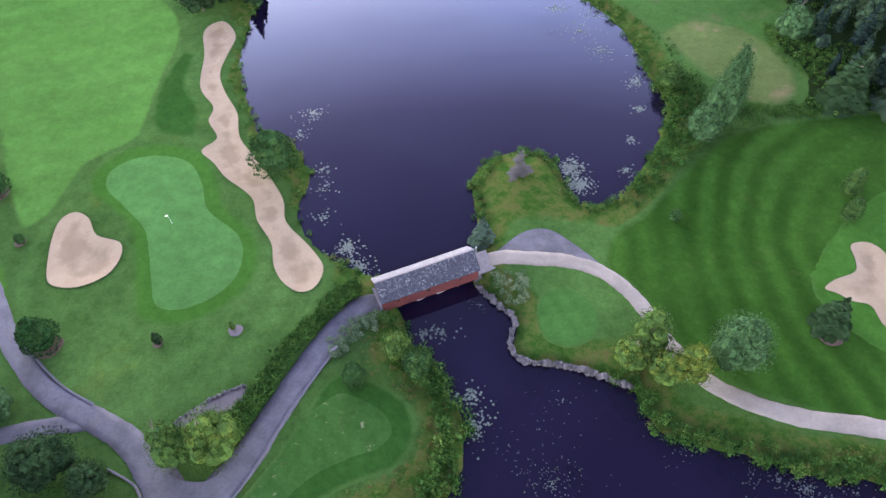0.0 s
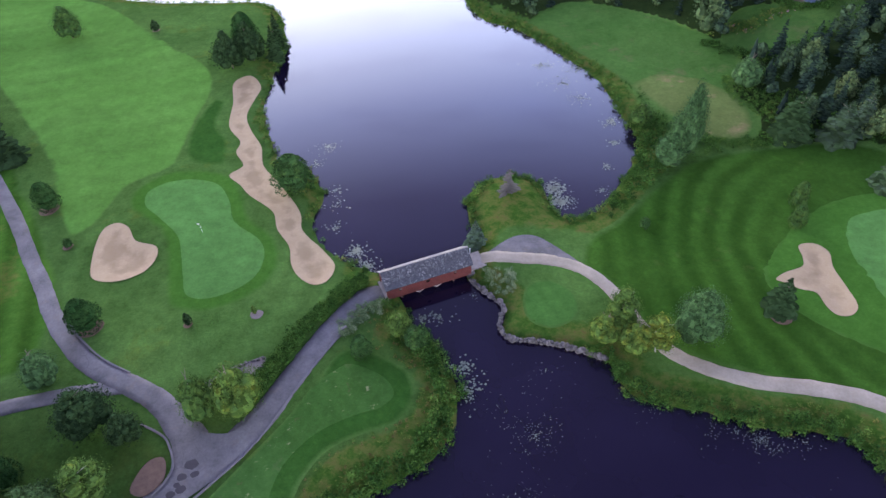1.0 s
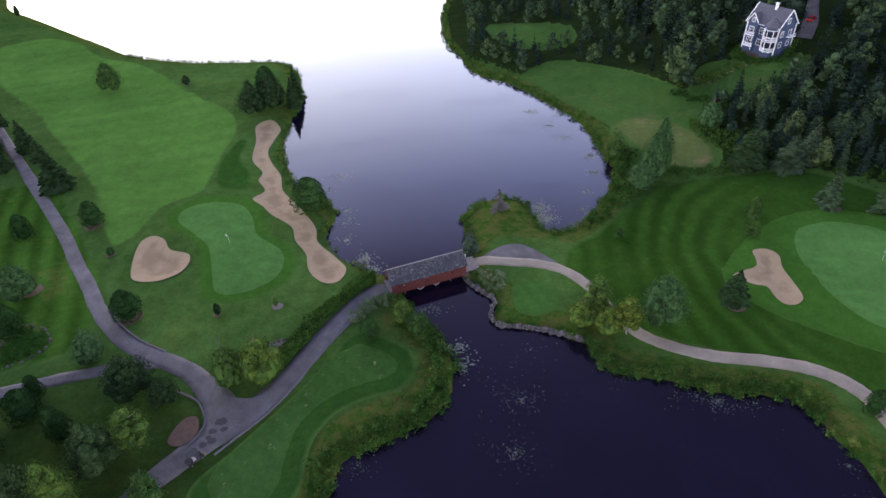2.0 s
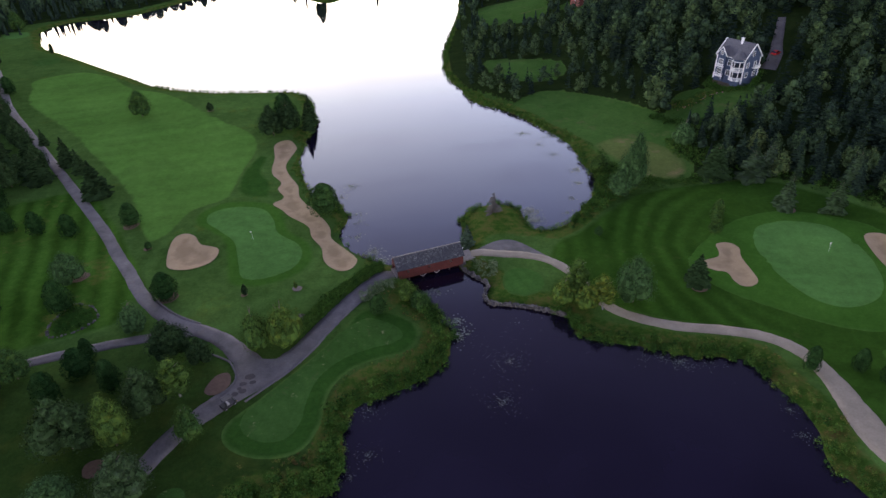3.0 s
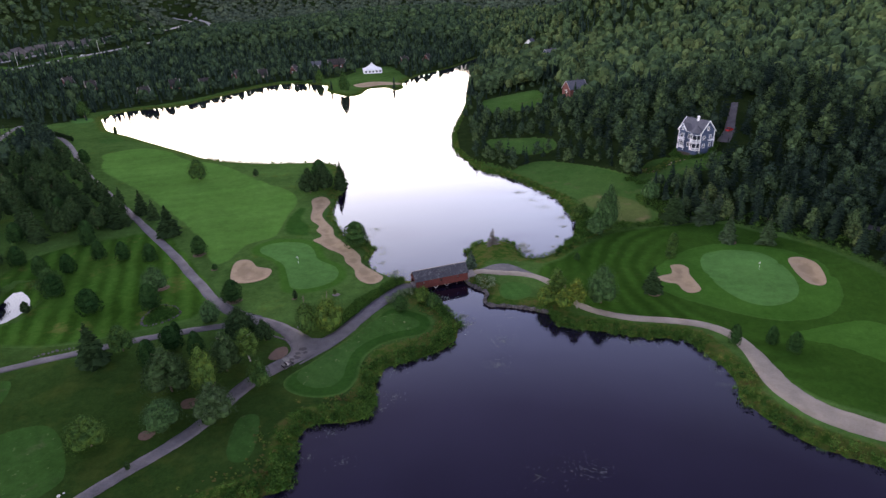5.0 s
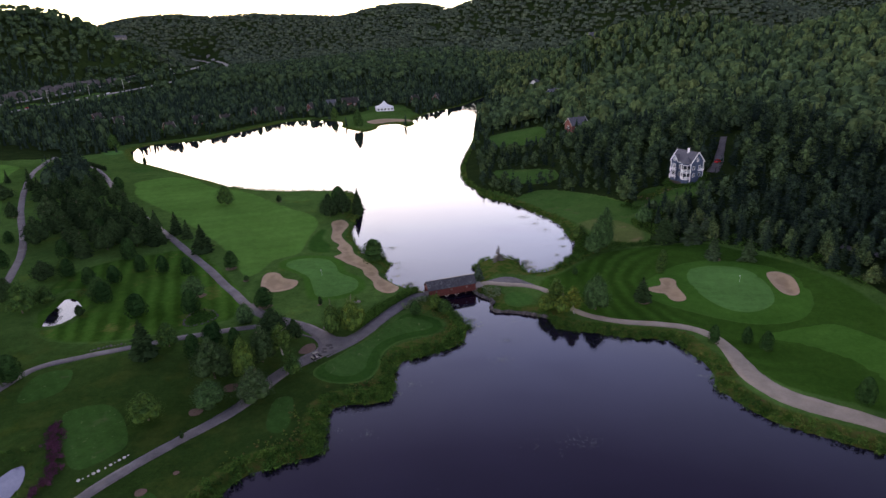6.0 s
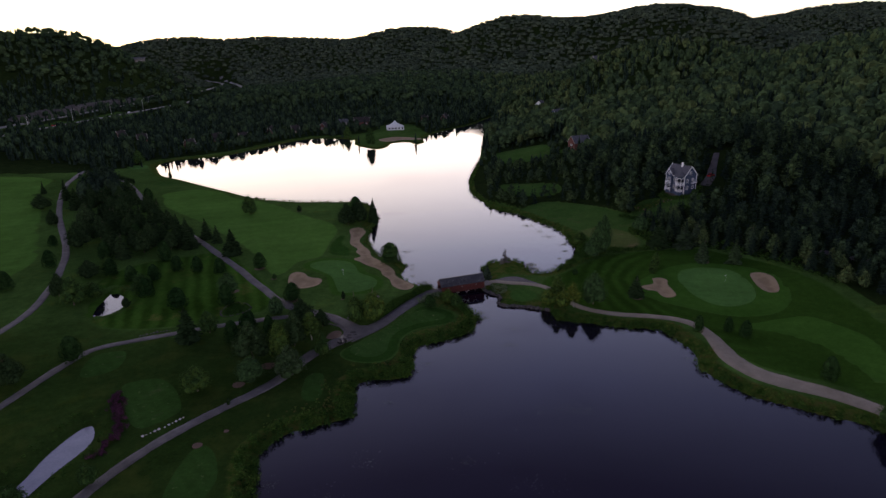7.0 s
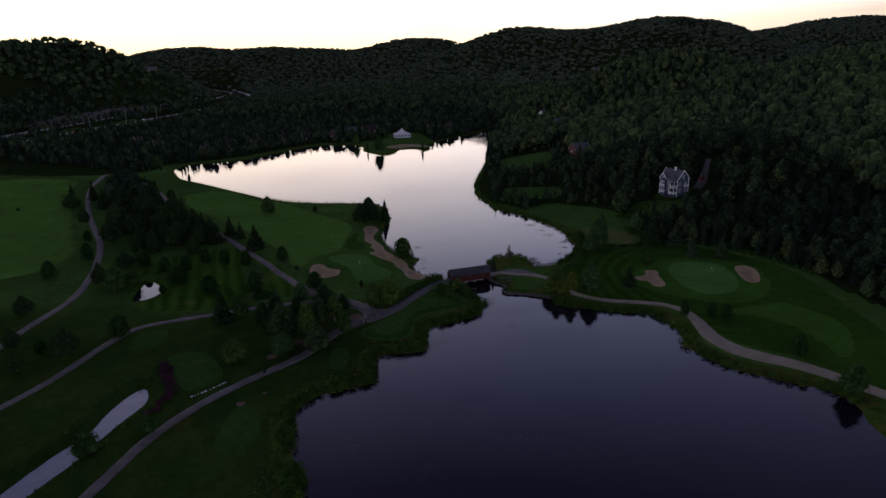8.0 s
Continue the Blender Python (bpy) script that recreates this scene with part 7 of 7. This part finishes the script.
def golf_cart(x, y, turn):
    top = new("golf_cart")
    top.matrix_world = pose(x, y, float(land(x, y)) + 0.12, 0, 0, turn)
    part("chassis", cube(0, 0, 0.42, 2.5, 1.2, 0.26, bevel=0.06), BLACK, top)
    part("front_cowl", prism(bmesh.new(), [(0.95, 0.45), (1.35, 0.45), (1.3, 0.7), (1.0, 0.85)], 1.0), BLACK, top)
    part("cargo_bed", cube(-0.9, 0, 0.7, 0.8, 1.2, 0.4, bevel=0.05), BLACK, top, "black rear body")
    part("seat", cube(-0.2, 0, 0.78, 0.55, 1.1, 0.16, bevel=0.04), PALE_WOOD, top, "pale vinyl seat")
    part("front_bumper", cube(1.33, 0, 0.42, 0.12, 1.1, 0.16, bevel=0.03), YELLOW, top, "yellow front bumper")
    part("backrest", cube(-0.45, 0, 1.05, 0.12, 1.1, 0.45, bevel=0.04), BLACK, top)
    part("roof", cube(-0.05, 0, 1.88, 1.75, 1.25, 0.08, bevel=0.03), BLACK, top, "black canopy roof")
    for px in (-0.75, 0.75):
        for py in (-0.55, 0.55):
            part("post", sloping(bmesh.new(), (px * (0.95 if px < 0 else 1.05), py, 0.6), (px, py, 1.86), 0.045), BLACK, top)
    part("steering_wheel", sloping(bmesh.new(), (0.6, 0.25, 0.85), (0.4, 0.25, 1.12), 0.06), BLACK, top)
    for px in (-0.85, 0.85):
        for py in (-0.55, 0.55):
            wheel(top, px, py, 0.23, 0.2)
    return tagged(top, "black and yellow golf cart parked on the path", "golf cart")


golf_cart(-36.4, 11.0, 48)


def car(x, y, z, turn, paint, label):
    top = new("car")
    top.matrix_world = pose(x, y, z, 0, 0, turn)
    part("body", prism(bmesh.new(), [(-2.15, 0.35), (2.15, 0.35), (2.2, 0.7), (1.9, 0.85), (1.0, 0.95), (-1.9, 1.0), (-2.2, 0.8)], 1.75), paint, top)
    part("cabin", prism(bmesh.new(), [(-1.8, 0.97), (1.0, 0.95), (0.35, 1.45), (-1.3, 1.47)], 1.5), GLASS, top)
    part("roof", cube(-0.45, 0, 1.48, 1.6, 1.4, 0.06, bevel=0.02), paint, top)
    for px in (-1.35, 1.35):
        for py in (-0.8, 0.8):
            wheel(top, px, py, 0.32, 0.22)
    return tagged(top, label, "car")


car(120.4, 146.7, float(land(120.4, 146.7)) + 0.12, 40, RED_PAINT, "red car parked beside the hill house")
for i, (px, py, a, pm) in enumerate(((-408, 451, 88, RED_PAINT), (-405, 490, 85, RED_PAINT), (-399, 556, 85, WHITE_PAINT), (-393, 623, 84, WHITE_PAINT), (-441, 502, 92, WHITE_PAINT), (-434, 650, 95, METAL), (-472, 1000, 105, WHITE_PAINT))):
    car(px, py, float(land(px, py)) + 0.4, a, pm, "car driving on the far highway")


def street_lamp(x, y):
    top = new("street_lamp")
    top.matrix_world = pose(x, y, float(land(x, y)), 0, 0, 0)
    bm = bmesh.new()
    bmesh.ops.create_cone(bm, cap_ends=True, segments=6, radius1=0.2, radius2=0.12, depth=12, matrix=Matrix.Translation((0, 0, 6)))
    part("pole", bm, METAL, top)
    part("arm", sloping(bmesh.new(), (0, 0, 11.9), (2.4, 0, 12.3), 0.14), METAL, top)
    part("lamp_head", cube(2.6, 0, 12.3, 0.9, 0.4, 0.2, bevel=0.05), METAL, top)
    return tagged(top, "tall grey lamp post beside the highway", "street lamp", "highway lamps")


for px, py in ((-418, 470), (-414, 540), (-408, 610), (-402, 680), (-440, 860)):
    street_lamp(px, py)

top = new("sign_box")
top.matrix_world = pose(-15.6, 38.9, float(land(-15.6, 38.9)), 0, 0, 35)
part("post", cube(0, 0, 0.45, 0.12, 0.12, 1.1), GREY_WOOD, top)
part("panel", cube(0, 0, 0.95, 1.0, 0.5, 0.12, bevel=0.03, turn=0), KERB, top, "pale slanted panel")
tagged(top, "small pale course sign beside the path", "sign")
top = new("marker_post")
top.matrix_world = pose(5.6, 55.4, float(land(5.6, 55.4)), 0, 0, 0)
part("post", cube(0, 0, 0.6, 0.16, 0.16, 1.5, bevel=0.02), WHITE_PAINT, top)
part("cap", cube(0, 0, 1.4, 0.24, 0.24, 0.1, bevel=0.03), WHITE_PAINT, top)
tagged(top, "short white marker post at the bridge", "post")

# ---- kerbs ----
ribbon("kerb", [(-15.2, 39.4), (-16.5, 37.8), (-19.4, 33.2), (-22.1, 28.4), (-24.7, 23.2), (-27.6, 18.7), (-30.8, 15.2), (-34.0, 11.8)], [0.3, 0.3], KERB, "pale concrete kerb beside the cart path", "kerb", 0.2, 6, 0.0)
ribbon("kerb", [(-38.3, 13.6), (-37.1, 15.8), (-36.9, 17.9), (-38.6, 21.2), (-40.2, 22.6), (-43.2, 24.2)], [0.3, 0.3], KERB, "pale concrete kerb round the mulch bed", "kerb", 0.25, 6, 0.0)
ribbon("kerb", [(-47.5, 33.0), (-53.2, 36.4), (-58.8, 41.4), (-61.6, 44.8)], [0.3, 0.3], KERB, "pale concrete kerb on the bend", "kerb", 0.25, 6, 0.0)


# ---- lily pads ----
def pads(name, spots, label, rng, dense=0.8, size=1.0):
    V, F = [], []
    for x, y, r, n in spots:
        for _ in range(int(n * dense)):
            a, q = rng.uniform(0, 2 * math.pi), r * abs(rng.normal(0, 0.8))
            px, py, s = x + q * math.cos(a), y + q * math.sin(a) * 0.8, rng.uniform(0.09, 0.22) * size
            b = len(V)
            V.extend((px + s * math.cos(k * 1.047 + a), py + s * math.sin(k * 1.047 + a), LEVEL + 0.015 + 0.004 * (b % 7)) for k in range(6))
            F.append([b + k for k in range(6)])
    V = np.array(V)
    F = np.array(F)
    keep = inland(LAKE, V[F[:, 0], 0], V[F[:, 0], 1]) < 0.4
    return tagged(new(name, mesh_of(name, V, F[keep], LILY)), label, "lily pads", kind="stuff")


pads("lily_pads", [(-23.4, 93.6, 2.4, 90), (-25.6, 87.1, 2.0, 40), (-20.5, 77.3, 2.0, 40), (-19.7, 72.9, 2.0, 40), (-19.7, 65.5, 2.0, 50), (-15, 58.4, 2.2, 170), (-13, 54.5, 2.0, 190), (30.2, 126.1, 3, 120), (40.2, 123.7, 3, 200), (33.6, 116.3, 3.5, 90)],
     "pale lily pads scattered near the western bank", f_)
pads("lily_pads", [(36.9, 108.3, 3, 90), (41.3, 96.8, 2.0, 120), (40, 88.4, 1.2, 80), (36.3, 79.9, 1.0, 50), (33.6, 71.9, 1.3, 40), (23.9, 73.5, 2.2, 420), (24.4, 69.3, 2.0, 420), (3.4, 27.2, 2.4, 110), (3, 31.6, 2.0, 60), (-0.7, 41.5, 1.8, 50), (-3.0, 41.7, 1.5, 60)],
     "pale lily pads below the headland", f_)
pads("lily_pads", [(11.8, 19.5, 4, 260), (9.5, 10, 3.6, 240), (41.8, 16.8, 1.6, 200), (39.1, 18.1, 1.6, 80), (28.7, 22.2, 3, 60), (11.3, 26.3, 5, 40), (7.1, 24.3, 5, 60), (5.4, 45.9, 1.6, 60), (-13.1, 9.5, 2, 120), (-12.6, 0.4, 2.4, 120), (-15, -3.3, 1.6, 60), (-24.6, -9.6, 2, 120), (-20.9, -17.7, 2, 70),
                   (42.8, 15.3, 2, 70), (55, 4.5, 1.6, 70), (54.3, -0.6, 1.6, 80), (20.4, -21.6, 4, 120), (12.9, -23.4, 4, 80), (-27.2, -16.1, 1.4, 60), (-42, -44.8, 1.8, 100), (-39.2, -54.7, 2, 120)],
     "pale lily pads on the southern water", f_, 0.6, 0.38)
pads("lily_pads", [(-30.1, -49.3, 4, 90), (-23.8, -38.8, 4, 70), (-14.3, -57.2, 4, 90), (-4.5, -39.5, 4, 60), (8.6, -46.5, 5, 60), (23.5, -22.8, 3, 70), (47, 16, 3, 80), (15, 30, 4, 40), (36, 19, 4, 60)], "sparse lily pads on open water", f_, 0.7, 0.45)


# ---- stones ----
def stone_mesh(seed):
    rg = random.Random(seed)
    bm = bmesh.new()
    bmesh.ops.create_icosphere(bm, subdivisions=1, radius=0.5)
    for v in bm.verts:
        v.co = Vector((v.co.x * rg.uniform(0.85, 1.2), v.co.y * rg.uniform(0.75, 1.1), v.co.z * rg.uniform(0.6, 0.85)))
    me = bpy.data.meshes.new("stone")
    bm.to_mesh(me)
    bm.free()
    return me


STONES = []
for s in range(6):
    me = stone_mesh(s)
    me.materials.append(STONE)
    STONES.append(me)
PALE_STONES = []
for s in range(6, 9):
    me = stone_mesh(s)
    me.materials.append(WHITE_STONE)
    PALE_STONES.append(me)


def stone_row(name, line, gap, size, meshes, label, category, rows=1, rise=0.35, seed=3):
    rg = random.Random(seed)
    top = new(name)
    p = spline(line, False, 20)
    run = np.concatenate([[0], np.cumsum(np.hypot(*np.diff(p, axis=0).T))])
    top.matrix_world = Matrix.Translation((*p[0], 0))
    for k in range(rows):
        s = rg.uniform(0, gap)
        while s < run[-1]:
            x, y = np.interp(s, run, p[:, 0]) + rg.uniform(-0.15, 0.15), np.interp(s, run, p[:, 1]) + rg.uniform(-0.15, 0.15)
            q = size * rg.uniform(0.5, 1.45)
            ob = under("stone", rg.choice(meshes), top)
            ob.matrix_basis = Matrix.Translation((x - p[0][0], y - p[0][1], max(float(land(x, y)), LEVEL - 0.1) + 0.12 * q + k * rise)) @ Euler((rg.uniform(-0.3, 0.3), rg.uniform(-0.3, 0.3), rg.uniform(0, 6.3))).to_matrix().to_4x4() @ Matrix.Diagonal((q, q, q, 1))
            s += gap * rg.uniform(0.8, 1.2)
    return tagged(top, label, category)


stone_row("stone_bank", [(5.4, 49.0), (7.3, 46.4), (10.1, 42.8), (9.4, 40.2), (9.0, 38.0), (10.5, 36.1), (13.2, 35.5), (16.0, 34.9), (20.5, 33.1), (24.2, 31.0)], 0.6, 0.85, STONES, "rough grey boulders lining the water's edge", "stone bank", 3, 0.3)
stone_row("stone_line", [(-73.2, -30.4), (-70, -27.2), (-66.8, -23.0)], 0.9, 0.55, PALE_STONES, "line of white stones beside the cart path", "stones", 1, 0.3, 5)
stone_row("stone_line", [(-97.5, 19.4), (-93, 21.6), (-88.7, 22.8)], 0.9, 0.7, STONES, "row of grey stones beside the cart path", "stones", 1, 0.3, 6)
stone_row("stone_edging", [(-77, 42.5), (-72, 40.6), (-69.6, 37), (-71.5, 33.8), (-76, 31.8), (-78.4, 34.5), (-78, 39), (-77, 42.5)], 0.8, 0.6, STONES, "edge of stones round the rock bed", "stones", 1, 0.3, 7)
stone_row("stone_edging", [(-27.6, 34.4), (-31.2, 33.0), (-35.2, 30.4), (-37.4, 27.6)], 0.6, 0.55, STONES, "grey stones in the bed beside the hedge", "stones", 2, 0.1, 8)
